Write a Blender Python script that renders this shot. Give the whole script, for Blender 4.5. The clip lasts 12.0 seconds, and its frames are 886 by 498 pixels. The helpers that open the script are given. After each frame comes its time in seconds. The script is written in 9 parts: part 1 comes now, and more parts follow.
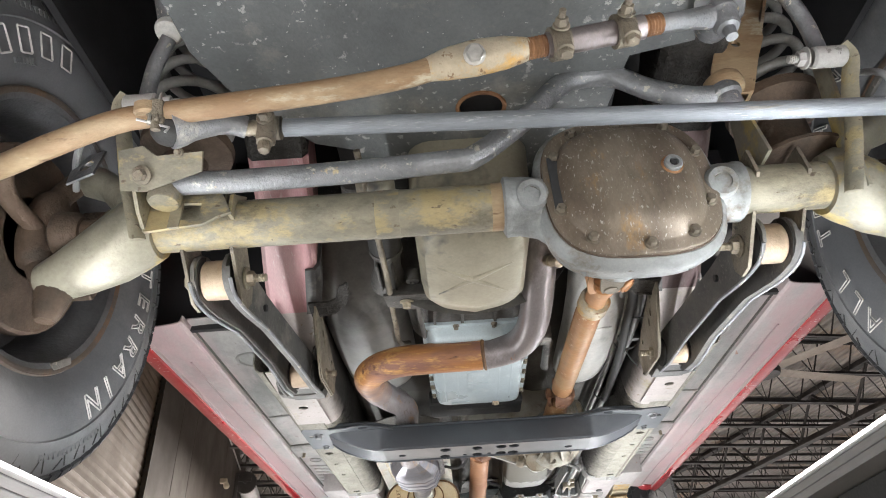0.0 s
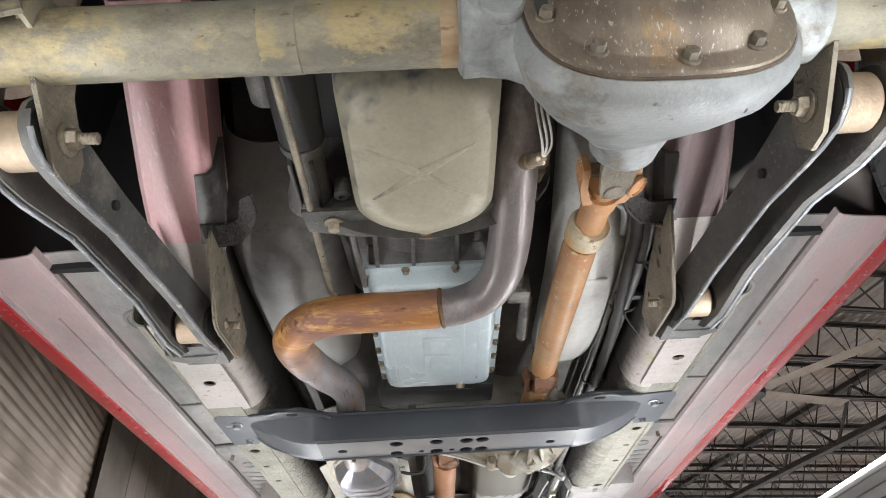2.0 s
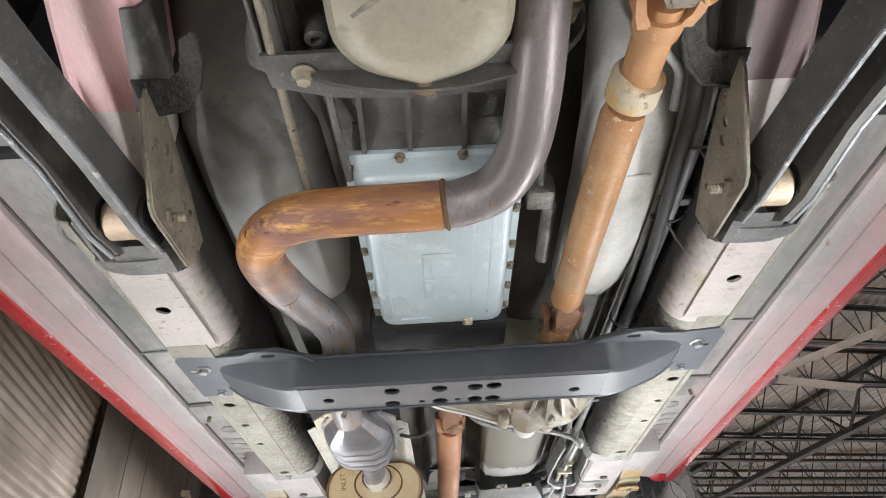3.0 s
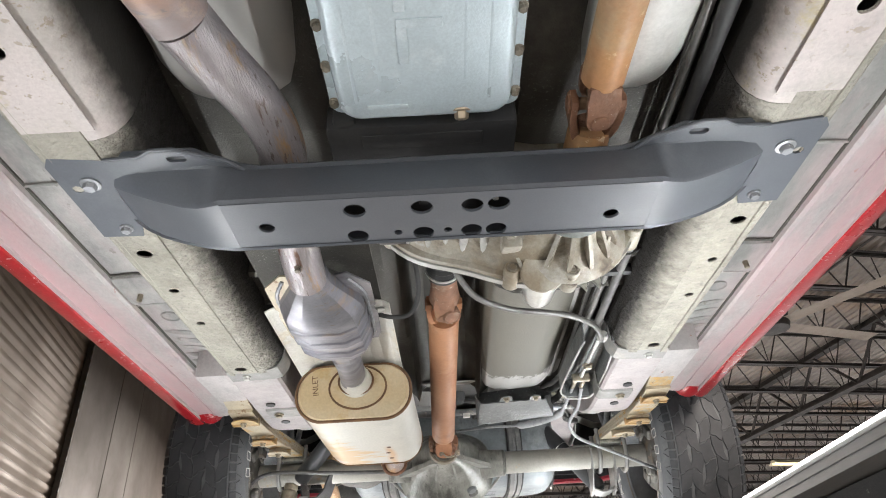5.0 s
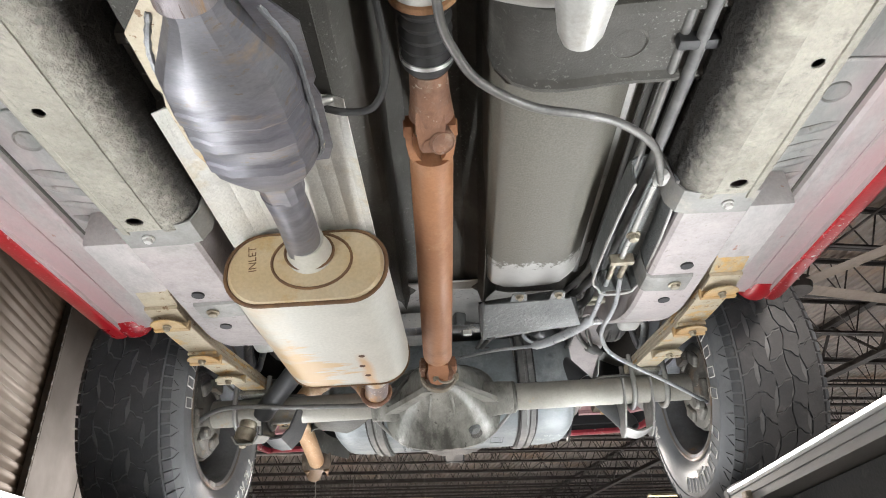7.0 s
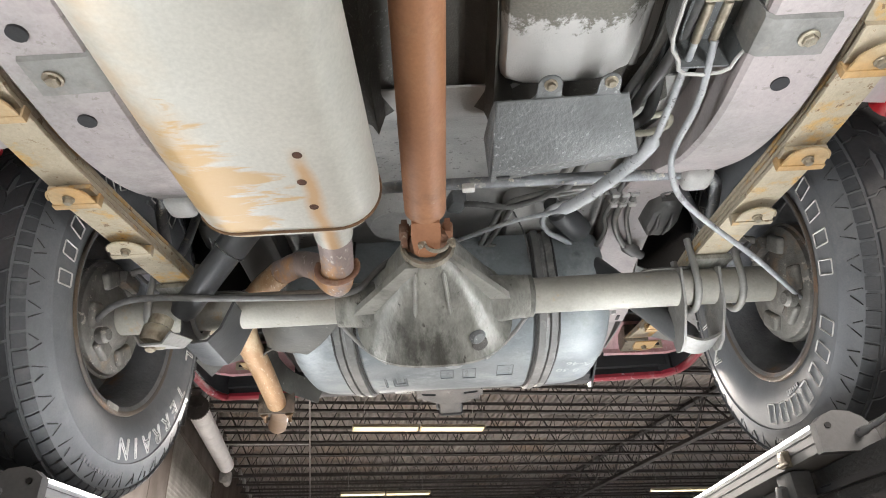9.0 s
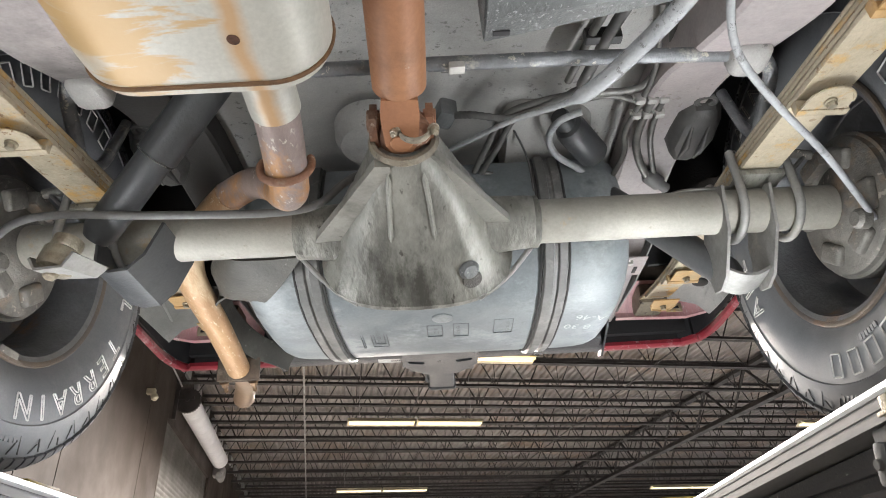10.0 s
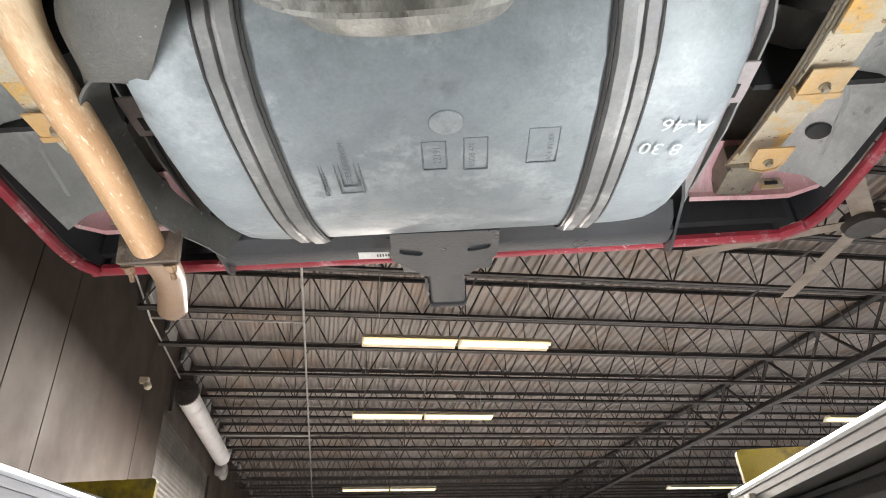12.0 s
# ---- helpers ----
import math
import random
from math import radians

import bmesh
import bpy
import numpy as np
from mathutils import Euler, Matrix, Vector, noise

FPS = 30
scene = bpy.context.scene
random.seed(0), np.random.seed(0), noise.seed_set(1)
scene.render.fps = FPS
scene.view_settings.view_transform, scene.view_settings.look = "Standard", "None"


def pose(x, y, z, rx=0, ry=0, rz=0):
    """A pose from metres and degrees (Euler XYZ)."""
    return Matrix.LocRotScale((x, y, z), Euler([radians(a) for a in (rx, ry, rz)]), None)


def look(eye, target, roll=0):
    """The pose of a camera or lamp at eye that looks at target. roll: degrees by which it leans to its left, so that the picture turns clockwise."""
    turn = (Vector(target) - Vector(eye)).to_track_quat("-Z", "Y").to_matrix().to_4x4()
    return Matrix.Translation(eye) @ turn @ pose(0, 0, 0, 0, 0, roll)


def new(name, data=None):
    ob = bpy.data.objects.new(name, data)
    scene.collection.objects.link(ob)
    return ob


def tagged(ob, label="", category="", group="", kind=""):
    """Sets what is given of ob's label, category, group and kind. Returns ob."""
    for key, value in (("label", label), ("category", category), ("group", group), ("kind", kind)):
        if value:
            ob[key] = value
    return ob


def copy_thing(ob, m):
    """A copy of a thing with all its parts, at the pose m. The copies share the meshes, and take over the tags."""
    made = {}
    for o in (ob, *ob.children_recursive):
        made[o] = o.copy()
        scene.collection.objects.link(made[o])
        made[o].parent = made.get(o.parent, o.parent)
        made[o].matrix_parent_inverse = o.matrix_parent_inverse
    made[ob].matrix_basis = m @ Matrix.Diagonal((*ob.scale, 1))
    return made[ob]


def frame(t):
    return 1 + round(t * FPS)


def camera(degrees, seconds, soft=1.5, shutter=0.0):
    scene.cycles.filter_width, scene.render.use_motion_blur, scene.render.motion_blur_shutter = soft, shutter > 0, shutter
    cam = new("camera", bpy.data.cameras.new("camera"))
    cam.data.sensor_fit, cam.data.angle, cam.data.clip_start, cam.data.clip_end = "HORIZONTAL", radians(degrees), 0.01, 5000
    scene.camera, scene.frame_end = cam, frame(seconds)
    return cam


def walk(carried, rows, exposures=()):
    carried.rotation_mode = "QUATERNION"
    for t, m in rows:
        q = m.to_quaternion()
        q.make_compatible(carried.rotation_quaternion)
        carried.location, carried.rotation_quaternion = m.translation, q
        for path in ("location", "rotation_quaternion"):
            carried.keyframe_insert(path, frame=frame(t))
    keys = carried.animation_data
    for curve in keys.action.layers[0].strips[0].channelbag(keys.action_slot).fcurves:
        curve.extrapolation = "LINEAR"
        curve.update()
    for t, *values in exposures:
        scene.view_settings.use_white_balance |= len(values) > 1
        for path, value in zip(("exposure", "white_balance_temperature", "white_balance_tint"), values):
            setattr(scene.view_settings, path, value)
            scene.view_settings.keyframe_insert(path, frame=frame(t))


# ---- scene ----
cam = camera(69.0, 12.0, soft=1.0)
PATH = [
    (0, (-0.06, -0.744, 1.542), (-0.083, 0.924, 2.645), -3.4),
    (0.5, (-0.051, -0.673, 1.53), (-0.044, 0.98, 2.655), -3.5),
    (1, (-0.037, -0.579, 1.535), (-0.003, 1.059, 2.683), -3.6),
    (1.5, (-0.021, -0.478, 1.557), (0.024, 1.151, 2.716), -3.7),
    (2, (-0.017, -0.375, 1.577), (0.022, 1.251, 2.742), -3.7),
    (2.5, (-0.023, -0.248, 1.593), (0.002, 1.381, 2.753), -3.5),
    (3, (-0.021, -0.118, 1.585), (0.006, 1.52, 2.731), -3.6),
    (3.5, (0.009, -0.007, 1.577), (0.043, 1.645, 2.705), -3.5),
    (3.7, (0.016, 0.024, 1.576), (0.044, 1.686, 2.688), -3.5),
    (5.3, (-0.009, 0.377, 1.567), (0.004, 2.081, 2.613), -3.4),
    (5.5, (-0.003, 0.433, 1.567), (0.019, 2.14, 2.609), -3.4),
    (6, (0.018, 0.558, 1.564), (0.037, 2.276, 2.588), -3.3),
    (6.5, (0.011, 0.675, 1.566), (0.011, 2.398, 2.581), -3.3),
    (7, (0.007, 0.812, 1.564), (0.003, 2.541, 2.569), -3.4),
    (7.2, (0.007, 0.86, 1.559), (0.001, 2.59, 2.563), -3.3),
    (8.8, (0.014, 1.318, 1.534), (0.017, 3.049, 2.537), -3.1),
    (9, (0.004, 1.382, 1.532), (0.0, 3.114, 2.532), -3.0),
    (9.5, (-0.003, 1.516, 1.53), (-0.005, 3.25, 2.527), -2.9),
    (10, (0.021, 1.67, 1.537), (0.02, 3.405, 2.533), -2.9),
    (10.5, (0.024, 1.811, 1.534), (0.003, 3.545, 2.531), -2.8),
    (11, (0.0, 1.977, 1.537), (-0.05, 3.708, 2.537), -2.6),
    (11.5, (-0.018, 2.109, 1.522), (-0.06, 3.84, 2.524), -2.5),
    (12, (0.011, 2.265, 1.526), (-0.017, 3.993, 2.531), -2.6),
]
walk(cam, [(t, look(eye, target, roll)) for t, eye, target, roll in PATH], exposures=((0.0, -0.06), (1.0, -0.20), (2.0, -0.18), (3.2, -0.04), (4.5, -0.04), (5.5, -0.10), (7.0, -0.18), (9.2, -0.18), (10.5, -0.07), (11.2, 0.0), (12.0, 0.0)))

# ---- light: runway lamps, hanging tubes, dim hall ----
world = bpy.data.worlds.new("hall_air")
scene.world = world
world.use_nodes = True
world.node_tree.nodes["Background"].inputs[0].default_value = (0.75, 0.8, 0.9, 1)
world.node_tree.nodes["Background"].inputs[1].default_value = 0.05


def area_lamp(name, m, sx, sy, watts, colour, beam=180):
    data = bpy.data.lights.new(name, "AREA")
    data.shape, data.size, data.size_y, data.energy, data.color, data.spread = "RECTANGLE", sx, sy, watts, colour, radians(beam)
    ob = new(name, data)
    ob.matrix_world = m
    return ob


RUN_C, RUN_IN, DECK = -0.028, 0.495, 1.745     # runway centre line, half gap, deck height
BARS = ((-1.40, 0.600), (0.845, 1.992), (2.238, 3.45))      # light bars along each runway
def bar_z(side, y):
    """Height of a light bar's glowing edge; the car stands a little nose-up on the lift."""
    return 1.757 - 0.025 * (y - 1.2) if side > 0 else 1.741 - 0.012 * y
for side in (-1, 1):
    for y0, y1 in BARS:
        ym, x = (y0 + y1) / 2, RUN_C + side * (RUN_IN + 0.002)
        tilt = Matrix.Rotation(math.atan2(bar_z(side, y1) - bar_z(side, y0), y1 - y0), 4, "X")
        up = Matrix.Rotation(radians(180 - side * 22), 4, "Y")
        area_lamp("runway_light", Matrix.Translation((x - side * 0.003, ym, bar_z(side, ym) + 0.002)) @ tilt @ up, 0.008, y1 - y0 - 0.01, (5.6 if side > 0 else 4.2) * (y1 - y0) * (0.78 if y0 < 0 else 1.0), (0.955, 0.98, 1.0), 170)
YAW = 11.7                                    # the hall is turned against the car
HALL = Matrix.Rotation(radians(YAW), 4, "Z")

# ---- materials ----
def graph(name):
    m = bpy.data.materials.new(name)
    m.use_nodes = True
    nt = m.node_tree
    return m, nt, nt.nodes["Principled BSDF"]


def node(nt, kind, **values):
    n = nt.nodes.new(kind)
    for k, v in values.items():
        n.inputs[k].default_value = v
    return n


def ramp(nt, source, a, b, lo, hi):
    r = nt.nodes.new("ShaderNodeValToRGB")
    r.color_ramp.elements[0].position, r.color_ramp.elements[1].position = lo, hi
    r.color_ramp.elements[0].color, r.color_ramp.elements[1].color = a, b
    nt.links.new(source, r.inputs[0])
    return r.outputs[0]


def blend(nt, fac, a, b):
    x = nt.nodes.new("ShaderNodeMix")
    x.data_type = "RGBA"
    for sock, v in ((x.inputs[0], fac), (x.inputs[6], a), (x.inputs[7], b)):
        if isinstance(v, (tuple, list, float, int)):
            sock.default_value = v
        else:
            nt.links.new(v, sock)
    return x.outputs[2]


def rgb(c):
    return (*c, 1.0)


def surf(name, base, second=None, stain=None, rough=0.6, metal=0.0, scale=9.0, amount=(0.4, 0.65), stain_scale=4.0,
         stain_at=(0.55, 0.68), speck=None, speck_at=(0.68, 0.74), speck_scale=70.0, bump=0.2, grain=180.0, coat=0.0, stretch=(1, 1, 1), dirt=0.45, chip=None, chip_at=(0.60, 0.63), chip_scale=75.0, lump=None):
    """A surface of two tones, with stains, specks, fine relief and uneven gloss."""
    m, nt, b = graph(name)
    tc = nt.nodes.new("ShaderNodeTexCoord")
    info = nt.nodes.new("ShaderNodeObjectInfo")
    mp = nt.nodes.new("ShaderNodeMapping")
    mp.inputs["Scale"].default_value = stretch
    off = nt.nodes.new("ShaderNodeVectorMath")
    off.operation = "MULTIPLY_ADD"
    nt.links.new(info.outputs["Random"], off.inputs[0])
    off.inputs[1].default_value = (7, 11, 5)
    nt.links.new(tc.outputs["Object"], off.inputs[2])
    nt.links.new(off.outputs[0], mp.inputs[0])

    def nz(s, detail=6.0, r=0.6):
        n = node(nt, "ShaderNodeTexNoise", Scale=s, Detail=detail, Roughness=r)
        nt.links.new(mp.outputs[0], n.inputs["Vector"])
        return n.outputs[0]

    big, fine = nz(scale), nz(grain, 3.0)
    second = second or tuple(v * 0.6 for v in base)
    col = ramp(nt, big, rgb(base), rgb(second), *amount)
    if stain:
        col = blend(nt, ramp(nt, nz(stain_scale, 8.0, 0.7), (0, 0, 0, 1), (1, 1, 1, 1), *stain_at), col, rgb(stain))
    if speck:
        col = blend(nt, ramp(nt, nz(speck_scale, 4.0), (0, 0, 0, 1), (1, 1, 1, 1), *speck_at), col, rgb(speck))
    if dirt:
        smear, patch = nz(scale * 2.6, 10.0, 0.74), nz(scale * 0.55, 4.0, 0.5)
        both_ = nt.nodes.new("ShaderNodeMath")
        both_.operation = "MULTIPLY"
        nt.links.new(ramp(nt, smear, (0, 0, 0, 1), (dirt, dirt, dirt, 1), 0.47, 0.68), both_.inputs[0])
        nt.links.new(ramp(nt, patch, (0.12, 0.12, 0.12, 1), (1, 1, 1, 1), 0.42, 0.60), both_.inputs[1])
        col = blend(nt, both_.outputs[0], col, rgb(tuple(v * 0.36 for v in base)))
    if chip:
        flake, where = nz(chip_scale, 5.0, 0.65), nz(scale * 0.8, 5.0, 0.6)
        hit = nt.nodes.new("ShaderNodeMath")
        hit.operation = "MULTIPLY"
        nt.links.new(ramp(nt, flake, (0, 0, 0, 1), (0.9, 0.9, 0.9, 1), *chip_at), hit.inputs[0])
        nt.links.new(ramp(nt, where, (0, 0, 0, 1), (1, 1, 1, 1), 0.46, 0.54), hit.inputs[1])
        col = blend(nt, hit.outputs[0], col, rgb(chip))
    shade = ramp(nt, fine, (0.92, 0.92, 0.92, 1), (1.04, 1.04, 1.04, 1), 0.32, 0.68)
    mul = nt.nodes.new("ShaderNodeMix")
    mul.data_type, mul.blend_type = "RGBA", "MULTIPLY"
    mul.inputs[0].default_value = 1.0
    nt.links.new(col, mul.inputs[6])
    nt.links.new(shade, mul.inputs[7])
    nt.links.new(mul.outputs[2], b.inputs["Base Color"])
    rr = ramp(nt, big, (max(rough - 0.12, 0.05),) * 3 + (1,), (min(rough + 0.15, 1),) * 3 + (1,), 0.3, 0.7)
    nt.links.new(rr, b.inputs["Roughness"])
    b.inputs["Metallic"].default_value = metal
    b.inputs["Coat Weight"].default_value = coat
    bp = node(nt, "ShaderNodeBump", Strength=bump, Distance=0.004)
    add = nt.nodes.new("ShaderNodeMath")
    add.operation = "ADD"
    nt.links.new(fine, add.inputs[0])
    nt.links.new(big, add.inputs[1])
    height = add.outputs[0]
    if lump:
        more = nt.nodes.new("ShaderNodeMath")
        more.operation = "MULTIPLY_ADD"
        nt.links.new(ramp(nt, nz(lump[0], 4.0, 0.55), (0, 0, 0, 1), (1, 1, 1, 1), 0.42, 0.66), more.inputs[0])
        more.inputs[1].default_value = lump[1]
        nt.links.new(height, more.inputs[2])
        height = more.outputs[0]
    nt.links.new(height, bp.inputs["Height"])
    nt.links.new(bp.outputs[0], b.inputs["Normal"])
    return m


def glow(name, colour, strength):
    m, nt, b = graph(name)
    b.inputs["Emission Color"].default_value = rgb(colour)
    b.inputs["Emission Strength"].default_value = strength
    b.inputs["Base Color"].default_value = (0.8, 0.8, 0.8, 1)
    return m


M = dict(
    axle=surf("axle_paint", (0.32, 0.292, 0.215), (0.19, 0.178, 0.142), (0.40, 0.325, 0.175), rough=0.45, metal=0.2, scale=7, amount=(0.42, 0.60), stain_scale=10, stain_at=(0.54, 0.62), speck=(0.13, 0.10, 0.07), speck_scale=48, speck_at=(0.64, 0.70), bump=0.2, stretch=(1, 1.6, 1.6), dirt=0.9),
    axle_pale=surf("axle_paint_pale", (0.37, 0.35, 0.275), (0.25, 0.24, 0.20), (0.47, 0.375, 0.16), rough=0.42, metal=0.2, scale=7, stain_scale=7, stain_at=(0.54, 0.62), speck=(0.19, 0.165, 0.13), speck_scale=22, speck_at=(0.62, 0.72), bump=0.15, dirt=0.7),
    cast=surf("bare_cast_iron", (0.345, 0.362, 0.362), (0.225, 0.236, 0.236), (0.20, 0.17, 0.125), rough=0.5, metal=0.2, scale=12, amount=(0.42, 0.62), stain_scale=9, stain_at=(0.56, 0.66), speck=(0.12, 0.09, 0.06), speck_scale=30, speck_at=(0.66, 0.72), bump=0.22, grain=260, dirt=0.7),
    rear_cast=surf("oily_cast_housing", (0.285, 0.282, 0.252), (0.15, 0.147, 0.13), (0.07, 0.068, 0.058), rough=0.42, metal=0.2, scale=9, amount=(0.42, 0.60), stain_scale=6, stain_at=(0.53, 0.64), lump=(26.0, 2.0), speck=(0.07, 0.066, 0.056), speck_scale=40, speck_at=(0.64, 0.71), bump=0.22, grain=150, dirt=0.8, stretch=(1.7, 0.6, 1)),
    outlet=surf("rusting_outlet_pipe", (0.31, 0.235, 0.205), (0.26, 0.205, 0.195), (0.46, 0.24, 0.10), rough=0.5, metal=0.2, scale=9, stain_scale=8, stain_at=(0.50, 0.62), bump=0.2, dirt=0.4, stretch=(1.6, 0.7, 1), chip=(0.50, 0.44, 0.38), chip_scale=90),
    rear_web=surf("dusty_cast_web", (0.295, 0.291, 0.262), (0.22, 0.216, 0.195), (0.12, 0.117, 0.103), rough=0.48, metal=0.2, scale=7, stain_scale=6, stain_at=(0.56, 0.70), speck=(0.12, 0.115, 0.10), speck_scale=55, speck_at=(0.66, 0.74), bump=0.12, dirt=0.5),
    rear_tube=surf("dusty_axle_tube", (0.34, 0.325, 0.285), (0.28, 0.268, 0.238), (0.36, 0.25, 0.14), rough=0.5, metal=0.15, scale=9, stain_scale=10, stain_at=(0.62, 0.70), speck=(0.24, 0.215, 0.18), speck_scale=70, speck_at=(0.66, 0.74), bump=0.15, dirt=0.25),
    bump=surf("dull_moulded_rubber", (0.085, 0.083, 0.08), (0.06, 0.058, 0.056), (0.13, 0.125, 0.12), rough=0.5, scale=12, stain_scale=10, bump=0.15),
    worn_grey=surf("grey_worn_steel", (0.28, 0.275, 0.262), (0.20, 0.196, 0.186), (0.33, 0.305, 0.27), rough=0.5, metal=0.15, scale=10, stain_scale=12, bump=0.2, dirt=0.5),
    cover=surf("rust_stained_cover", (0.275, 0.23, 0.178), (0.165, 0.13, 0.098), (0.37, 0.235, 0.11), rough=0.42, metal=0.3, scale=9, amount=(0.42, 0.60), stain_scale=11, stain_at=(0.55, 0.66), speck=(0.50, 0.47, 0.42), speck_scale=190, speck_at=(0.60, 0.68), bump=0.18, grain=300, dirt=0.7, stretch=(1.6, 1, 0.7)),
    rusty=surf("surface_rust", (0.33, 0.17, 0.08), (0.18, 0.09, 0.05), (0.42, 0.25, 0.12), rough=0.8, scale=14, stain_scale=10, bump=0.5),
    tan_rust=surf("tan_rusted_tube", (0.44, 0.33, 0.205), (0.30, 0.19, 0.105), (0.52, 0.46, 0.34), rough=0.5, metal=0.12, scale=9, amount=(0.44, 0.60), stain_scale=11, stain_at=(0.55, 0.62), speck=(0.17, 0.10, 0.06), speck_scale=24, speck_at=(0.62, 0.68), bump=0.2, dirt=0.7, stretch=(0.6, 1.6, 1.6)),
    silver=surf("scuffed_zinc_tube", (0.30, 0.325, 0.355), (0.21, 0.23, 0.255), (0.30, 0.25, 0.17), rough=0.42, metal=0.35, scale=14, stain_scale=9, stain_at=(0.6, 0.7), bump=0.3, stretch=(0.4, 3, 3), chip=(0.42, 0.44, 0.46), chip_scale=130),
    worn=surf("worn_dark_steel", (0.31, 0.32, 0.335), (0.175, 0.18, 0.19), (0.50, 0.49, 0.46), rough=0.42, metal=0.45, scale=11, stain_scale=17, stain_at=(0.58, 0.66), speck=(0.55, 0.45, 0.28), speck_scale=45, speck_at=(0.68, 0.74), bump=0.4, dirt=0.5, chip=(0.58, 0.55, 0.48)),
    arm=surf("control_arm_paint", (0.16, 0.155, 0.145), (0.10, 0.10, 0.10), (0.27, 0.25, 0.22), rough=0.5, metal=0.3, scale=8, stain_scale=11, bump=0.2, chip=(0.21, 0.205, 0.19), chip_scale=160),
    bracket=surf("greasy_bracket", (0.27, 0.235, 0.18), (0.15, 0.132, 0.105), (0.36, 0.31, 0.23), rough=0.55, metal=0.2, scale=11, stain_scale=9, bump=0.6, dirt=0.7, chip=(0.07, 0.06, 0.05)),
    bushing=surf("bare_bushing_sleeve", (0.46, 0.36, 0.26), (0.36, 0.27, 0.19), rough=0.45, metal=0.4, scale=12, bump=0.2),
    rubber=surf("black_rubber", (0.028, 0.028, 0.028), (0.045, 0.044, 0.043), rough=0.65, scale=20, bump=0.2),
    tyre=surf("tyre_rubber", (0.15, 0.155, 0.163), (0.125, 0.13, 0.137), (0.22, 0.22, 0.22), rough=0.5, scale=6, stain_scale=5, stain_at=(0.54, 0.74), bump=0.12, grain=300, dirt=0.35),
    tread=surf("scuffed_tread_rubber", (0.048, 0.052, 0.057), (0.072, 0.074, 0.078), (0.105, 0.106, 0.108), rough=0.55, scale=10, stain_scale=12, stain_at=(0.56, 0.72), bump=0.2, grain=200),
    letter=surf("letter_outline_rubber", (0.55, 0.54, 0.52), (0.40, 0.39, 0.37), rough=0.7, scale=40, bump=0.2),
    rim_edge=surf("rusty_rim_edge", (0.15, 0.115, 0.085), (0.11, 0.10, 0.095), (0.24, 0.13, 0.07), rough=0.5, metal=0.3, scale=7, stain_scale=9, stain_at=(0.56, 0.68), bump=0.3),
    rim=surf("rusty_steel_rim", (0.185, 0.19, 0.20), (0.12, 0.12, 0.125), (0.27, 0.165, 0.09), rough=0.45, metal=0.4, scale=9, stain_scale=7, stain_at=(0.60, 0.72), bump=0.3),
    drum=surf("dusty_backing_plate", (0.24, 0.23, 0.21), (0.13, 0.122, 0.11), (0.30, 0.215, 0.145), rough=0.55, metal=0.4, scale=12, stain_scale=8, bump=0.35, chip=(0.42, 0.38, 0.33)),
    hub=surf("rusty_hub", (0.15, 0.105, 0.075), (0.075, 0.058, 0.045), (0.30, 0.25, 0.20), rough=0.65, metal=0.2, scale=15, stain_scale=9, bump=0.4),
    red=surf("red_body_paint", (0.50, 0.012, 0.022), (0.42, 0.010, 0.018), (0.60, 0.22, 0.22), rough=0.3, scale=5, stain_scale=18, stain_at=(0.66, 0.74), bump=0.08, coat=0.6, chip=(0.60, 0.40, 0.40), chip_scale=90),
    pink=surf("pink_overspray", (0.49, 0.455, 0.445), (0.36, 0.345, 0.335), (0.54, 0.42, 0.425), rough=0.55, scale=6, stain_scale=7, stain_at=(0.54, 0.68), speck=(0.33, 0.19, 0.15), speck_scale=45, speck_at=(0.68, 0.73), bump=0.3, stretch=(1, 0.5, 1)),
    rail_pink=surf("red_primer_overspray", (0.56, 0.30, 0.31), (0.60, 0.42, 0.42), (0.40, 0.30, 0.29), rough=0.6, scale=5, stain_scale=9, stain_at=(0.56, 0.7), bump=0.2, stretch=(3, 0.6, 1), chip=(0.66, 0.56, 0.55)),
    pan=surf("undercoated_floor", (0.32, 0.32, 0.305), (0.205, 0.205, 0.197), (0.45, 0.43, 0.415), rough=0.55, scale=4, stain_scale=3.2, stain_at=(0.50, 0.66), speck=(0.22, 0.205, 0.19), speck_scale=30, speck_at=(0.64, 0.70), bump=0.22, grain=320, dirt=0.6, stretch=(1.4, 0.7, 1)),
    tunnel=surf("grey_undercoat", (0.105, 0.099, 0.087), (0.065, 0.062, 0.055), (0.18, 0.17, 0.152), rough=0.6, scale=4, stain_scale=3.5, stain_at=(0.56, 0.70), bump=0.4, grain=340, dirt=0.55, chip=(0.20, 0.195, 0.18), chip_scale=190),
    smudged=surf("smudged_undercoat", (0.17, 0.165, 0.155), (0.085, 0.082, 0.077), (0.05, 0.048, 0.045), rough=0.45, scale=3.5, amount=(0.42, 0.60), stain_scale=5, stain_at=(0.57, 0.68), bump=0.08, dirt=0.6),
    pale_floor=surf("pale_grey_floor", (0.62, 0.61, 0.58), (0.50, 0.49, 0.465), (0.24, 0.235, 0.215), rough=0.5, scale=4, stain_scale=3, stain_at=(0.60, 0.74), bump=0.08, dirt=0.55),
    rear_pan=surf("light_grey_undercoat", (0.47, 0.46, 0.44), (0.36, 0.352, 0.337), rough=0.6, scale=4, bump=0.25, grain=300, chip=(0.18, 0.175, 0.165)),
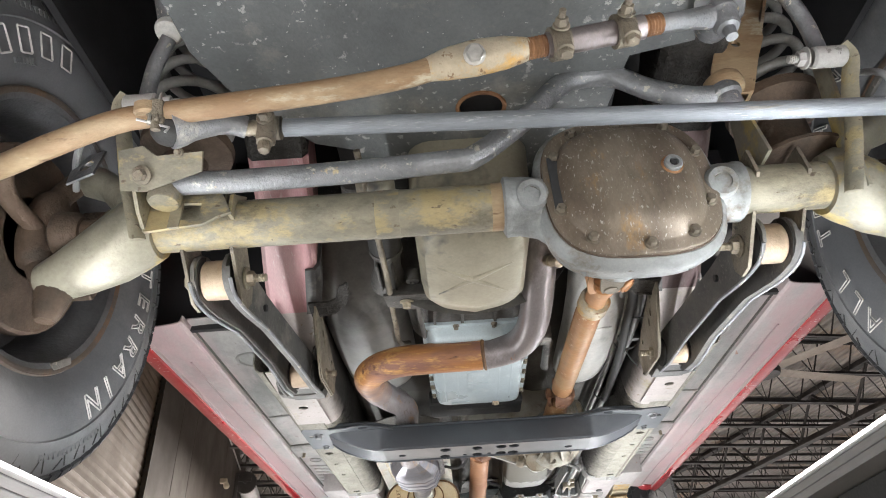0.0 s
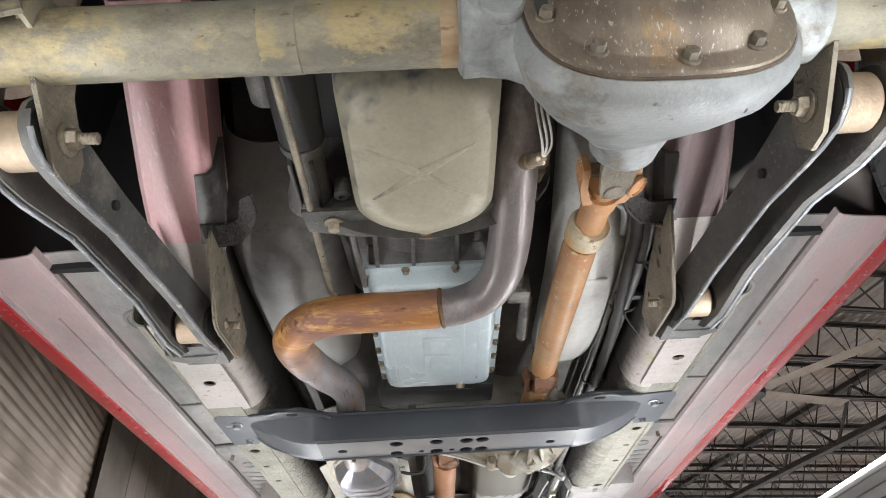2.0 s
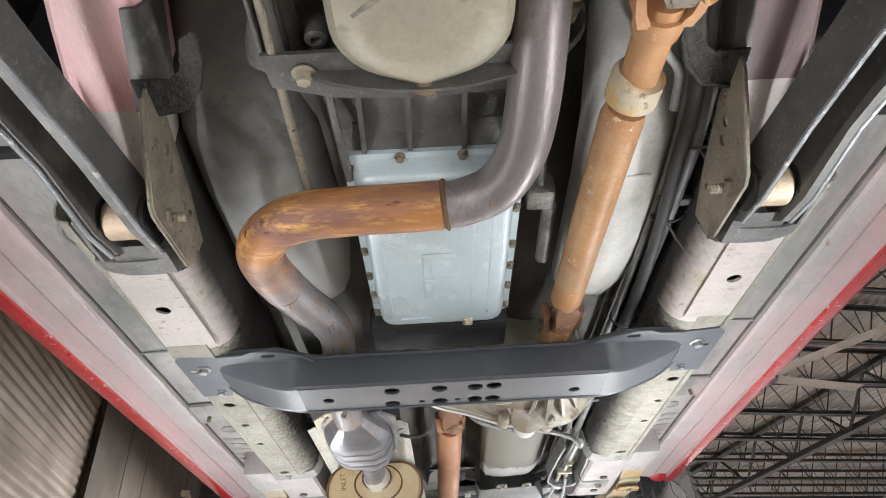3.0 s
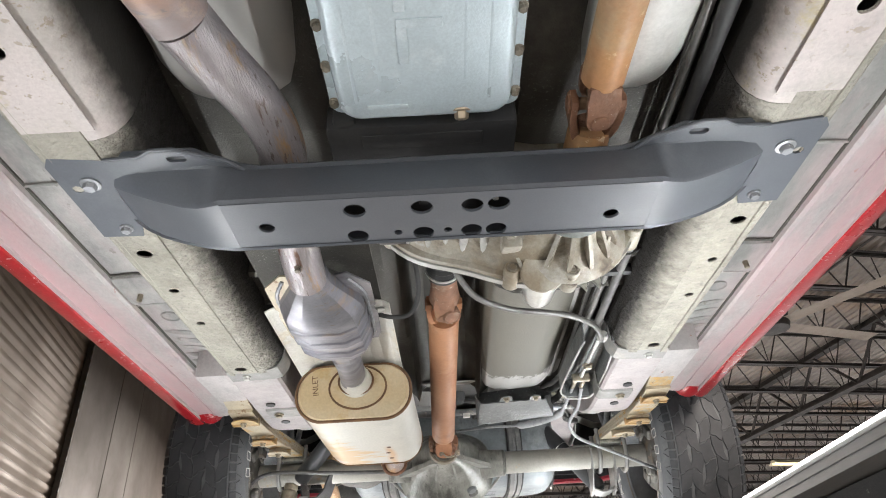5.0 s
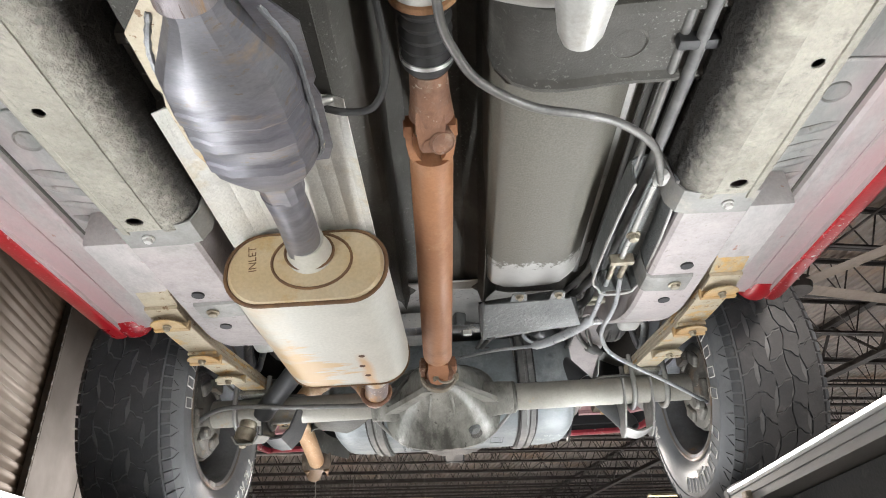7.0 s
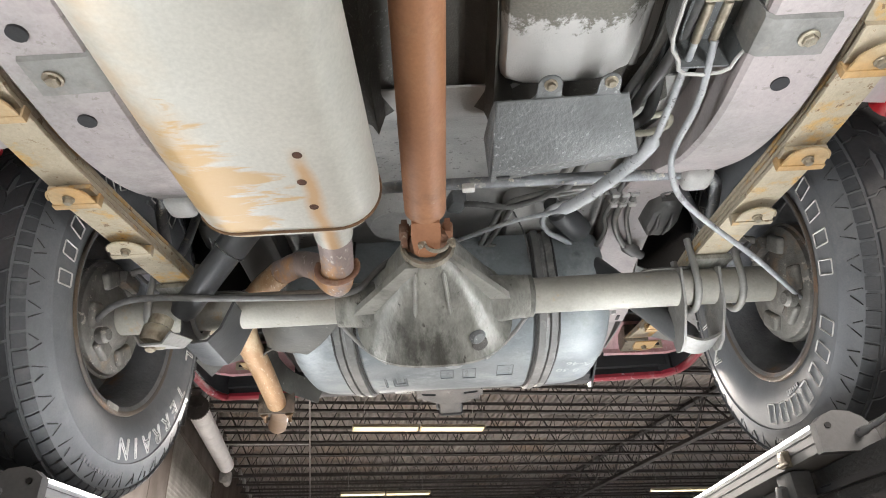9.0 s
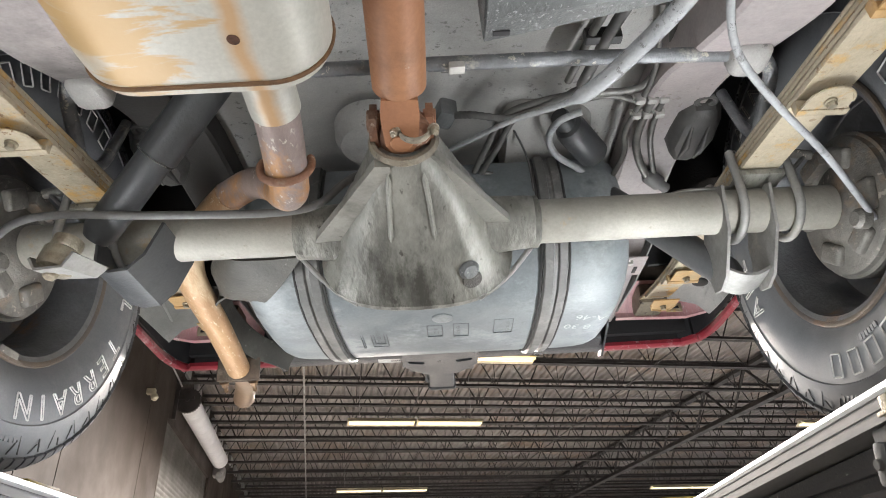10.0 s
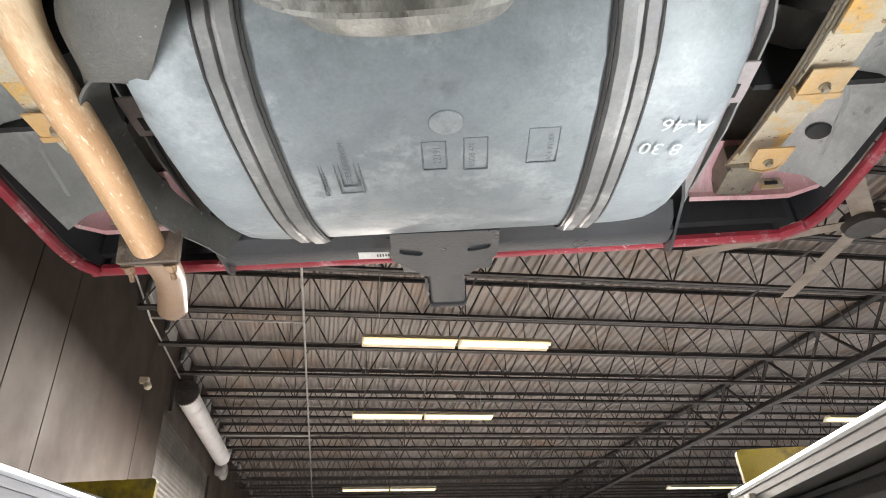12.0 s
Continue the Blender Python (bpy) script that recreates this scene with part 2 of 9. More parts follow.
    rail=surf("rough_coated_rail", (0.345, 0.325, 0.275), (0.27, 0.255, 0.215), (0.41, 0.385, 0.32), rough=0.68, scale=8, stain_scale=6, stain_at=(0.55, 0.68), speck=(0.22, 0.21, 0.18), speck_scale=60, speck_at=(0.60, 0.70), bump=0.5, grain=150, dirt=0.5, chip=(0.285, 0.27, 0.23), chip_scale=90, chip_at=(0.56, 0.68), lump=(95.0, 2.2)),
    rail_inner=surf("rough_black", (0.040, 0.037, 0.033), (0.028, 0.026, 0.024), (0.085, 0.080, 0.07), rough=0.65, scale=9, stain_scale=7, stain_at=(0.58, 0.70), bump=0.6, grain=230, lump=(110.0, 2.0)),
    tail=surf("orange_tan_tail_pipe", (0.50, 0.31, 0.165), (0.38, 0.22, 0.11), (0.58, 0.44, 0.28), rough=0.5, metal=0.1, scale=7, stain_scale=6, stain_at=(0.54, 0.66), bump=0.3, stretch=(2.2, 0.5, 2), chip=(0.62, 0.50, 0.36), chip_scale=90),
    tail_tip=surf("worn_pipe_tip", (0.26, 0.165, 0.10), (0.25, 0.175, 0.13), (0.34, 0.235, 0.16), rough=0.5, metal=0.1, scale=9, stain_scale=9, stain_at=(0.5, 0.66), bump=0.15, dirt=0.3),
    rail_shade=surf("shaded_red_primer", (0.19, 0.125, 0.125), (0.14, 0.105, 0.105), (0.27, 0.215, 0.21), rough=0.6, scale=5, stain_scale=8, stain_at=(0.55, 0.68), bump=0.2, stretch=(3, 0.6, 1)),
    red_dull=surf("faded_red_edge", (0.36, 0.035, 0.055), (0.30, 0.03, 0.045), (0.50, 0.24, 0.26), rough=0.4, scale=5, stain_scale=8, stain_at=(0.54, 0.66), bump=0.1, chip=(0.55, 0.42, 0.42)),
    rear_rail=surf("pale_overspray", (0.40, 0.355, 0.35), (0.35, 0.325, 0.32), (0.28, 0.265, 0.25), rough=0.6, scale=5, stain_scale=6, stain_at=(0.55, 0.72), bump=0.2, chip=(0.28, 0.255, 0.24)),
    rail_front=surf("painted_rail", (0.50, 0.445, 0.425), (0.42, 0.39, 0.36), (0.44, 0.38, 0.24), rough=0.55, scale=6, stain_scale=10, stain_at=(0.58, 0.66), speck=(0.3, 0.25, 0.2), speck_scale=60, speck_at=(0.7, 0.75), bump=0.25, chip=(0.30, 0.25, 0.19)),
    black=surf("satin_black_paint", (0.092, 0.100, 0.114), (0.083, 0.090, 0.102), (0.106, 0.114, 0.127), rough=0.38, scale=3, stain_scale=5, bump=0.02, grain=420, dirt=0.1),
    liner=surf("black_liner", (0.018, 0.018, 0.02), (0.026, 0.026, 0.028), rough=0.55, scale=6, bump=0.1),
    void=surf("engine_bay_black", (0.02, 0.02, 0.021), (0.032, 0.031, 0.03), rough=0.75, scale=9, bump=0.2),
    skid=surf("dusty_skid_plate", (0.165, 0.175, 0.175), (0.11, 0.118, 0.12), (0.25, 0.245, 0.22), rough=0.45, metal=0.2, scale=4, stain_scale=6, stain_at=(0.54, 0.68), speck=(0.62, 0.62, 0.6), speck_scale=120, speck_at=(0.68, 0.71), bump=0.3, chip=(0.42, 0.42, 0.40), chip_scale=60),
    oilpan=surf("oily_tan_sump", (0.36, 0.33, 0.25), (0.275, 0.25, 0.19), (0.43, 0.385, 0.285), rough=0.45, metal=0.15, scale=5, stain_scale=8, stain_at=(0.55, 0.68), speck=(0.09, 0.092, 0.095), speck_scale=8, speck_at=(0.56, 0.64), bump=0.08, dirt=0.65),
    gearpan=surf("zinc_plated_pan", (0.58, 0.665, 0.70), (0.47, 0.545, 0.58), (0.70, 0.76, 0.78), rough=0.34, metal=0.25, scale=5, stain_scale=7, bump=0.15, grain=300, dirt=0.2),
    casting=surf("dark_alloy_casting", (0.145, 0.14, 0.132), (0.08, 0.077, 0.073), (0.24, 0.225, 0.20), rough=0.5, metal=0.3, scale=10, stain_scale=9, stain_at=(0.57, 0.68), bump=0.4, dirt=0.6, chip=(0.19, 0.18, 0.165), chip_scale=120),
    alloy=surf("bright_alloy_casting", (0.54, 0.54, 0.515), (0.44, 0.435, 0.40), (0.30, 0.265, 0.205), rough=0.42, metal=0.25, scale=6, stain_scale=5, stain_at=(0.54, 0.68), bump=0.15, grain=240, dirt=0.45),
    alloy_dusty=surf("oil_dusted_casting", (0.42, 0.395, 0.335), (0.25, 0.205, 0.145), (0.53, 0.515, 0.475), rough=0.5, metal=0.15, scale=8, amount=(0.43, 0.58), stain_scale=6, stain_at=(0.55, 0.64), speck=(0.09, 0.07, 0.05), speck_scale=16, speck_at=(0.58, 0.68), bump=0.25, grain=240, dirt=0.6),
    seal_ring=surf("grey_seal_ring", (0.24, 0.26, 0.25), (0.18, 0.195, 0.185), rough=0.45, metal=0.2, scale=12, bump=0.15),
    exhaust=surf("burnt_orange_pipe", (0.48, 0.215, 0.08), (0.27, 0.135, 0.10), (0.70, 0.40, 0.14), rough=0.5, metal=0.25, scale=9, amount=(0.42, 0.58), stain_scale=16, stain_at=(0.52, 0.62), speck=(0.12, 0.055, 0.036), speck_scale=30, speck_at=(0.62, 0.68), bump=0.2, stretch=(0.45, 2.0, 2.0), dirt=0.5),
    exhaust_grey=surf("heat_greyed_pipe", (0.27, 0.24, 0.238), (0.185, 0.158, 0.158), (0.38, 0.345, 0.345), rough=0.38, metal=0.45, scale=6, stain_scale=6, stain_at=(0.54, 0.66), speck=(0.32, 0.15, 0.07), speck_scale=24, speck_at=(0.66, 0.74), bump=0.12, stretch=(1.6, 0.7, 1.4), dirt=0.35),
    cat=surf("heat_tinted_stainless", (0.27, 0.265, 0.285), (0.175, 0.17, 0.195), (0.30, 0.235, 0.18), rough=0.40, metal=0.6, scale=6, stain_scale=7, stain_at=(0.57, 0.70), bump=0.05, dirt=0.5, stretch=(1, 3, 1), chip=(0.24, 0.20, 0.17), chip_scale=60),
    catpipe=surf("heat_tinted_pipe", (0.36, 0.33, 0.335), (0.28, 0.25, 0.255), (0.42, 0.25, 0.11), rough=0.36, metal=0.5, scale=7, stain_scale=7, stain_at=(0.56, 0.64), speck=(0.16, 0.09, 0.06), speck_scale=22, speck_at=(0.62, 0.7), bump=0.3, stretch=(3.2, 0.4, 2), dirt=0.5, chip=(0.15, 0.11, 0.10)),
    muffler=surf("aluminised_muffler", (0.50, 0.49, 0.44), (0.56, 0.545, 0.49), (0.40, 0.395, 0.36), rough=0.5, metal=0.15, scale=4, stain_scale=3, stain_at=(0.52, 0.70), bump=0.05, dirt=0.15),
    muffler_end=surf("rust_washed_muffler_end", (0.56, 0.43, 0.255), (0.60, 0.51, 0.36), (0.52, 0.34, 0.15), rough=0.5, metal=0.2, scale=7, stain_scale=9, bump=0.12, dirt=0.1),
    rust_dark=surf("dark_rust", (0.10, 0.04, 0.02), (0.05, 0.028, 0.018), rough=0.85, scale=60, bump=0.5),
    seam=surf("dark_weld_seam", (0.13, 0.07, 0.035), (0.20, 0.11, 0.05), rough=0.7, metal=0.2, scale=30, bump=0.4),
    shield=surf("aluminium_heat_shield", (0.82, 0.81, 0.77), (0.72, 0.70, 0.64), (0.70, 0.60, 0.42), rough=0.38, metal=0.25, scale=8, stain_scale=5, bump=0.4, dirt=0.35),
    shaft=surf("terracotta_primer", (0.40, 0.19, 0.095), (0.34, 0.155, 0.08), (0.44, 0.24, 0.13), rough=0.55, scale=6, stain_scale=9, speck=(0.6, 0.45, 0.35), speck_scale=70, speck_at=(0.73, 0.77), bump=0.12),
    shaft_front=surf("orange_oxide_shaft", (0.46, 0.24, 0.105), (0.38, 0.19, 0.09), (0.42, 0.31, 0.18), rough=0.5, scale=7, stain_scale=5, stain_at=(0.5, 0.68), speck=(0.65, 0.55, 0.42), speck_scale=65, speck_at=(0.72, 0.76), bump=0.12, chip=(0.62, 0.47, 0.30)),
    yoke=surf("rusty_yoke", (0.29, 0.145, 0.085), (0.19, 0.10, 0.065), (0.34, 0.26, 0.2), rough=0.6, metal=0.15, scale=14, stain_scale=9, bump=0.4, chip=(0.45, 0.36, 0.28)),
    tank=surf("grey_plastic_tank", (0.222, 0.246, 0.257), (0.165, 0.186, 0.198), (0.30, 0.325, 0.334), rough=0.46, scale=4.5, stain_scale=7, stain_at=(0.52, 0.64), speck=(0.15, 0.165, 0.175), speck_scale=14, speck_at=(0.60, 0.70), bump=0.12, dirt=0.6),
    strap=surf("grey_tank_strap", (0.20, 0.20, 0.195), (0.13, 0.13, 0.127), (0.30, 0.295, 0.28), rough=0.42, metal=0.2, scale=9, stain_scale=12, bump=0.08, chip=(0.15, 0.15, 0.145)),
    flap=surf("grey_rubber_flap", (0.095, 0.091, 0.080), (0.068, 0.066, 0.060), (0.13, 0.127, 0.115), rough=0.55, scale=5, stain_scale=8, speck=(0.34, 0.33, 0.30), speck_scale=90, speck_at=(0.68, 0.73), bump=0.3),
    hitch=surf("powder_coated_hitch", (0.030, 0.032, 0.037), (0.040, 0.043, 0.048), rough=0.33, scale=6, bump=0.2, dirt=0.2),
    canister=surf("grey_painted_box", (0.145, 0.152, 0.152), (0.11, 0.116, 0.116), (0.22, 0.228, 0.228), rough=0.45, metal=0.1, scale=9, stain_scale=30, stain_at=(0.62, 0.70), bump=0.5, grain=120, dirt=0.5, chip=(0.29, 0.30, 0.30), chip_scale=170),
    plastic=surf("black_plastic", (0.022, 0.022, 0.024), (0.032, 0.032, 0.032), rough=0.45, scale=12, bump=0.1),
    shock=surf("black_shock_tube", (0.048, 0.050, 0.054), (0.055, 0.057, 0.058), (0.12, 0.12, 0.12), rough=0.42, scale=7, stain_scale=8, stain_at=(0.6, 0.78), bump=0.12),
    bolt=surf("dirty_zinc_bolt", (0.40, 0.36, 0.28), (0.24, 0.20, 0.15), rough=0.42, metal=0.6, scale=40, bump=0.3),
    bolt_bright=surf("bright_zinc_bolt", (0.66, 0.66, 0.64), (0.5, 0.5, 0.48), rough=0.32, metal=0.7, scale=30, bump=0.15),
    bolt_rust=surf("rusty_bolt", (0.30, 0.19, 0.11), (0.19, 0.12, 0.075), rough=0.6, metal=0.3, scale=40, bump=0.4),
    leaf=surf("rusting_spring_leaf", (0.55, 0.48, 0.36), (0.42, 0.355, 0.25), (0.60, 0.36, 0.11), rough=0.5, metal=0.15, scale=8, stain_scale=8, stain_at=(0.53, 0.62), bump=0.35, dirt=0.5, chip=(0.22, 0.13, 0.07)),
    leaf_clip=surf("rust_orange_pad", (0.50, 0.31, 0.13), (0.44, 0.34, 0.21), rough=0.6, scale=12, bump=0.2),
    hose=surf("grey_cable_sheath", (0.40, 0.41, 0.42), (0.27, 0.28, 0.29), (0.14, 0.14, 0.14), rough=0.5, scale=12, stain_scale=35, stain_at=(0.58, 0.66), bump=0.3, chip=(0.12, 0.12, 0.12)),
    line=surf("coated_steel_line", (0.20, 0.195, 0.185), (0.13, 0.127, 0.12), rough=0.42, metal=0.4, scale=20, bump=0.1),
    dark_line=surf("dark_fuel_line", (0.15, 0.147, 0.142), (0.09, 0.088, 0.086), rough=0.5, scale=15, bump=0.1),
    brass=surf("brass_sensor", (0.52, 0.44, 0.33), (0.38, 0.30, 0.22), rough=0.38, metal=0.6, scale=20, bump=0.1),
    label=surf("paper_label", (0.78, 0.77, 0.73), (0.7, 0.69, 0.66), rough=0.6, scale=20, bump=0.03),
    ink=surf("label_ink", (0.05, 0.05, 0.05), (0.08, 0.08, 0.08), rough=0.6, scale=20, bump=0.02),
    tank_mark=surf("moulded_plastic_mark", (0.115, 0.13, 0.14), (0.10, 0.11, 0.12), rough=0.5, scale=30, bump=0.1, dirt=0),
    chalk=surf("chalk_mark", (0.50, 0.52, 0.52), (0.36, 0.385, 0.39), rough=0.8, scale=60, bump=0.1),
    cap_grey=surf("grey_moulded_cap", (0.19, 0.195, 0.20), (0.16, 0.165, 0.17), rough=0.5, scale=9, bump=0.1, dirt=0.2),
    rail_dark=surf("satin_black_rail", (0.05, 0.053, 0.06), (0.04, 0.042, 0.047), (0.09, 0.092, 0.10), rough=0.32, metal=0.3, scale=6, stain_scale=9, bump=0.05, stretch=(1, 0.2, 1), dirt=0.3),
    runway=surf("runway_aluminium", (0.42, 0.425, 0.43), (0.36, 0.365, 0.37), (0.30, 0.30, 0.30), rough=0.42, metal=0.45, scale=5, stain_scale=7, stain_at=(0.6, 0.72), bump=0.1, stretch=(1, 0.15, 1), dirt=0.25),
    runway_dark=surf("runway_black_steel", (0.045, 0.046, 0.048), (0.06, 0.061, 0.063), (0.12, 0.12, 0.12), rough=0.4, metal=0.2, scale=6, stain_scale=14, stain_at=(0.6, 0.7), speck=(0.32, 0.32, 0.31), speck_scale=60, speck_at=(0.68, 0.73), bump=0.2),
    yellow=surf("worn_yellow_paint", (0.52, 0.40, 0.02), (0.42, 0.32, 0.03), (0.10, 0.085, 0.04), rough=0.5, scale=6, stain_scale=3, stain_at=(0.50, 0.60), bump=0.15),
    concrete=surf("concrete_floor", (0.20, 0.197, 0.19), (0.16, 0.157, 0.15), (0.11, 0.105, 0.10), rough=0.55, scale=1.5, stain_scale=0.8, bump=0.2, grain=60),
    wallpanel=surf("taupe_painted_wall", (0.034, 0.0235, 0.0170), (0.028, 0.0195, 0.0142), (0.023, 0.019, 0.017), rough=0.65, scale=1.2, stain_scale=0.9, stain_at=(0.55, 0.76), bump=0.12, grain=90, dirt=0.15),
    seamdark=surf("wall_joint", (0.07, 0.06, 0.05), (0.10, 0.085, 0.07), rough=0.8, scale=5, bump=0.1),
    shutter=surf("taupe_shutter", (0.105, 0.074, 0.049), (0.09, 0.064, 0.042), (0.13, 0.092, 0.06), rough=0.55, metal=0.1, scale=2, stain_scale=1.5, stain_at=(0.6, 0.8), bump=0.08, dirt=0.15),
    shutter_grey=surf("grey_shutter", (0.12, 0.115, 0.105), (0.10, 0.096, 0.088), rough=0.45, metal=0.25, scale=2, bump=0.08),
    drumcover=surf("white_shutter_roll", (0.80, 0.80, 0.82), (0.72, 0.72, 0.74), rough=0.4, metal=0.1, scale=4, bump=0.05, dirt=0.1),
    truss=surf("dark_joist_paint", (0.080, 0.074, 0.072), (0.063, 0.059, 0.058), rough=0.5, metal=0.2, scale=6, bump=0.1),
    deck=surf("galvanised_deck", (0.34, 0.315, 0.30), (0.27, 0.25, 0.238), (0.31, 0.225, 0.165), rough=0.42, metal=0.2, scale=1.2, stain_scale=0.7, stain_at=(0.5, 0.7), bump=0.05, dirt=0.2),
    conduit=surf("steel_conduit", (0.5, 0.5, 0.5), (0.4, 0.4, 0.4), rough=0.4, metal=0.5, scale=8, bump=0.05),
    fan=surf("tan_fan_blade", (0.33, 0.28, 0.235), (0.28, 0.24, 0.20), rough=0.45, scale=4, bump=0.05),
    fixture=surf("white_fixture_enamel", (0.78, 0.72, 0.56), (0.70, 0.645, 0.50), rough=0.45, scale=6, bump=0.03),
    tube=glow("fluorescent_tube", (1.0, 0.80, 0.40), 1.35),
    led=glow("led_strip", (1.0, 0.985, 0.96), 6.0),
)


def sprayed(name, first, then, y_edge):
    """Coarse undercoat sprayed up to a ragged edge, paler sheet metal past it."""
    m, nt, b = graph(name)
    geo = nt.nodes.new("ShaderNodeNewGeometry")
    sep = nt.nodes.new("ShaderNodeSeparateXYZ")
    nt.links.new(geo.outputs["Position"], sep.inputs[0])

    def nz(s, detail, r):
        n = node(nt, "ShaderNodeTexNoise", Scale=s, Detail=detail, Roughness=r)
        nt.links.new(geo.outputs["Position"], n.inputs["Vector"])
        return n.outputs[0]

    ragged = nt.nodes.new("ShaderNodeMath")
    ragged.operation = "MULTIPLY_ADD"
    nt.links.new(nz(38.0, 8.0, 0.75), ragged.inputs[0])
    ragged.inputs[1].default_value = 0.16
    nt.links.new(sep.outputs[1], ragged.inputs[2])
    span = nt.nodes.new("ShaderNodeMapRange")
    span.inputs["From Min"].default_value, span.inputs["From Max"].default_value = y_edge + 0.074, y_edge + 0.086
    nt.links.new(ragged.outputs[0], span.inputs["Value"])
    coarse, soft = nz(300.0, 3.0, 0.6), nz(5.0, 5.0, 0.6)
    dark = ramp(nt, coarse, rgb(first), rgb(tuple(v * 1.3 for v in first)), 0.4, 0.68)
    pale = ramp(nt, soft, rgb(then), rgb(tuple(v * 0.75 for v in then)), 0.4, 0.68)
    nt.links.new(blend(nt, span.outputs[0], dark, pale), b.inputs["Base Color"])
    b.inputs["Roughness"].default_value = 0.55
    bp = node(nt, "ShaderNodeBump", Strength=0.35, Distance=0.004)
    nt.links.new(coarse, bp.inputs["Height"])
    nt.links.new(bp.outputs[0], b.inputs["Normal"])
    return m


M["floor_end"] = sprayed("sprayed_floor", (0.125, 0.118, 0.098), (0.50, 0.49, 0.47), 1.950)


def overspray(m, colour, lo, hi):
    """Paint mist from the sills, fading inwards with a blotchy edge."""
    nt = m.node_tree
    b = nt.nodes["Principled BSDF"]
    under = b.inputs["Base Color"].links[0].from_socket
    geo = nt.nodes.new("ShaderNodeNewGeometry")
    sep = nt.nodes.new("ShaderNodeSeparateXYZ")
    nt.links.new(geo.outputs["Position"], sep.inputs[0])
    side = nt.nodes.new("ShaderNodeMath")
    side.operation = "ABSOLUTE"
    nt.links.new(sep.outputs[0], side.inputs[0])
    long_ = nt.nodes.new("ShaderNodeMapping")
    long_.inputs["Scale"].default_value = (2.0, 0.5, 1.0)
    nt.links.new(geo.outputs["Position"], long_.inputs[0])
    n = node(nt, "ShaderNodeTexNoise", Scale=6.0, Detail=8.0, Roughness=0.66)
    nt.links.new(long_.outputs[0], n.inputs["Vector"])
    reach = nt.nodes.new("ShaderNodeMath")
    reach.operation = "MULTIPLY_ADD"
    nt.links.new(n.outputs[0], reach.inputs[0])
    reach.inputs[1].default_value = 0.42
    nt.links.new(side.outputs[0], reach.inputs[2])
    span = nt.nodes.new("ShaderNodeMapRange")
    span.inputs["From Min"].default_value, span.inputs["From Max"].default_value = lo + 0.21, hi + 0.21
    nt.links.new(reach.outputs[0], span.inputs["Value"])
    nt.links.new(blend(nt, span.outputs[0], under, rgb(colour)), b.inputs["Base Color"])


def rust_wash(m):
    """Rust that has run down one flank of the muffler and from its drain holes."""
    nt = m.node_tree
    b = nt.nodes["Principled BSDF"]
    under = b.inputs["Base Color"].links[0].from_socket
    geo = nt.nodes.new("ShaderNodeNewGeometry")
    sep = nt.nodes.new("ShaderNodeSeparateXYZ")
    nt.links.new(geo.outputs["Position"], sep.inputs[0])

    def calc(op, a, b_=0.0, c=0.0):
        n = nt.nodes.new("ShaderNodeMath")
        n.operation = op
        for k, v in enumerate((a, b_, c)):
            if isinstance(v, (int, float)):
                n.inputs[k].default_value = v
            else:
                nt.links.new(v, n.inputs[k])
        return n.outputs[0]

    def span(v, lo, hi):
        n = nt.nodes.new("ShaderNodeMapRange")
        n.inputs["From Min"].default_value, n.inputs["From Max"].default_value = lo, hi
        nt.links.new(v, n.inputs["Value"])
        return n.outputs[0]

    turn = nt.nodes.new("ShaderNodeMapping")
    turn.inputs["Rotation"].default_value = (0, 0, radians(38))
    turn.inputs["Scale"].default_value = (9.0, 42.0, 9.0)
    nt.links.new(geo.outputs["Position"], turn.inputs[0])
    feather = node(nt, "ShaderNodeTexNoise", Scale=1.0, Detail=5.0, Roughness=0.62, Distortion=0.6)
    nt.links.new(turn.outputs[0], feather.inputs["Vector"])
    soft = node(nt, "ShaderNodeTexNoise", Scale=11.0, Detail=4.0, Roughness=0.55)
    nt.links.new(geo.outputs["Position"], soft.inputs["Vector"])
    x, y = sep.outputs[0], sep.outputs[1]
    # a feathered patch towards the flank, and a thin warm wash along its edge
    away = calc("MULTIPLY_ADD", calc("ABSOLUTE", calc("SUBTRACT", x, -0.285)), 2.4, calc("MULTIPLY", calc("ABSOLUTE", calc("SUBTRACT", y, 2.045)), 1.5))
    patch = span(calc("SUBTRACT", calc("MULTIPLY", feather.outputs[0], 0.75), away), 0.165, 0.235)
    flank = calc("MULTIPLY", span(x, -0.255, -0.335), span(soft.outputs[0], 0.36, 0.62))
    near = calc("MULTIPLY", span(calc("ABSOLUTE", calc("SUBTRACT", calc("MULTIPLY_ADD", soft.outputs[0], 0.03, x), -0.149)), 0.016, 0.003), span(y, 1.965, 2.01))
    col = blend(nt, calc("MULTIPLY", flank, 0.85), under, (0.52, 0.345, 0.17, 1))
    col = blend(nt, calc("MULTIPLY", patch, 0.85), col, (0.50, 0.32, 0.135, 1))
    col = blend(nt, calc("MULTIPLY", near, 0.75), col, (0.50, 0.27, 0.09, 1))
    nt.links.new(col, b.inputs["Base Color"])


rust_wash(M["muffler"])


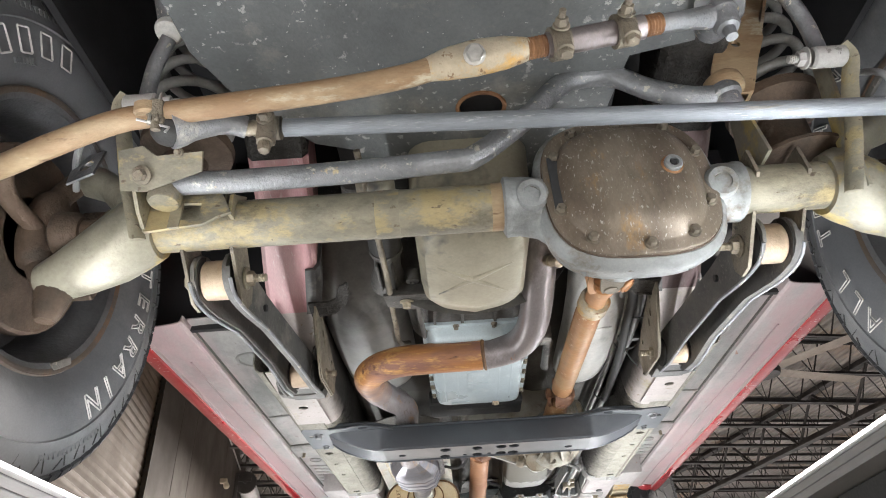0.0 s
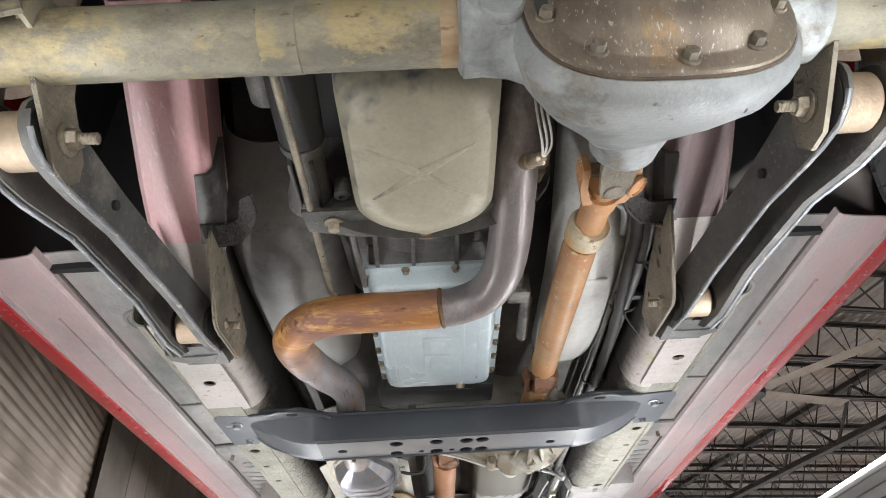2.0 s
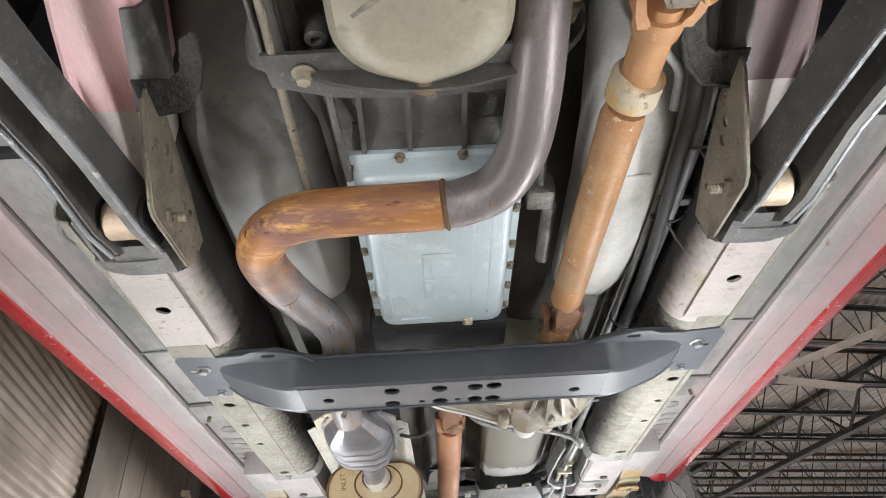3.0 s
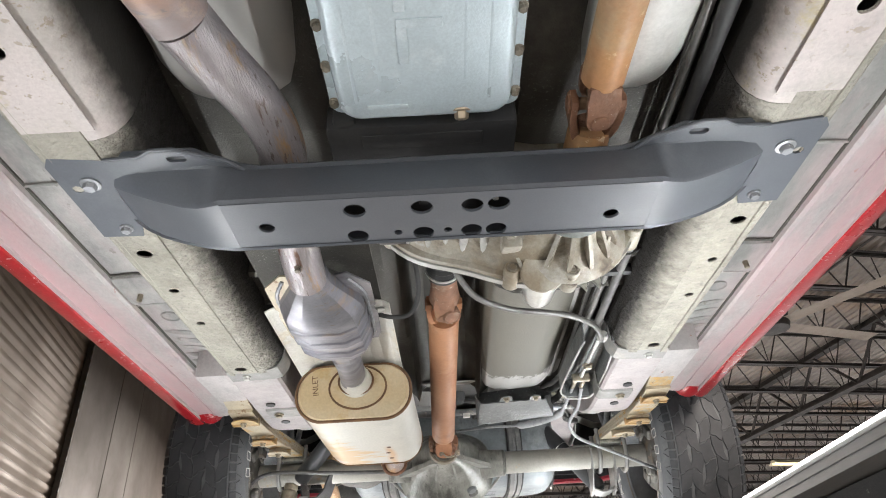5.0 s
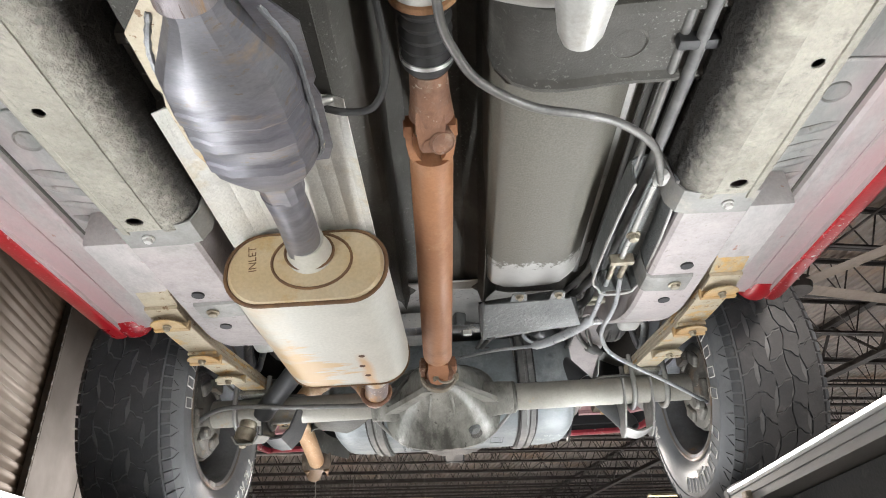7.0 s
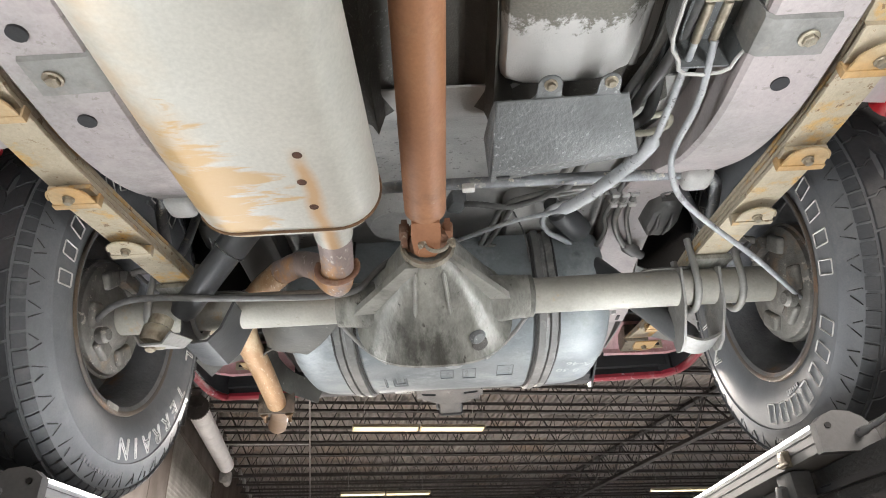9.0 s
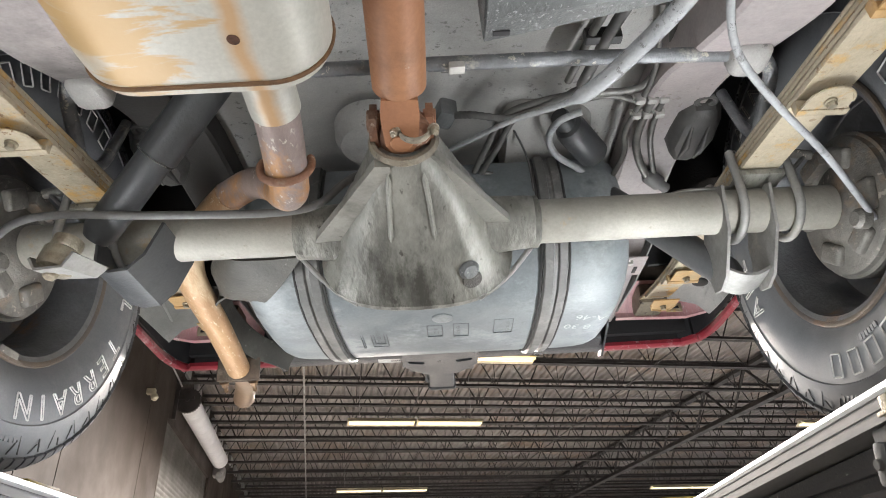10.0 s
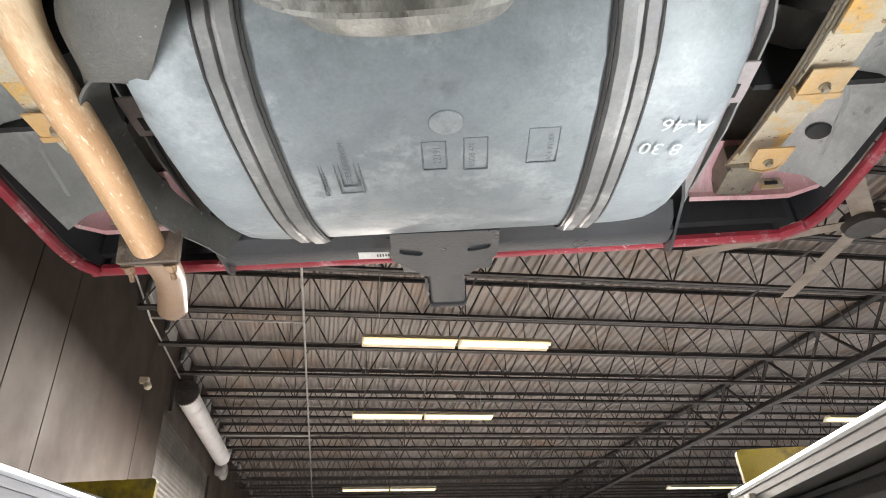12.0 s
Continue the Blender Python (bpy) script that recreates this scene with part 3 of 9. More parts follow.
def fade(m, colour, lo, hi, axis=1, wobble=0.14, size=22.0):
    """A colour that gives way to another along one axis, with a ragged edge."""
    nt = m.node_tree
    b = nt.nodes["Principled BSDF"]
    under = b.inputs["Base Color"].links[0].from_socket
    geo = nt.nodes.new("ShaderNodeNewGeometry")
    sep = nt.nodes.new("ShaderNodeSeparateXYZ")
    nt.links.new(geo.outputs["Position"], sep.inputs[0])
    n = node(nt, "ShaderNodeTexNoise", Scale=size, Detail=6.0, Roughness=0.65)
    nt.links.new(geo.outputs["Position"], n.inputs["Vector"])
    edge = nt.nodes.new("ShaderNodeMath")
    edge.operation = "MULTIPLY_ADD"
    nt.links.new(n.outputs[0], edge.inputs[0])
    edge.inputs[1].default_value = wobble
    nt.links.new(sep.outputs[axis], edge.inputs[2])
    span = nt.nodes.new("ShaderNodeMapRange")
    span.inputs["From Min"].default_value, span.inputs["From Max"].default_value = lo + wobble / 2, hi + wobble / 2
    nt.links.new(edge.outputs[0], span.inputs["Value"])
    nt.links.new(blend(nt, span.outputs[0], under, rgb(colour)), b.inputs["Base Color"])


fade(M["exhaust"], (0.33, 0.295, 0.295), 0.585, 0.72)
fade(M["smudged"], (0.43, 0.42, 0.40), 0.50, 0.74, 1, 0.30, 7.0)
# rail inner sides blacken upwards: dark undercoat plus shade put into the colour
M["rail_edge_shaded"] = M["rail"].copy()
fade(M["rail_edge_shaded"], (0.034, 0.032, 0.029), 2.092, 2.124, 2, 0.035, 60.0)
M["rail_front_edge_shaded"] = M["rail_front"].copy()
fade(M["rail_front_edge_shaded"], (0.034, 0.032, 0.029), 2.104, 2.140, 2, 0.035, 60.0)
# darker copy for the left rear rail, its shade behind the damper painted in
M["rear_rail_shaded"] = M["rear_rail"].copy()
fade(M["rear_rail_shaded"], (0.055, 0.052, 0.050), 2.20, 2.34, 1, 0.16, 14.0)
M["quarter"] = M["pan"].copy()
overspray(M["pan"], (0.47, 0.37, 0.37), 0.58, 0.72)
overspray(M["pink"], (0.54, 0.35, 0.36), 0.60, 0.76)

# ---- builders ----
def vec(p):
    return Vector(p)


def part(name, bm, mat, parent=None, label="", angle=38):
    """One mesh object from bm, under parent."""
    bmesh.ops.recalc_face_normals(bm, faces=bm.faces)
    me = bpy.data.meshes.new(name)
    bm.to_mesh(me)
    bm.free()
    me.shade_smooth()
    me.set_sharp_from_angle(angle=radians(angle))
    me.materials.append(M[mat] if isinstance(mat, str) else mat)
    ob = new(name, me)
    if parent:
        while parent.parent and parent.parent.parent:
            parent = parent.parent
        ob.parent = parent
        if parent.type == "EMPTY" and parent.parent is None:
            ob.matrix_parent_inverse = parent.matrix_basis.inverted()
    return tagged(ob, label) if label else ob


def part_each(name, bm, mat, parent, label=""):
    """A part for every separate piece of bm."""
    bm.verts.index_update()
    left, out = set(bm.verts), []
    while left:
        todo, piece = [left.pop()], []
        while todo:
            v = todo.pop()
            piece.append(v)
            for e in v.link_edges:
                w = e.other_vert(v)
                if w in left:
                    left.discard(w)
                    todo.append(w)
        got, at = mesh(), {}
        for v in piece:
            at[v] = got.verts.new(v.co)
        for f in {f for v in piece for f in v.link_faces}:
            got.faces.new([at[v] for v in f.verts])
        out.append(part(name, got, mat, parent, label))
    bm.free()
    return out


def thing(name, at, label, category, group="", kind=""):
    ob = new(name)
    ob.empty_display_size = 0.1
    ob.matrix_basis = Matrix.Translation(at) if not isinstance(at, Matrix) else at
    return tagged(ob, label, category, group, kind)


def mesh():
    return bmesh.new()


def curve(pts, k=6):
    """A smooth line through pts."""
    p = [vec(q) for q in pts]
    p = [2 * p[0] - p[1], *p, 2 * p[-1] - p[-2]]
    out = []
    for i in range(1, len(p) - 2):
        a, b, c, d = p[i - 1 : i + 3]
        for j in range(k):
            t = j / k
            out.append(0.5 * (2 * b + (c - a) * t + (2 * a - 5 * b + 4 * c - d) * t * t + (3 * b - a - 3 * c + d) * t**3))
    return out + [p[-2]]


def loft(bm, loops, cap=True, closed=True, ring=False):
    rows = [[bm.verts.new(v) for v in lp] for lp in loops]
    n = len(rows[0])
    for a, b in zip(rows, rows[1:] + ([rows[0]] if ring else [])):
        for i in range(n if closed else n - 1):
            j = (i + 1) % n
            bm.faces.new((a[i], a[j], b[j], b[i]))
    if cap and closed and not ring:
        bm.faces.new(rows[0])
        bm.faces.new(list(reversed(rows[-1])))
    return rows


def tube(bm, pts, r, n=16, cap=True, flat=1.0, ring=False):
    """A round bar along pts; r may be a list."""
    pts = [vec(p) for p in pts]
    rs = r if isinstance(r, (list, tuple)) else [r] * len(pts)
    loops, up = [], None
    for i, p in enumerate(pts):
        if ring:
            d = pts[(i + 1) % len(pts)] - pts[i - 1]
        else:
            d = pts[min(i + 1, len(pts) - 1)] - pts[max(i - 1, 0)]
        d.normalize()
        if up is None:
            up = d.cross((0, 0, 1) if abs(d.z) < 0.9 else (1, 0, 0)).normalized()
        up = (up - d * up.dot(d)).normalized()
        side = d.cross(up)
        loops.append([p + rs[i] * (math.cos(a) * up + flat * math.sin(a) * side) for a in (2 * math.pi * k / n for k in range(n))])
    loft(bm, loops, cap, ring=ring)
    return bm


def lathe(bm, at, axis, profile, n=28, cap=True):
    """profile: (radius, height along the axis) pairs."""
    axis = vec(axis).normalized()
    a = axis.cross((0, 0, 1) if abs(axis.z) < 0.9 else (1, 0, 0)).normalized()
    b = axis.cross(a)
    at = vec(at)
    loft(bm, [[at + h * axis + r * (math.cos(t) * a + math.sin(t) * b) for t in (2 * math.pi * k / n for k in range(n))] for r, h in profile], cap)
    return bm


def rod(bm, p, q, r, n=16, edge=0.0):
    p, q = vec(p), vec(q)
    d = (q - p).length
    prof = [(r, 0), (r, d)] if not edge else [(r - edge, 0), (r, edge), (r, d - edge), (r - edge, d)]
    return lathe(bm, p, q - p, prof, n)


def block(bm, c, s, m=None, bevel=0.0, seg=2):
    mat = Matrix.Translation(c) @ (m or Matrix()) @ Matrix.Diagonal((*s, 1))
    got = bmesh.ops.create_cube(bm, size=1, matrix=mat)["verts"]
    if bevel:
        es = list({e for v in got for e in v.link_edges})
        bmesh.ops.bevel(bm, geom=es, offset=bevel, segments=seg, affect="EDGES", profile=0.6)
    return bm


def ngon(w, h, r, k=4):
    """A rounded rectangle about the origin."""
    out = []
    for cx, cy, a0 in ((w / 2 - r, h / 2 - r, 0), (-w / 2 + r, h / 2 - r, 90), (-w / 2 + r, -h / 2 + r, 180), (w / 2 - r, -h / 2 + r, 270)):
        out += [(cx + r * math.cos(radians(a0 + 90 * i / k)), cy + r * math.sin(radians(a0 + 90 * i / k))) for i in range(k + 1)]
    return out


def circle(x, y, r, n=16, ry=None):
    return [(x + r * math.cos(2 * math.pi * i / n), y + (ry or r) * math.sin(2 * math.pi * i / n)) for i in range(n)]


def plate(bm, outer, at, xa, ya, thick, holes=()):
    """A flat plate with holes: loops in the plane of xa and ya, thickened along their normal."""
    at, xa, ya = vec(at), vec(xa).normalized(), vec(ya).normalized()
    nrm = xa.cross(ya).normalized()
    edges = []
    for lp in (outer, *holes):
        vs = [bm.verts.new(at + x * xa + y * ya) for x, y in lp]
        edges += [bm.edges.new((vs[i], vs[(i + 1) % len(vs)])) for i in range(len(vs))]
    if holes:
        faces = [g for g in bmesh.ops.triangle_fill(bm, use_beauty=True, use_dissolve=False, edges=edges)["geom"] if isinstance(g, bmesh.types.BMFace)]
    else:
        faces = bmesh.ops.contextual_create(bm, geom=edges)["faces"]
    ext = bmesh.ops.extrude_face_region(bm, geom=faces)["geom"]
    bmesh.ops.translate(bm, verts=[g for g in ext if isinstance(g, bmesh.types.BMVert)], vec=nrm * thick)
    return bm


def sheet(bm, loops, thick):
    """A bent sheet through open lines of points, with thickness."""
    rows = loft(bm, loops, cap=False, closed=False)
    vs = {v for r in rows for v in r}
    fs = list({f for v in vs for f in v.link_faces})
    bmesh.ops.recalc_face_normals(bm, faces=fs)
    ext = bmesh.ops.extrude_face_region(bm, geom=fs)["geom"]
    nv = [g for g in ext if isinstance(g, bmesh.types.BMVert)]
    bm.normal_update()
    for v in nv:
        v.co = v.co + v.normal * thick
    return bm


def hexbolt(bm, p, axis, r=0.009, h=0.008, washer=1.5, shank=0.0):
    p, axis = vec(p), vec(axis).normalized()
    if washer:
        lathe(bm, p, axis, [(r * washer, 0), (r * washer, 0.0022), (r * washer * 0.9, 0.003)], 18)
    lathe(bm, p + axis * 0.002, axis, [(r, 0), (r, h * 0.8), (r * 0.85, h)], 6)
    if shank:
        lathe(bm, p + axis * h, axis, [(r * 0.55, 0)] + [(r * (0.55 if i % 2 else 0.47), shank * i / 10) for i in range(1, 11)], 12)
    return bm


def words(text, size):
    """A flat outline of built-in letters, as a bmesh in the xy plane."""
    cu = bpy.data.curves.new("letters", "FONT")
    cu.body, cu.size, cu.align_x, cu.align_y, cu.resolution_u = text, size, "CENTER", "CENTER", 2
    ob = bpy.data.objects.new("letters", cu)
    bm = mesh()
    me = ob.to_mesh()
    bm.from_mesh(me)
    ob.to_mesh_clear()
    bpy.data.objects.remove(ob)
    bpy.data.curves.remove(cu)
    return bm


def merge(bm, other, m=None):
    me = bpy.data.meshes.new("scratch")
    if m:
        bmesh.ops.transform(other, matrix=m, verts=other.verts)
    other.to_mesh(me)
    other.free()
    bm.from_mesh(me)
    bpy.data.meshes.remove(me)
    return bm

# ---- the hall, in its own turned axes ----
def hall(name, bm, mat, label="", category="", kind="structure", parent=None):
    bmesh.ops.transform(bm, matrix=HALL, verts=bm.verts)
    ob = part(name, bm, mat, parent, label)
    return tagged(ob, label, category, "", kind) if not parent else ob


U0, U1, V0, V1, ROOF = -2.04, 17.0, -12.0, 36.0, 5.86
hall("floor", block(mesh(), (7.5, 12, -0.1), (20, 49, 0.2)), "concrete", "stained grey concrete workshop floor", "floor")
b = mesh()
wave = []
n = int((U1 + 0.4 - (U0 - 0.4)) / 0.15)
for i in range(n):
    u = U0 - 0.4 + 0.15 * i
    wave += [(u, 0), (u + 0.05, 0), (u + 0.075, 0.04), (u + 0.125, 0.04)]
sheet(b, [[(u, v, ROOF + h) for u, h in wave] for v in (V0 - 0.4, V1 + 0.4)], 0.004)
hall("ceiling", b, "deck", "ribbed galvanised roof deck over dark joists", "ceiling")

# left wall: openings for two roller shutters
SH1, SH2 = (-2.2, 6.45), (12.55, 17.6)       # shutters along v
SILL_TOP = 4.55
b = mesh()
for v0, v1, z0, z1 in ((V0, SH1[0], 0, ROOF), (SH1[0], SH1[1], 5.45, ROOF), (SH1[1], 7.52, 0, ROOF), (7.54, 8.43, 0, ROOF), (8.45, 11.38, 0, ROOF), (11.40, SH2[0], 0, ROOF),
                       (SH2[0], SH2[1], SILL_TOP, ROOF), (SH2[1], 22.0, 0, ROOF), (22.02, 28, 0, ROOF), (28.02, V1, 0, ROOF)):
    block(b, (U0 - 0.1, (v0 + v1) / 2, (z0 + z1) / 2), (0.2, v1 - v0, z1 - z0))
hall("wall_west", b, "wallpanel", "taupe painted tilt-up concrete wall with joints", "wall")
b = mesh()
for v in (7.53, 8.44, 11.39, 22.01, 28.01):
    block(b, (U0 - 0.1, v, ROOF / 2), (0.17, 0.03, ROOF))
hall("trim", b, "seamdark", "dark sealant joints between wall panels", "trim")
for nm, c, s in (("wall_north", (7.5, V1 + 0.1, ROOF / 2), (19.8, 0.2, ROOF)), ("wall_south", (7.5, V0 - 0.1, ROOF / 2), (19.8, 0.2, ROOF)), ("wall_east", (U1 + 0.1, 12, ROOF / 2), (0.2, 48.4, ROOF))):
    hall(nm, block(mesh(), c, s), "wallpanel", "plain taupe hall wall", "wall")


def shutter(name, v0, v1, z1, mat, label, pitch=0.085):
    """A roller shutter: curved slats between guides."""
    top = thing(name, HALL @ Vector((U0 - 0.05, (v0 + v1) / 2, 0)), label, "roller shutter", kind="structure")
    b, prof = mesh(), []
    k = int(z1 / pitch)
    for i in range(k):
        z = i * pitch
        prof += [(0.0, z), (0.012, z + pitch * 0.28), (0.014, z + pitch * 0.5), (0.011, z + pitch * 0.78), (0.0, z + pitch * 0.9)]
    sheet(b, [[(U0 - 0.07 + d, v, z) for d, z in prof] for v in (v0, v1)], 0.003)
    hall("curtain", b, mat, parent=top)
    for v, d in ((v0, 0.03), (v1, -0.03)):
        b = mesh()
        block(b, (U0 - 0.02, v + d, z1 / 2), (0.05, 0.03, z1), bevel=0.004)
        hall("guide", b, "seamdark", parent=top)
    b = mesh()
    for i in range(k):
        block(b, (U0 + 0.004, v1 - 0.052, (i + 0.5) * pitch), (0.012, 0.022, 0.035), bevel=0.003, seg=1)
    tagged(hall("slat_locks", b, "truss", parent=top), kind="stuff")
    return top


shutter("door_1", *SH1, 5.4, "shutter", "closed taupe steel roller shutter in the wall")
d2 = shutter("door_2", *SH2, 4.62, "shutter_grey", "closed grey roller shutter below its white roll")
b = mesh()
lathe(b, (U0 + 0.20, SH2[0] + 0.42, 4.93), (0, 1, 0), [(0.175, 0), (0.175, 4.6)], 40)
for i in range(5):
    lathe(b, (U0 + 0.20, SH2[0] + 0.42 + 0.6 + 0.9 * i, 4.93), (0, 1, 0), [(0.178, 0), (0.178, 0.02)], 40)
hall("shutter_roll", b, "drumcover", parent=d2)
b = mesh()
lathe(b, (U0 + 0.20, SH2[0] + 0.34, 4.93), (0, 1, 0), [(0.14, 0), (0.205, 0.01), (0.205, 0.07), (0.14, 0.08)], 36)
for i in range(30):
    a = i / 30 * 2 * math.pi
    block(b, (U0 + 0.20 + 0.208 * math.cos(a), SH2[0] + 0.375, 4.93 + 0.208 * math.sin(a)), (0.020, 0.05, 0.020))
rod(b, (U0 + 0.20, SH2[0] + 0.28, 4.93), (U0 + 0.20, SH2[0] + 0.35, 4.93), 0.035)
block(b, (U0 + 0.15, SH2[0] + 0.33, 4.97), (0.32, 0.03, 0.06))
block(b, (U0 + 0.03, SH2[0] + 0.33, 4.85), (0.06, 0.06, 0.5), bevel=0.005)
hall("end_wheel", b, "truss", parent=d2)
b = mesh()
block(b, (U0 + 0.18, SH2[1] + 0.25, 4.72), (0.26, 0.3, 0.22), bevel=0.03)
rod(b, (U0 + 0.2, SH2[1] + 0.02, 4.62), (U0 + 0.2, SH2[1] + 0.5, 4.62), 0.08, 20, 0.01)
hall("door_motor", b, "conduit", "grey shutter drive motor on the wall", "motor", "")
b = mesh()
block(b, (U0 + 0.06, 11.05, 4.49), (0.12, 0.10, 0.08), bevel=0.015)
lathe(b, (U0 + 0.10, 11.05, 4.45), (0.4, 0, -1), [(0.045, 0), (0.05, 0.06), (0.02, 0.09)], 18)
hall("wall_sensor", b, "fixture", "small white sensor box on the wall", "sensor", "")

# roof joists
JB, JT = 5.22, 5.80
joist = thing("roof_joist", HALL @ Matrix.Translation((0, 0, 0)), "dark painted open-web steel roof joist", "joist", "roof joists", "structure")
for nm, z in (("top_chord", JT), ("bottom_chord", JB)):
    b = mesh()
    for dv in (-0.032, 0.032):
        block(b, ((U0 + U1) / 2, dv, z), (U1 - U0, 0.05, 0.008))
        block(b, ((U0 + U1) / 2, dv * 0.4, z + (0.025 if z < 5.5 else -0.025)), (U1 - U0, 0.008, 0.05))
    part(nm, b, "truss", joist)
b = mesh()
step = 0.62
for i in range(int((U1 - U0) / step)):
    u = U0 + step * i
    tube(b, [(u, 0, JB), (u + step / 2, 0, JT)], 0.011, 6)
    tube(b, [(u + step / 2, 0, JT), (u + step, 0, JB)], 0.011, 6)
    if i % 2:
        tube(b, [(u, 0, JB), (u, 0, JT)], 0.008, 5)
part("web", b, "truss", joist)
for o in joist.children:
    o.matrix_parent_inverse = Matrix()
first = 9.06
joist.matrix_basis = HALL @ Matrix.Translation((0, first, 0))
for k in range(-13, 21):
    if k:
        copy_thing(joist, HALL @ Matrix.Translation((0, first + 1.27 * k, 0)))
b = mesh()
for z in (4.95, 5.72):
    block(b, (8.9, 12, z), (0.16, 47.8, 0.03))
    block(b, (8.9, 12, z + 0.05), (0.03, 47.8, 0.1))
for i in range(30):
    v = -11 + 1.55 * i
    tube(b, [(8.9, v, 4.97), (8.9, v + 0.775, 5.72)], 0.028, 6)
    tube(b, [(8.9, v + 0.775, 5.72), (8.9, v + 1.55, 4.97)], 0.028, 6)
hall("roof_girder", b, "truss", "heavy dark steel joist girder under the roof", "girder")
for u in (2.2, 6.1):
    hall("bridging_bar", tube(mesh(), [(u, V0, JB + 0.03), (u, V1, JB + 0.03)], 0.014, 6), "truss", "thin dark bridging bar across the joists", "bar")
for pts in (((0.07, 4.0, 5.16), (0.07, V1 - 1, 5.16)), ((-1.9, 10.53, 5.17), (0.07, 10.53, 5.17)), ((-1.9, 16.6, 5.17), (0.07, 16.6, 5.17))):
    hall("conduit", tube(mesh(), pts, 0.017, 8), "conduit", "thin galvanised steel conduit below the joists", "conduit")
hall("wall_cable", tube(mesh(), [(U0 + 0.03, 9.4, 5.55), (U0 + 0.03, 10.9, 5.3), (U0 + 0.06, 13.0, 5.2)], 0.014, 8), "conduit", "thin grey cable running along the wall", "cable", "")
b = mesh()
for k in range(-3, 21):
    block(b, (U0 + 0.035, first + 1.27 * k + 0.45, 5.62), (0.07, 0.55, 0.22), bevel=0.01, seg=1)
hall("wall_pads", b, "conduit", "pale bearing pads between the joist ends", "trim")

# hanging fluorescent fixtures
fix = thing("fluorescent_fixture", HALL, "hanging twin white fluorescent batten, lit warm", "ceiling lamp", "hanging lamps")
for s in (-1, 1):
    b = mesh()
    block(b, (s * 0.61, 0, 0.06), (1.19, 0.13, 0.05), bevel=0.008)
    sheet(b, [[(s * 0.61 + x, -0.16, 0.0), (s * 0.61 + x, -0.07, 0.055), (s * 0.61 + x, 0.07, 0.055), (s * 0.61 + x, 0.16, 0.0)] for x in (-0.59, 0.59)], 0.003)
    part("reflector", b, "fixture", fix)
    for dv in (-0.05, 0.05):
        part("tube", rod(mesh(), (s * 0.61 - 0.57, dv, 0.012), (s * 0.61 + 0.57, dv, 0.012), 0.019, 12), "tube", fix)
for u in (-1.0, 1.0):
    part("hanger", tube(mesh(), [(u, 0, 0.08), (u, 0, 1.32)], 0.004, 5), "conduit", fix)
for o in fix.children:
    o.matrix_parent_inverse = Matrix()
spots = [(2.03, 9.65), (2.05, 12.92), (2.1, 19.6), (10.9, 12.9), (11.1, 19.8), (10.9, 6.3), (10.9, 0.0), (2.03, -4.5)]
fix.matrix_basis = HALL @ Matrix.Translation((*spots[0], 4.55))
for u, v in spots[1:]:
    copy_thing(fix, HALL @ Matrix.Translation((u, v, 4.55)))
for u, v, watts in ((2.05, 11.0, 2600), (2.05, 19.0, 2900), (10.9, 12.0, 1400), (10.9, 3.0, 600), (2.03, -4.5, 1600), (10.9, 20.0, 1500)):
    area_lamp("hanging_lamps_light", HALL @ Matrix.Translation((u, v, 4.52)), 2.3, 0.25, watts, (1.0, 0.90, 0.82) if u < 5 else (0.94, 0.95, 1.0), 172)

# ceiling fan
FAN = (5.75, 6.95, 4.9)
fan = thing("ceiling_fan", HALL @ Matrix.Translation(FAN), "large ceiling fan with tan blades, at rest", "ceiling fan")
b = mesh()
lathe(b, (0, 0, -0.1), (0, 0, 1), [(0.10, 0), (0.20, 0.02), (0.22, 0.08), (0.22, 0.16), (0.12, 0.2), (0.06, 0.24), (0.05, 1.07)], 36)
part("motor_hub", b, "truss", fan)
for k in range(5):
    a = radians(80 + 72 * k)
    b = mesh()
    ca, sa = math.cos(a), math.sin(a)
    tip = [[(r * ca - w * sa, r * sa + w * ca, h) for w, h in ((-0.09, 0.0), (-0.03, 0.025), (0.05, 0.02), (0.11, -0.02), (0.05, -0.005), (-0.03, 0.0))] for r in (0.18, 0.6, 1.2, 1.75)]
    loft(b, tip)
    part("blade", b, "fan", fan)
for o in fan.children:
    o.matrix_parent_inverse = Matrix()

# ---- the drive-on lift ----
def loft_on(prof, x0, side, ys, z=None):
    """A profile of (outward, up) drawn along the runway."""
    bm = mesh()
    loft(bm, [[(x0 + side * p, y, h + (z(y) if z else 0)) for p, h in prof] for y in ys])
    return bm


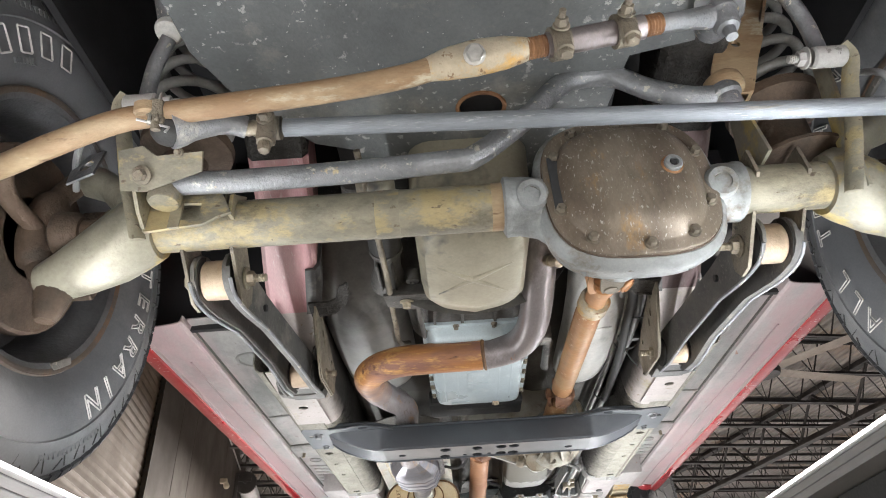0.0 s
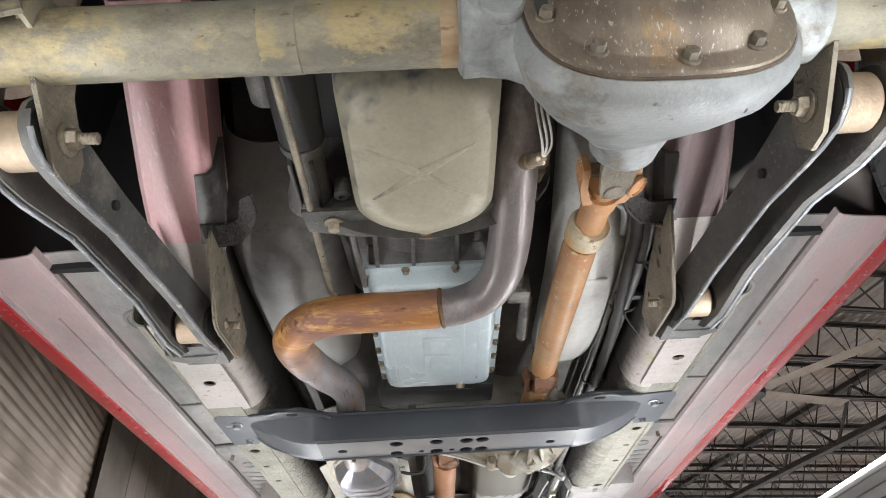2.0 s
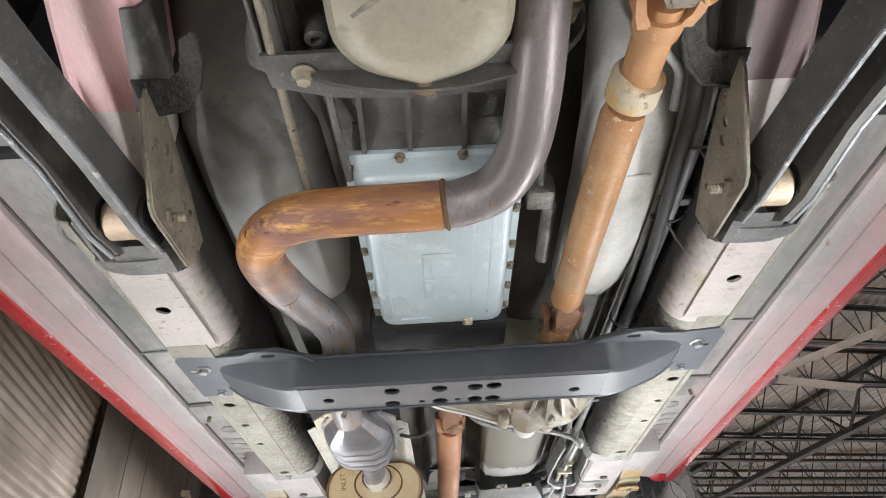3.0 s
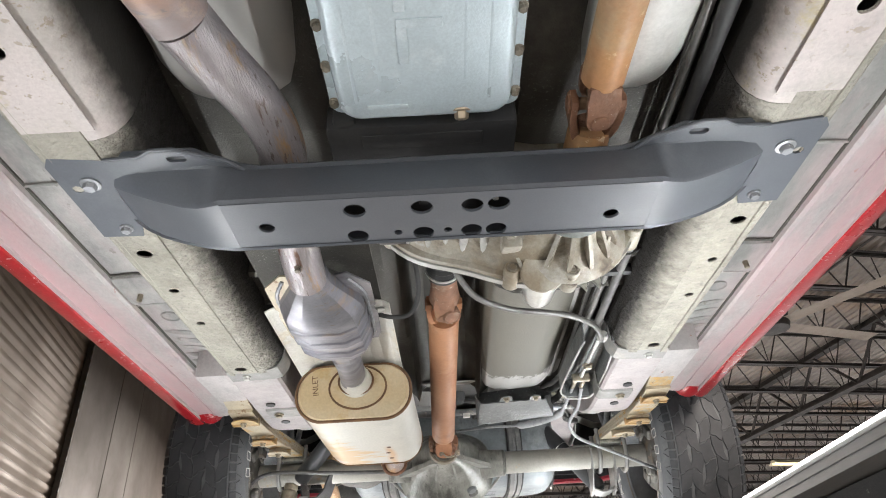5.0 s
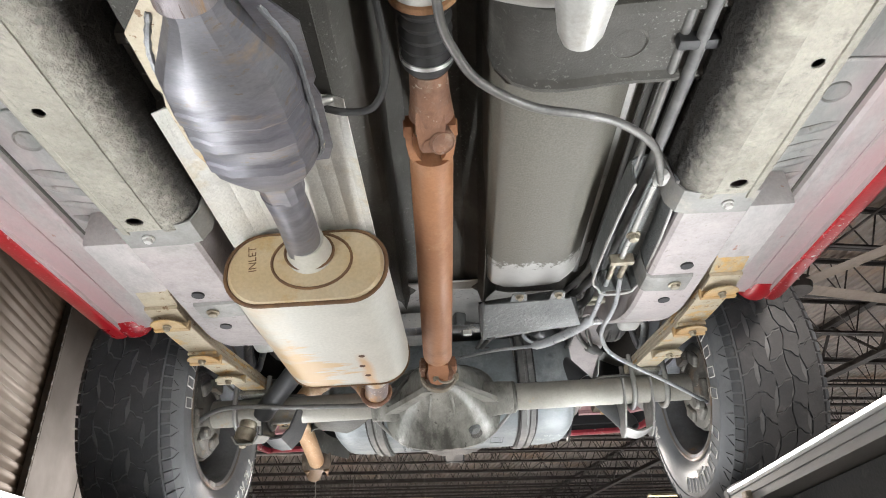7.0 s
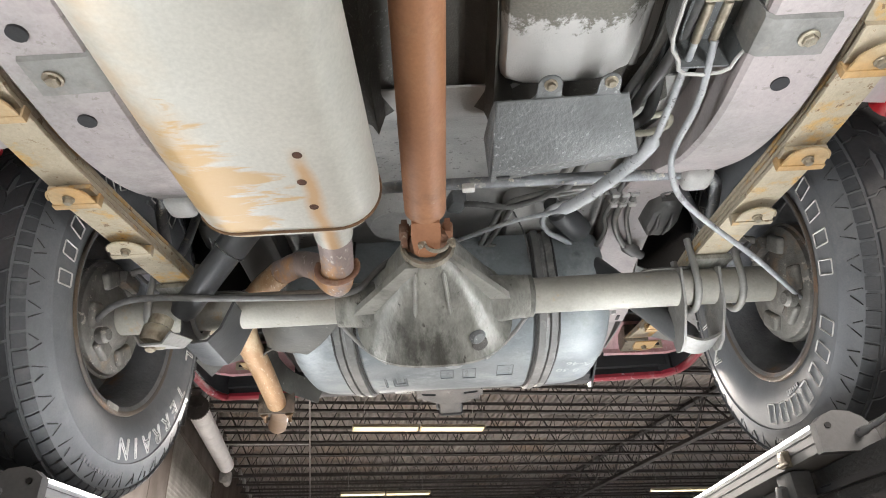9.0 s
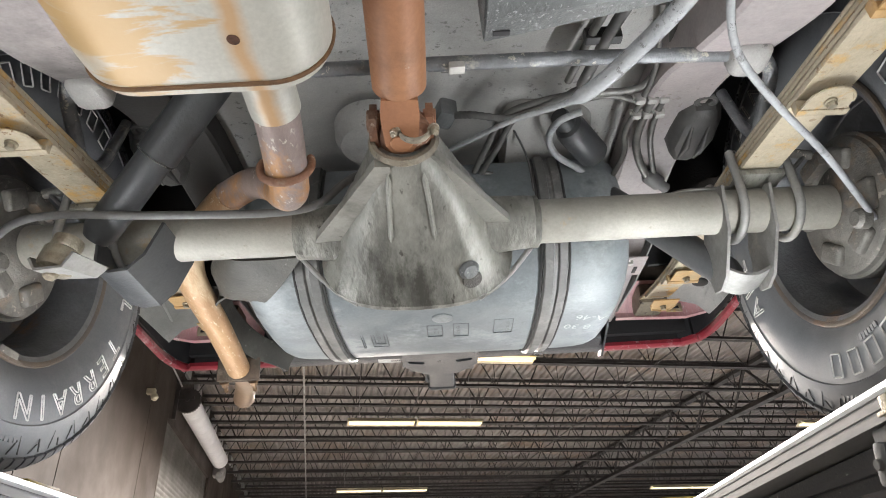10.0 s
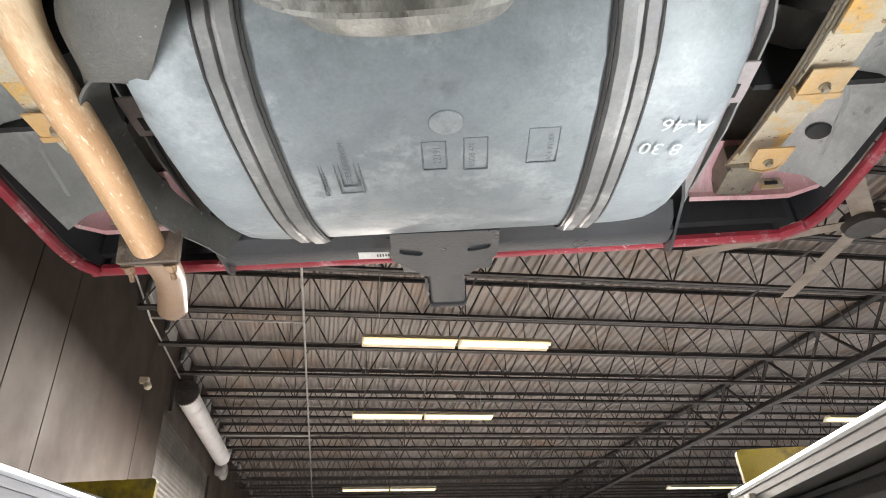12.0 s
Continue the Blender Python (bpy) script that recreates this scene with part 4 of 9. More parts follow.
lift = thing("vehicle_lift", (RUN_C, 1.3, 0), "four-post drive-on lift with grey runways and lit strips", "vehicle lift")
for side in (-1, 1):
    x0 = RUN_C + side * RUN_IN
    prof = [(0.100, 1.700), (0.100, 1.738), (0.104, 1.742), (0.530, 1.742), (0.530, 1.58), (0.515, 1.58), (0.515, 1.730), (0.112, 1.730), (0.112, 1.700)]
    rw = part("runway", loft_on(prof, x0, side, (-1.45, 3.57)), "runway_dark", lift, "black steel lift runway with worn edges", angle=25)
    part("inner_wall", loft_on([(0.046, -0.036), (0.105, -0.036), (0.105, -0.060), (0.072, -0.060), (0.072, -0.20), (0.046, -0.20)], x0, side, (-1.45, 3.57), lambda y: bar_z(side, y)), "runway_dark", rw, angle=25)
    # stepped jack rail along the inner wall
    for top, low, out in ((1.668, 1.660, 0.012), (1.640, 1.618, 0.018), (1.612, 1.606, 0.010), (1.575, 1.556, 0.022)):
        part("jack_rail", loft_on([(0.046 - out, top), (0.046, top), (0.046, low), (0.046 - out, low)], x0, side, (-1.44, 3.56)), "rail_dark", rw, angle=25)
    # aluminium light bars with glowing upper edge and rounded end caps
    section = [(0.000, -0.034), (0.000, -0.024), (0.0022, -0.0235), (0.0022, -0.0215), (0.0, -0.021), (0.0, -0.012), (0.0016, -0.0115), (0.0016, -0.0095), (0.0, -0.009), (0.0, -0.004), (0.012, 0.004), (0.050, 0.010), (0.064, 0.004), (0.070, -0.010), (0.070, -0.034)]
    cap = [(-0.001, -0.037), (-0.001, 0.000), (0.010, 0.009), (0.026, 0.015), (0.046, 0.013), (0.062, 0.004), (0.073, -0.012), (0.078, -0.037)]
    for y0, y1 in BARS:
        lb = part("light_bar", loft_on(section, x0, side, (y0, y1), lambda y: bar_z(side, y)), "runway", lift, "silver aluminium light bar along the runway", angle=25)
        part("led_strip", loft_on([(-0.0015, -0.0035), (-0.001, 0.0005), (0.010, 0.0052), (0.011, 0.0035)], x0, side, (y0 + 0.004, y1 - 0.004), lambda y: bar_z(side, y)), "led", lb, "glowing white light strip")
        for ye, d in ((y0, -1), (y1, 1)):
            part("end_cap", loft_on(cap, x0, side, (ye, ye + d * 0.016), lambda y: bar_z(side, ye)), "cap_grey", lb, "dark grey rounded end cap", angle=30)
            part("cap_screw", rod(mesh(), (x0 + side * 0.014, ye + d * 0.015, bar_z(side, ye) - 0.004), (x0 + side * 0.014, ye + d * 0.018, bar_z(side, ye) - 0.004), 0.004, 12), "liner", lb)
            cz = bar_z(side, ye) - 0.026
            yc = ye - d * 0.085
            b = mesh()
            block(b, (x0 - side * 0.004, yc, cz), (0.010, 0.020, 0.022), bevel=0.002)
            block(b, (x0 - side * 0.008, yc, cz - 0.006), (0.004, 0.036, 0.005), bevel=0.001)
            part("bar_clip", b, "bolt", lb)
            b = mesh()
            block(b, (x0 + side * 0.018, yc - d * 0.035, cz - 0.030), (0.030, 0.050, 0.036), bevel=0.005)
            block(b, (x0 + side * 0.004, yc - d * 0.045, cz - 0.050), (0.022, 0.022, 0.045), Matrix.Rotation(radians(14), 4, "X"), bevel=0.006)
            rod(b, (x0 - side * 0.004, yc - d * 0.045, cz - 0.050), (x0 - side * 0.012, yc - d * 0.045, cz - 0.050), 0.006, 12, 0.001)
            part("bar_clamp", b, "cap_grey", lb, "black plastic bar clamp")
    for ya, yb in ((BARS[0][1], BARS[1][0]), (BARS[1][1], BARS[2][0])):
        za, zb = bar_z(side, ya) - 0.016, bar_z(side, yb) - 0.016
        pts = curve([(x0 + side * 0.050, ya + 0.012, za), (x0 + side * 0.056, ya + 0.05, za + 0.004), (x0 + side * 0.075, (ya + yb) / 2, za + 0.014), (x0 + side * 0.056, yb - 0.05, zb + 0.004), (x0 + side * 0.050, yb - 0.012, zb)], 6)
        part("bar_cable", tube(mesh(), pts, [0.0055] * 4 + [0.0038] * (len(pts) - 8) + [0.0055] * 4, 10), "hose", rw, "grey cable joining two light bars")
    b = mesh()
    plate(b, ngon(0.44, 0.24, 0.01), (x0 + side * 0.32, 3.63, 1.69), (1, 0, 0), (0, 0.12, 0.99), 0.012)
    part("ramp", b, "yellow", lift, "worn yellow stop ramp at the runway's end")
    for y in (-1.35, 3.45):
        b = mesh()
        block(b, (x0 + side * 0.62, y, 0.95), (0.14, 0.16, 1.9), bevel=0.01)
        part("post", b, "yellow", lift)

# ---- the car: underside seen from below, nose towards -y ----
car = thing("car", (0, 1.288, DECK), "red lifted off-road car standing on the lift", "car")
AZ, RY = 2.10, 2.576                          # axle height, rear axle


def bolts(name, places, axis, mat, parent, r=0.009, h=0.008, shank=0.0):
    for p in places:
        part(name, hexbolt(mesh(), p, axis, r, h, 1.5, shank), mat, parent)


# -- wheels --
def wheel_meshes():
    """Meshes of one wheel about its centre; its inner face looks towards +x."""
    out = {}
    prof = [(0.192, 0.088), (0.205, 0.098), (0.215, 0.101), (0.222, 0.107), (0.252, 0.117), (0.285, 0.1185), (0.296, 0.1170), (0.298, 0.1192), (0.301, 0.1165), (0.318, 0.113), (0.340, 0.106), (0.353, 0.097), (0.3595, 0.085)]
    full = [(r, x) for r, x in prof] + [(0.3612, x) for x in (0.05, 0.0, -0.05)] + [(r, -x) for r, x in reversed(prof)]
    b = mesh()
    lathe(b, (0, 0, 0), (1, 0, 0), [(r, x) for r, x in full], 96, cap=False)
    out["tyre"] = (b, "tyre")
    b = mesh()
    rnd = random.Random(5)
    # worn block tread: five ribs of many-sided blocks between thin zigzag grooves
    edges = (-0.088, -0.053, -0.018, 0.018, 0.053, 0.088)
    for k in range(5):
        count, xa, xb = (42 if k in (0, 4) else 40), edges[k] + 0.0016, edges[k + 1] - 0.0016
        for i in range(count):
            w = 2 * math.pi / count
            a0, lean = w * (i + 0.23 * k), (0.34 if k % 2 else -0.30) * w
            jog, e = 0.0042 * (1 if i % 2 else -1), 0.0052
            cut = rnd.uniform(0.35, 0.6)
            outline = [(xa + (jog if k else 0), a0 + e), ((xa + xb) / 2 - 0.004, a0 + e + lean * 0.25), ((xa + xb) / 2 + 0.003, a0 + e + lean * 0.75), (xb + (jog if k < 4 else 0), a0 + e + lean),
                       (xb - (jog if k < 4 else 0), a0 + w * cut + lean), (xb - (jog if k < 4 else 0), a0 + w - e + lean), ((xa + xb) / 2 + 0.003, a0 + w - e + lean * 0.75), ((xa + xb) / 2 - 0.004, a0 + w - e + lean * 0.25), (xa - (jog if k else 0), a0 + w - e), (xa - (jog if k else 0), a0 + w * (1 - cut))]
            mx, ma = (xa + xb) / 2, a0 + w / 2 + lean / 2
            loops = []
            for r, g in ((0.3555, 1.0), (0.3640, 1.0), (0.3648, 0.965)):
                loops.append([(mx + (x - mx) * g, (r - 1.1 * max(0.0, abs(x) - 0.045) ** 2) * math.cos(ma + (a - ma) * g), (r - 1.1 * max(0.0, abs(x) - 0.045) ** 2) * math.sin(ma + (a - ma) * g)) for x, a in outline])
            loft(b, loops)
    # shoulder lugs, and short cuts running down the sidewalls
    for s in (-1, 1):
        for i in range(84):
            a = 2 * math.pi * (i + 0.3) / 84
            da = 0.030
            lo, hi = [], []
            for r, x in ((0.3565, 0.0895), (0.351, 0.0985), (0.343, 0.1045)):
                lo.append((r, x))
                hi.append((r + 0.0035, x + 0.0035))
            ring = lo + hi[::-1]
            loft(b, [[(s * x, r * math.cos(t), r * math.sin(t)) for r, x in ring] for t in (a - da, a + da)])
    out["tread"] = (b, "tread")
    b = mesh()
    for i in range(84):
        a, slant = 2 * math.pi * i / 84, 0.035 if i % 2 else -0.02
        r0, r1 = 0.339, (0.312, 0.326, 0.319)[i % 3]
        tube(b, [(0.1072, r0 * math.cos(a), r0 * math.sin(a)), (0.1108, (r0 + r1) / 2 * math.cos(a + slant / 2), (r0 + r1) / 2 * math.sin(a + slant / 2)), (0.1136, r1 * math.cos(a + slant), r1 * math.sin(a + slant))], 0.0011, 4)
    out["sidewall_pattern"] = (b, "rubber")
    b = mesh()
    lathe(b, (0, 0, 0), (1, 0, 0), [(0.204, 0.098), (0.208, 0.101), (0.203, 0.104), (0.190, 0.098), (0.186, 0.080), (0.178, 0.070), (0.172, 0.02), (0.178, -0.05), (0.196, -0.07), (0.203, -0.09), (0.207, -0.092), (0.203, -0.094)], 72, cap=False)
    lathe(b, (0, 0, 0), (1, 0, 0), [(0.172, -0.005), (0.13, -0.03), (0.085, -0.045), (0.02, -0.045)], 48, cap=False)
    for i in range(5):
        a = 2 * math.pi * i / 5
        rod(b, (-0.045, 0.057 * math.cos(a), 0.057 * math.sin(a)), (-0.065, 0.057 * math.cos(a), 0.057 * math.sin(a)), 0.010, 6)
    out["rim"] = (b, "rim")
    b = lathe(mesh(), (0, 0, 0), (1, 0, 0), [(0.2085, 0.100), (0.207, 0.1045), (0.203, 0.1045), (0.196, 0.1005), (0.195, 0.099)], 72, cap=False)
    out["rim_lip"] = (b, "rim_edge")
    b = mesh()
    block(b, (0.100, 0, -0.196), (0.008, 0.045, 0.014), bevel=0.003)
    out["balance_weight"] = (b, "drum")
    # raised outlined letters, and plain raised blocks for the maker's words
    b = mesh()

    def ring_text(text, mid, span, plain):
        k = len(text)
        for i, ch in enumerate(text):
            if ch == " ":
                continue
            a = radians(mid + span * (0.5 - (i + 0.5) / k))
            rr = 0.268
            g = mesh()
            if plain:
                for lp in (ngon(0.024, 0.036, 0.002, 2),):
                    tube(g, [(x, y, 0) for x, y in lp], 0.0016, 4, ring=True)
            else:
                src = words(ch, 0.055)
                bmesh.ops.remove_doubles(src, verts=src.verts, dist=1e-6)
                for e in [e for e in src.edges if e.is_boundary]:
                    p, q = e.verts[0].co, e.verts[1].co
                    if (p - q).length > 1e-5:
                        tube(g, [p, q], 0.0014, 4)
                src.free()
            # plane of the sidewall: out = away from the hub, along = clockwise seen from +x
            o = Vector((0, math.cos(a), math.sin(a)))
            al = Vector((0, math.sin(a), -math.cos(a)))
            m = Matrix(((0, 0, 1, 0.1185), (al.y, o.y, 0, o.y * rr), (al.z, o.z, 0, o.z * rr), (0, 0, 0, 1)))
            merge(b, g, m)

    # seen from +x, y runs to the right and z up
    ring_text("ALL TERRAIN", -30, 112, False)
    ring_text("XXXX XXXXXXX", 135, 125, True)
    out["raised_lettering"] = (b, "letter")
    b = mesh()
    rnd = random.Random(9)
    for mid, k in ((268, 14), (88, 12), (100, 6)):
        for i in range(k):
            a = radians(mid + (i - k / 2) * 1.9)
            r = 0.318 if k != 6 else 0.24
            o = Vector((0, math.cos(a), math.sin(a)))
            block(b, Vector((0.1125 if k != 6 else 0.115, 0, 0)) + o * r, (0.003, 0.006, 0.010 * rnd.uniform(0.7, 1.1)), Matrix.Rotation(a - math.pi / 2, 4, "X"))
    out["moulded_marks"] = (b, "tyre")
    return out


built = {}
for (nm, (b, mt)) in wheel_meshes().items():
    bmesh.ops.recalc_face_normals(b, faces=b.faces)
    me = bpy.data.meshes.new(nm)
    b.to_mesh(me)
    b.free()
    me.shade_smooth()
    me.set_sharp_from_angle(angle=radians(35))
    me.materials.append(M[mt])
    built[nm] = me
WX = 0.745
for x, y, spin in ((-WX, 0.0, 36), (WX, 0.0, 185), (-WX, RY, 0), (WX, RY, 176)):
    w = new("wheel")
    w.parent = car
    w.matrix_parent_inverse = car.matrix_basis.inverted()
    m = Matrix.Translation((x, y, DECK + 0.366)) @ (Matrix.Rotation(math.pi, 4, "Z") if x > 0 else Matrix()) @ Matrix.Rotation(radians(spin), 4, "X")
    w.matrix_basis = m
    tagged(w, "all-terrain tyre with raised outlined letters on a rusty steel rim")
    for nm, me in built.items():
        o = new(nm, me)
        o.parent = w
        if nm in ("tread", "sidewall_pattern", "raised_lettering", "moulded_marks"):
            tagged(o, kind="stuff")

# -- front axle --
fax = part("front_axle", tube(mesh(), [(-0.545, 0, AZ), (-0.40, 0, AZ), (0.06, 0, AZ), (0.20, 0, AZ), (0.545, 0, AZ)], 0.0345, 32), "axle", car, "grease-stained tan steel front axle tube")
b = tube(mesh(), [(-0.162, 0, AZ), (-0.128, 0, AZ)], 0.0353, 32)
part("weld_band", b, "axle", fax)
part("bare_patch", tube(mesh(), [(0.002, 0, AZ), (0.024, 0, AZ)], 0.0350, 32), "tan_rust", fax)
DC = Vector((0.194, -0.02, 2.100))


def dloop(s, y, dz=0.0):
    """The cover outline, a rounded square; small loops grow rounder."""
    out, n = [], 2.0 + 1.0 * max(0.0, min(1.0, (s - 0.35) / 0.4))
    for i in range(48):
        c, q = math.cos(2 * math.pi * i / 48), math.sin(2 * math.pi * i / 48)
        x = 0.1155 * math.copysign(abs(c) ** (2 / n), c)
        z = 0.115 * math.copysign(abs(q) ** (2 / n), q)
        out.append((DC.x + s * x, y, DC.z + s * z + dz))
    return out


b = mesh()
loft(b, [dloop(0.30, 0.135, -0.006), dloop(0.42, 0.115, -0.008), dloop(0.62, 0.085, -0.006), dloop(0.86, 0.055), dloop(1.06, 0.02), dloop(1.12, -0.006), dloop(1.125, -0.014), dloop(1.10, -0.022), dloop(1.045, -0.0285)])
part("differential_housing", b, "cast", fax, "grey cast-iron differential housing")
b = mesh()
loft(b, [dloop(1.00, -0.029), dloop(1.02, -0.030), dloop(1.02, -0.0350), dloop(0.995, -0.0368), dloop(0.875, -0.0372), dloop(0.850, -0.0395), dloop(0.810, -0.0465), dloop(0.765, -0.0530), dloop(0.69, -0.0590), dloop(0.58, -0.0640), dloop(0.42, -0.0675), dloop(0.15, -0.0690)])
cov = part("differential_cover", b, "cover", fax, "rust-stained pressed steel differential cover")
b = tube(mesh(), [Vector(p) for p in dloop(1.018, -0.0292)], 0.0022, 6, ring=True)
part("gasket_edge", b, "hub", cov)
for x, z in ((0.127, 2.193), (0.096, 2.150), (0.093, 2.059), (0.128, 2.010), (0.201, 1.996), (0.260, 2.011), (0.294, 2.059), (0.296, 2.146), (0.262, 2.195), (0.195, 2.206)):
    part("cover_bolt", hexbolt(mesh(), (x, -0.0372, z), (0, -1, 0), 0.0068, 0.008, 1.35), "bracket", cov)
b = mesh()
lathe(b, (0.246, -0.066, 2.101), (0.05, -1, -0.1), [(0.0125, 0), (0.0125, 0.008), (0.0105, 0.010), (0.0065, 0.010), (0.0060, 0.003)], 20)
fp = part("fill_plug", b, "cast", cov, "grey square-drive fill plug")
part("square_socket", block(mesh(), (0.2465, -0.0725, 2.1005), (0.008, 0.003, 0.008)), "liner", fp)
b = lathe(mesh(), (0.246, -0.067, 2.101), (0.05, -1, -0.1), [(0.0155, 0), (0.015, 0.002), (0.013, 0.003)], 22)
part("plug_seat", b, "rusty", cov)
b = mesh()
block(b, (0.0945, -0.0392, 2.105), (0.019, 0.0025, 0.092), bevel=0.001)
part("cover_tag", b, "shock", cov, "dark metal identification tag")
for s, x in ((-1, 0.053), (1, 0.324)):
    b = mesh()
    lathe(b, (x - s * 0.045, 0, AZ), (s, 0, 0), [(0.034, 0), (0.037, 0.02), (0.041, 0.05), (0.041, 0.068), (0.0425, 0.070), (0.0425, 0.077), (0.036, 0.080)], 28)
    lathe(b, (x - s * 0.004, -0.027, AZ - 0.006), (0, -0.8, -0.25), [(0.028, -0.02), (0.024, 0.010), (0.020, 0.015), (0.0125, 0.0155), (0.0112, 0.009)], 28)
    loft(b, [[(x + s * dx, ry * math.cos(a) + 0.006, AZ + dz + rz * math.sin(a)) for a in (2 * math.pi * k / 28 for k in range(28))] for dx, ry, rz, dz in ((0.030, 0.040, 0.043, 0.0), (0.012, 0.039, 0.042, 0.0), (-0.012, 0.037, 0.046, -0.004), (-0.030, 0.030, 0.056, -0.014), (-0.048, 0.024, 0.070, -0.026), (-0.066, 0.020, 0.086, -0.036))])
    bo = part("tube_boss", b, "cast", fax, "cast tube boss with a jig hole")
    tip = Vector((x - s * 0.004, -0.027, AZ - 0.006))
    nrm = Vector((0, -0.8, -0.25)).normalized()
    part("jig_hole", rod(mesh(), tip + nrm * 0.0060, tip + nrm * 0.0098, 0.0115, 20), "hub", bo)
b = mesh()
loft(b, [[(0.207 + r * math.cos(a), y, 2.088 + r * math.sin(a)) for a in (2 * math.pi * k / 24 for k in range(24))] for r, y in ((0.050, 0.10), (0.040, 0.140), (0.038, 0.155), (0.035, 0.160), (0.028, 0.164))])
part("pinion_nose", b, "cast", fax)
# steering yokes and hubs at both ends
for s in (-1, 1):
    b = mesh()
    loft(b, [[(s * x, ry * math.cos(a) + cy, cz + rz * math.sin(a)) for a in (2 * math.pi * k / 20 for k in range(20))] for x, ry, rz, cy, cz in
             ((0.475, 0.043, 0.043, 0, AZ), (0.495, 0.052, 0.056, 0, AZ - 0.002), (0.525, 0.052, 0.062, 0.005, AZ - 0.012), (0.565, 0.044, 0.050, 0.005, AZ - 0.040), (0.605, 0.036, 0.034, 0.005, AZ - 0.066), (0.628, 0.030, 0.024, 0.005, AZ - 0.074))])
    loft(b, [[(s * x, ry * math.cos(a) + 0.01, cz + rz * math.sin(a)) for a in (2 * math.pi * k / 16 for k in range(16))] for x, ry, rz, cz in
             ((0.50, 0.035, 0.04, AZ + 0.01), (0.54, 0.034, 0.035, AZ + 0.06), (0.585, 0.030, 0.026, AZ + 0.10), (0.62, 0.028, 0.022, AZ + 0.11))])
    part("axle_yoke", b, "axle_pale", fax, "yellow-stained forged axle end yoke")
    b = mesh()
    tube(b, curve([(s * 0.618, 0.01, AZ - 0.09), (s * 0.640, 0.0, AZ - 0.05), (s * 0.655, -0.01, AZ), (s * 0.645, 0.0, AZ + 0.07), (s * 0.618, 0.01, AZ + 0.12)], 5), [0.018] * 6 + [0.026] * 9 + [0.018] * 6, 14)
    lathe(b, (s * 0.612, 0.008, AZ - 0.112), (0, 0, 1), [(0.012, -0.022), (0.017, -0.015), (0.020, 0), (0.025, 0.02), (0.025, 0.045)], 16)
    tube(b, curve([(s * 0.645, -0.01, AZ), (s * 0.65, -0.09, AZ + 0.01), (s * 0.62, -0.155, AZ + 0.03)], 5), 0.013, 12)
    part("steering_knuckle", b, "hub", fax, "rusty cast steering knuckle")
    b = mesh()
    rod(b, (s * 0.545, 0, AZ), (s * 0.60, 0, AZ + 0.003), 0.020, 18)
    lathe(b, (s * 0.585, 0, AZ), (s, 0, 0), [(0.026, 0), (0.034, 0.01), (0.036, 0.035), (0.024, 0.045)], 20)
    part("axle_joint", b, "hub", fax)
    b = mesh()
    lathe(b, (s * 0.665, 0, AZ), (s, 0, 0), [(0.135, 0), (0.139, 0.004), (0.139, 0.022), (0.06, 0.026), (0.06, 0.0)], 40)
    part("brake_disc", b, "hub", fax)
    b = mesh()
    block(b, (s * 0.665, 0.105, AZ + 0.035), (0.075, 0.07, 0.13), bevel=0.018, seg=3)
    lathe(b, (s * 0.640, 0.10, AZ + 0.035), (-s, 0, 0), [(0.030, 0), (0.030, 0.018), (0.024, 0.026)], 20)
    for dz in (-0.045, 0.10):
        rod(b, (s * 0.61, 0.09, AZ + dz), (s * 0.66, 0.09, AZ + dz), 0.010, 12, 0.002)
    part("brake_caliper", b, "hub", fax, "rusty front brake caliper")
    b = mesh()
    tube(b, curve([(s * 0.60, -0.03, AZ + 0.06), (s * 0.57, -0.09, AZ + 0.07), (s * 0.55, -0.11, AZ + 0.10), (s * 0.56, -0.06, AZ + 0.16)], 6), 0.005, 8)
    part("brake_hose", b, "hose", fax)
    b = mesh()
    plate(b, [(-0.025, -0.03), (0.02, -0.035), (0.03, 0.0), (0.012, 0.035), (-0.02, 0.03)], (s * 0.555, -0.085, AZ + 0.055), (s, 0.35, 0), (0, 0.3, 1), 0.003, [circle(0.0, 0.0, 0.012, 10)])
    part("hose_bracket", b, "worn", fax)
    # spring seat, link bracket, arm brackets
    b = mesh()
    lathe(b, (s * 0.475, 0.03, AZ + 0.055), (0, 0, 1), [(0.075, 0), (0.075, 0.006), (0.05, 0.008), (0.045, 0.03), (0.0, 0.03)], 28)
    lathe(b, (s * 0.480, 0.033, AZ + 0.085), (0, 0, 1), [(0.034, 0), (0.036, 0.070), (0.072, 0.088), (0.074, 0.104)], 24)
    part("spring_seat", b, "hub", fax)
    b = mesh()
    for x in (0.374, 0.440):
        out = [(-0.035, 0.045), (0.045, 0.045), (0.062, 0.0), (0.108, -0.045), (0.112, -0.068), (0.098, -0.086), (0.072, -0.086), (0.05, -0.07), (0.0, -0.03), (-0.04, 0.0)]
        plate(b, out, (s * x, 0.0, AZ), (0, 1, 0), (0, 0, 1), -s * 0.005 if x < 0.4 else s * 0.005)
    part_each("arm_bracket", b, "bracket", fax, "greasy welded control-arm bracket")

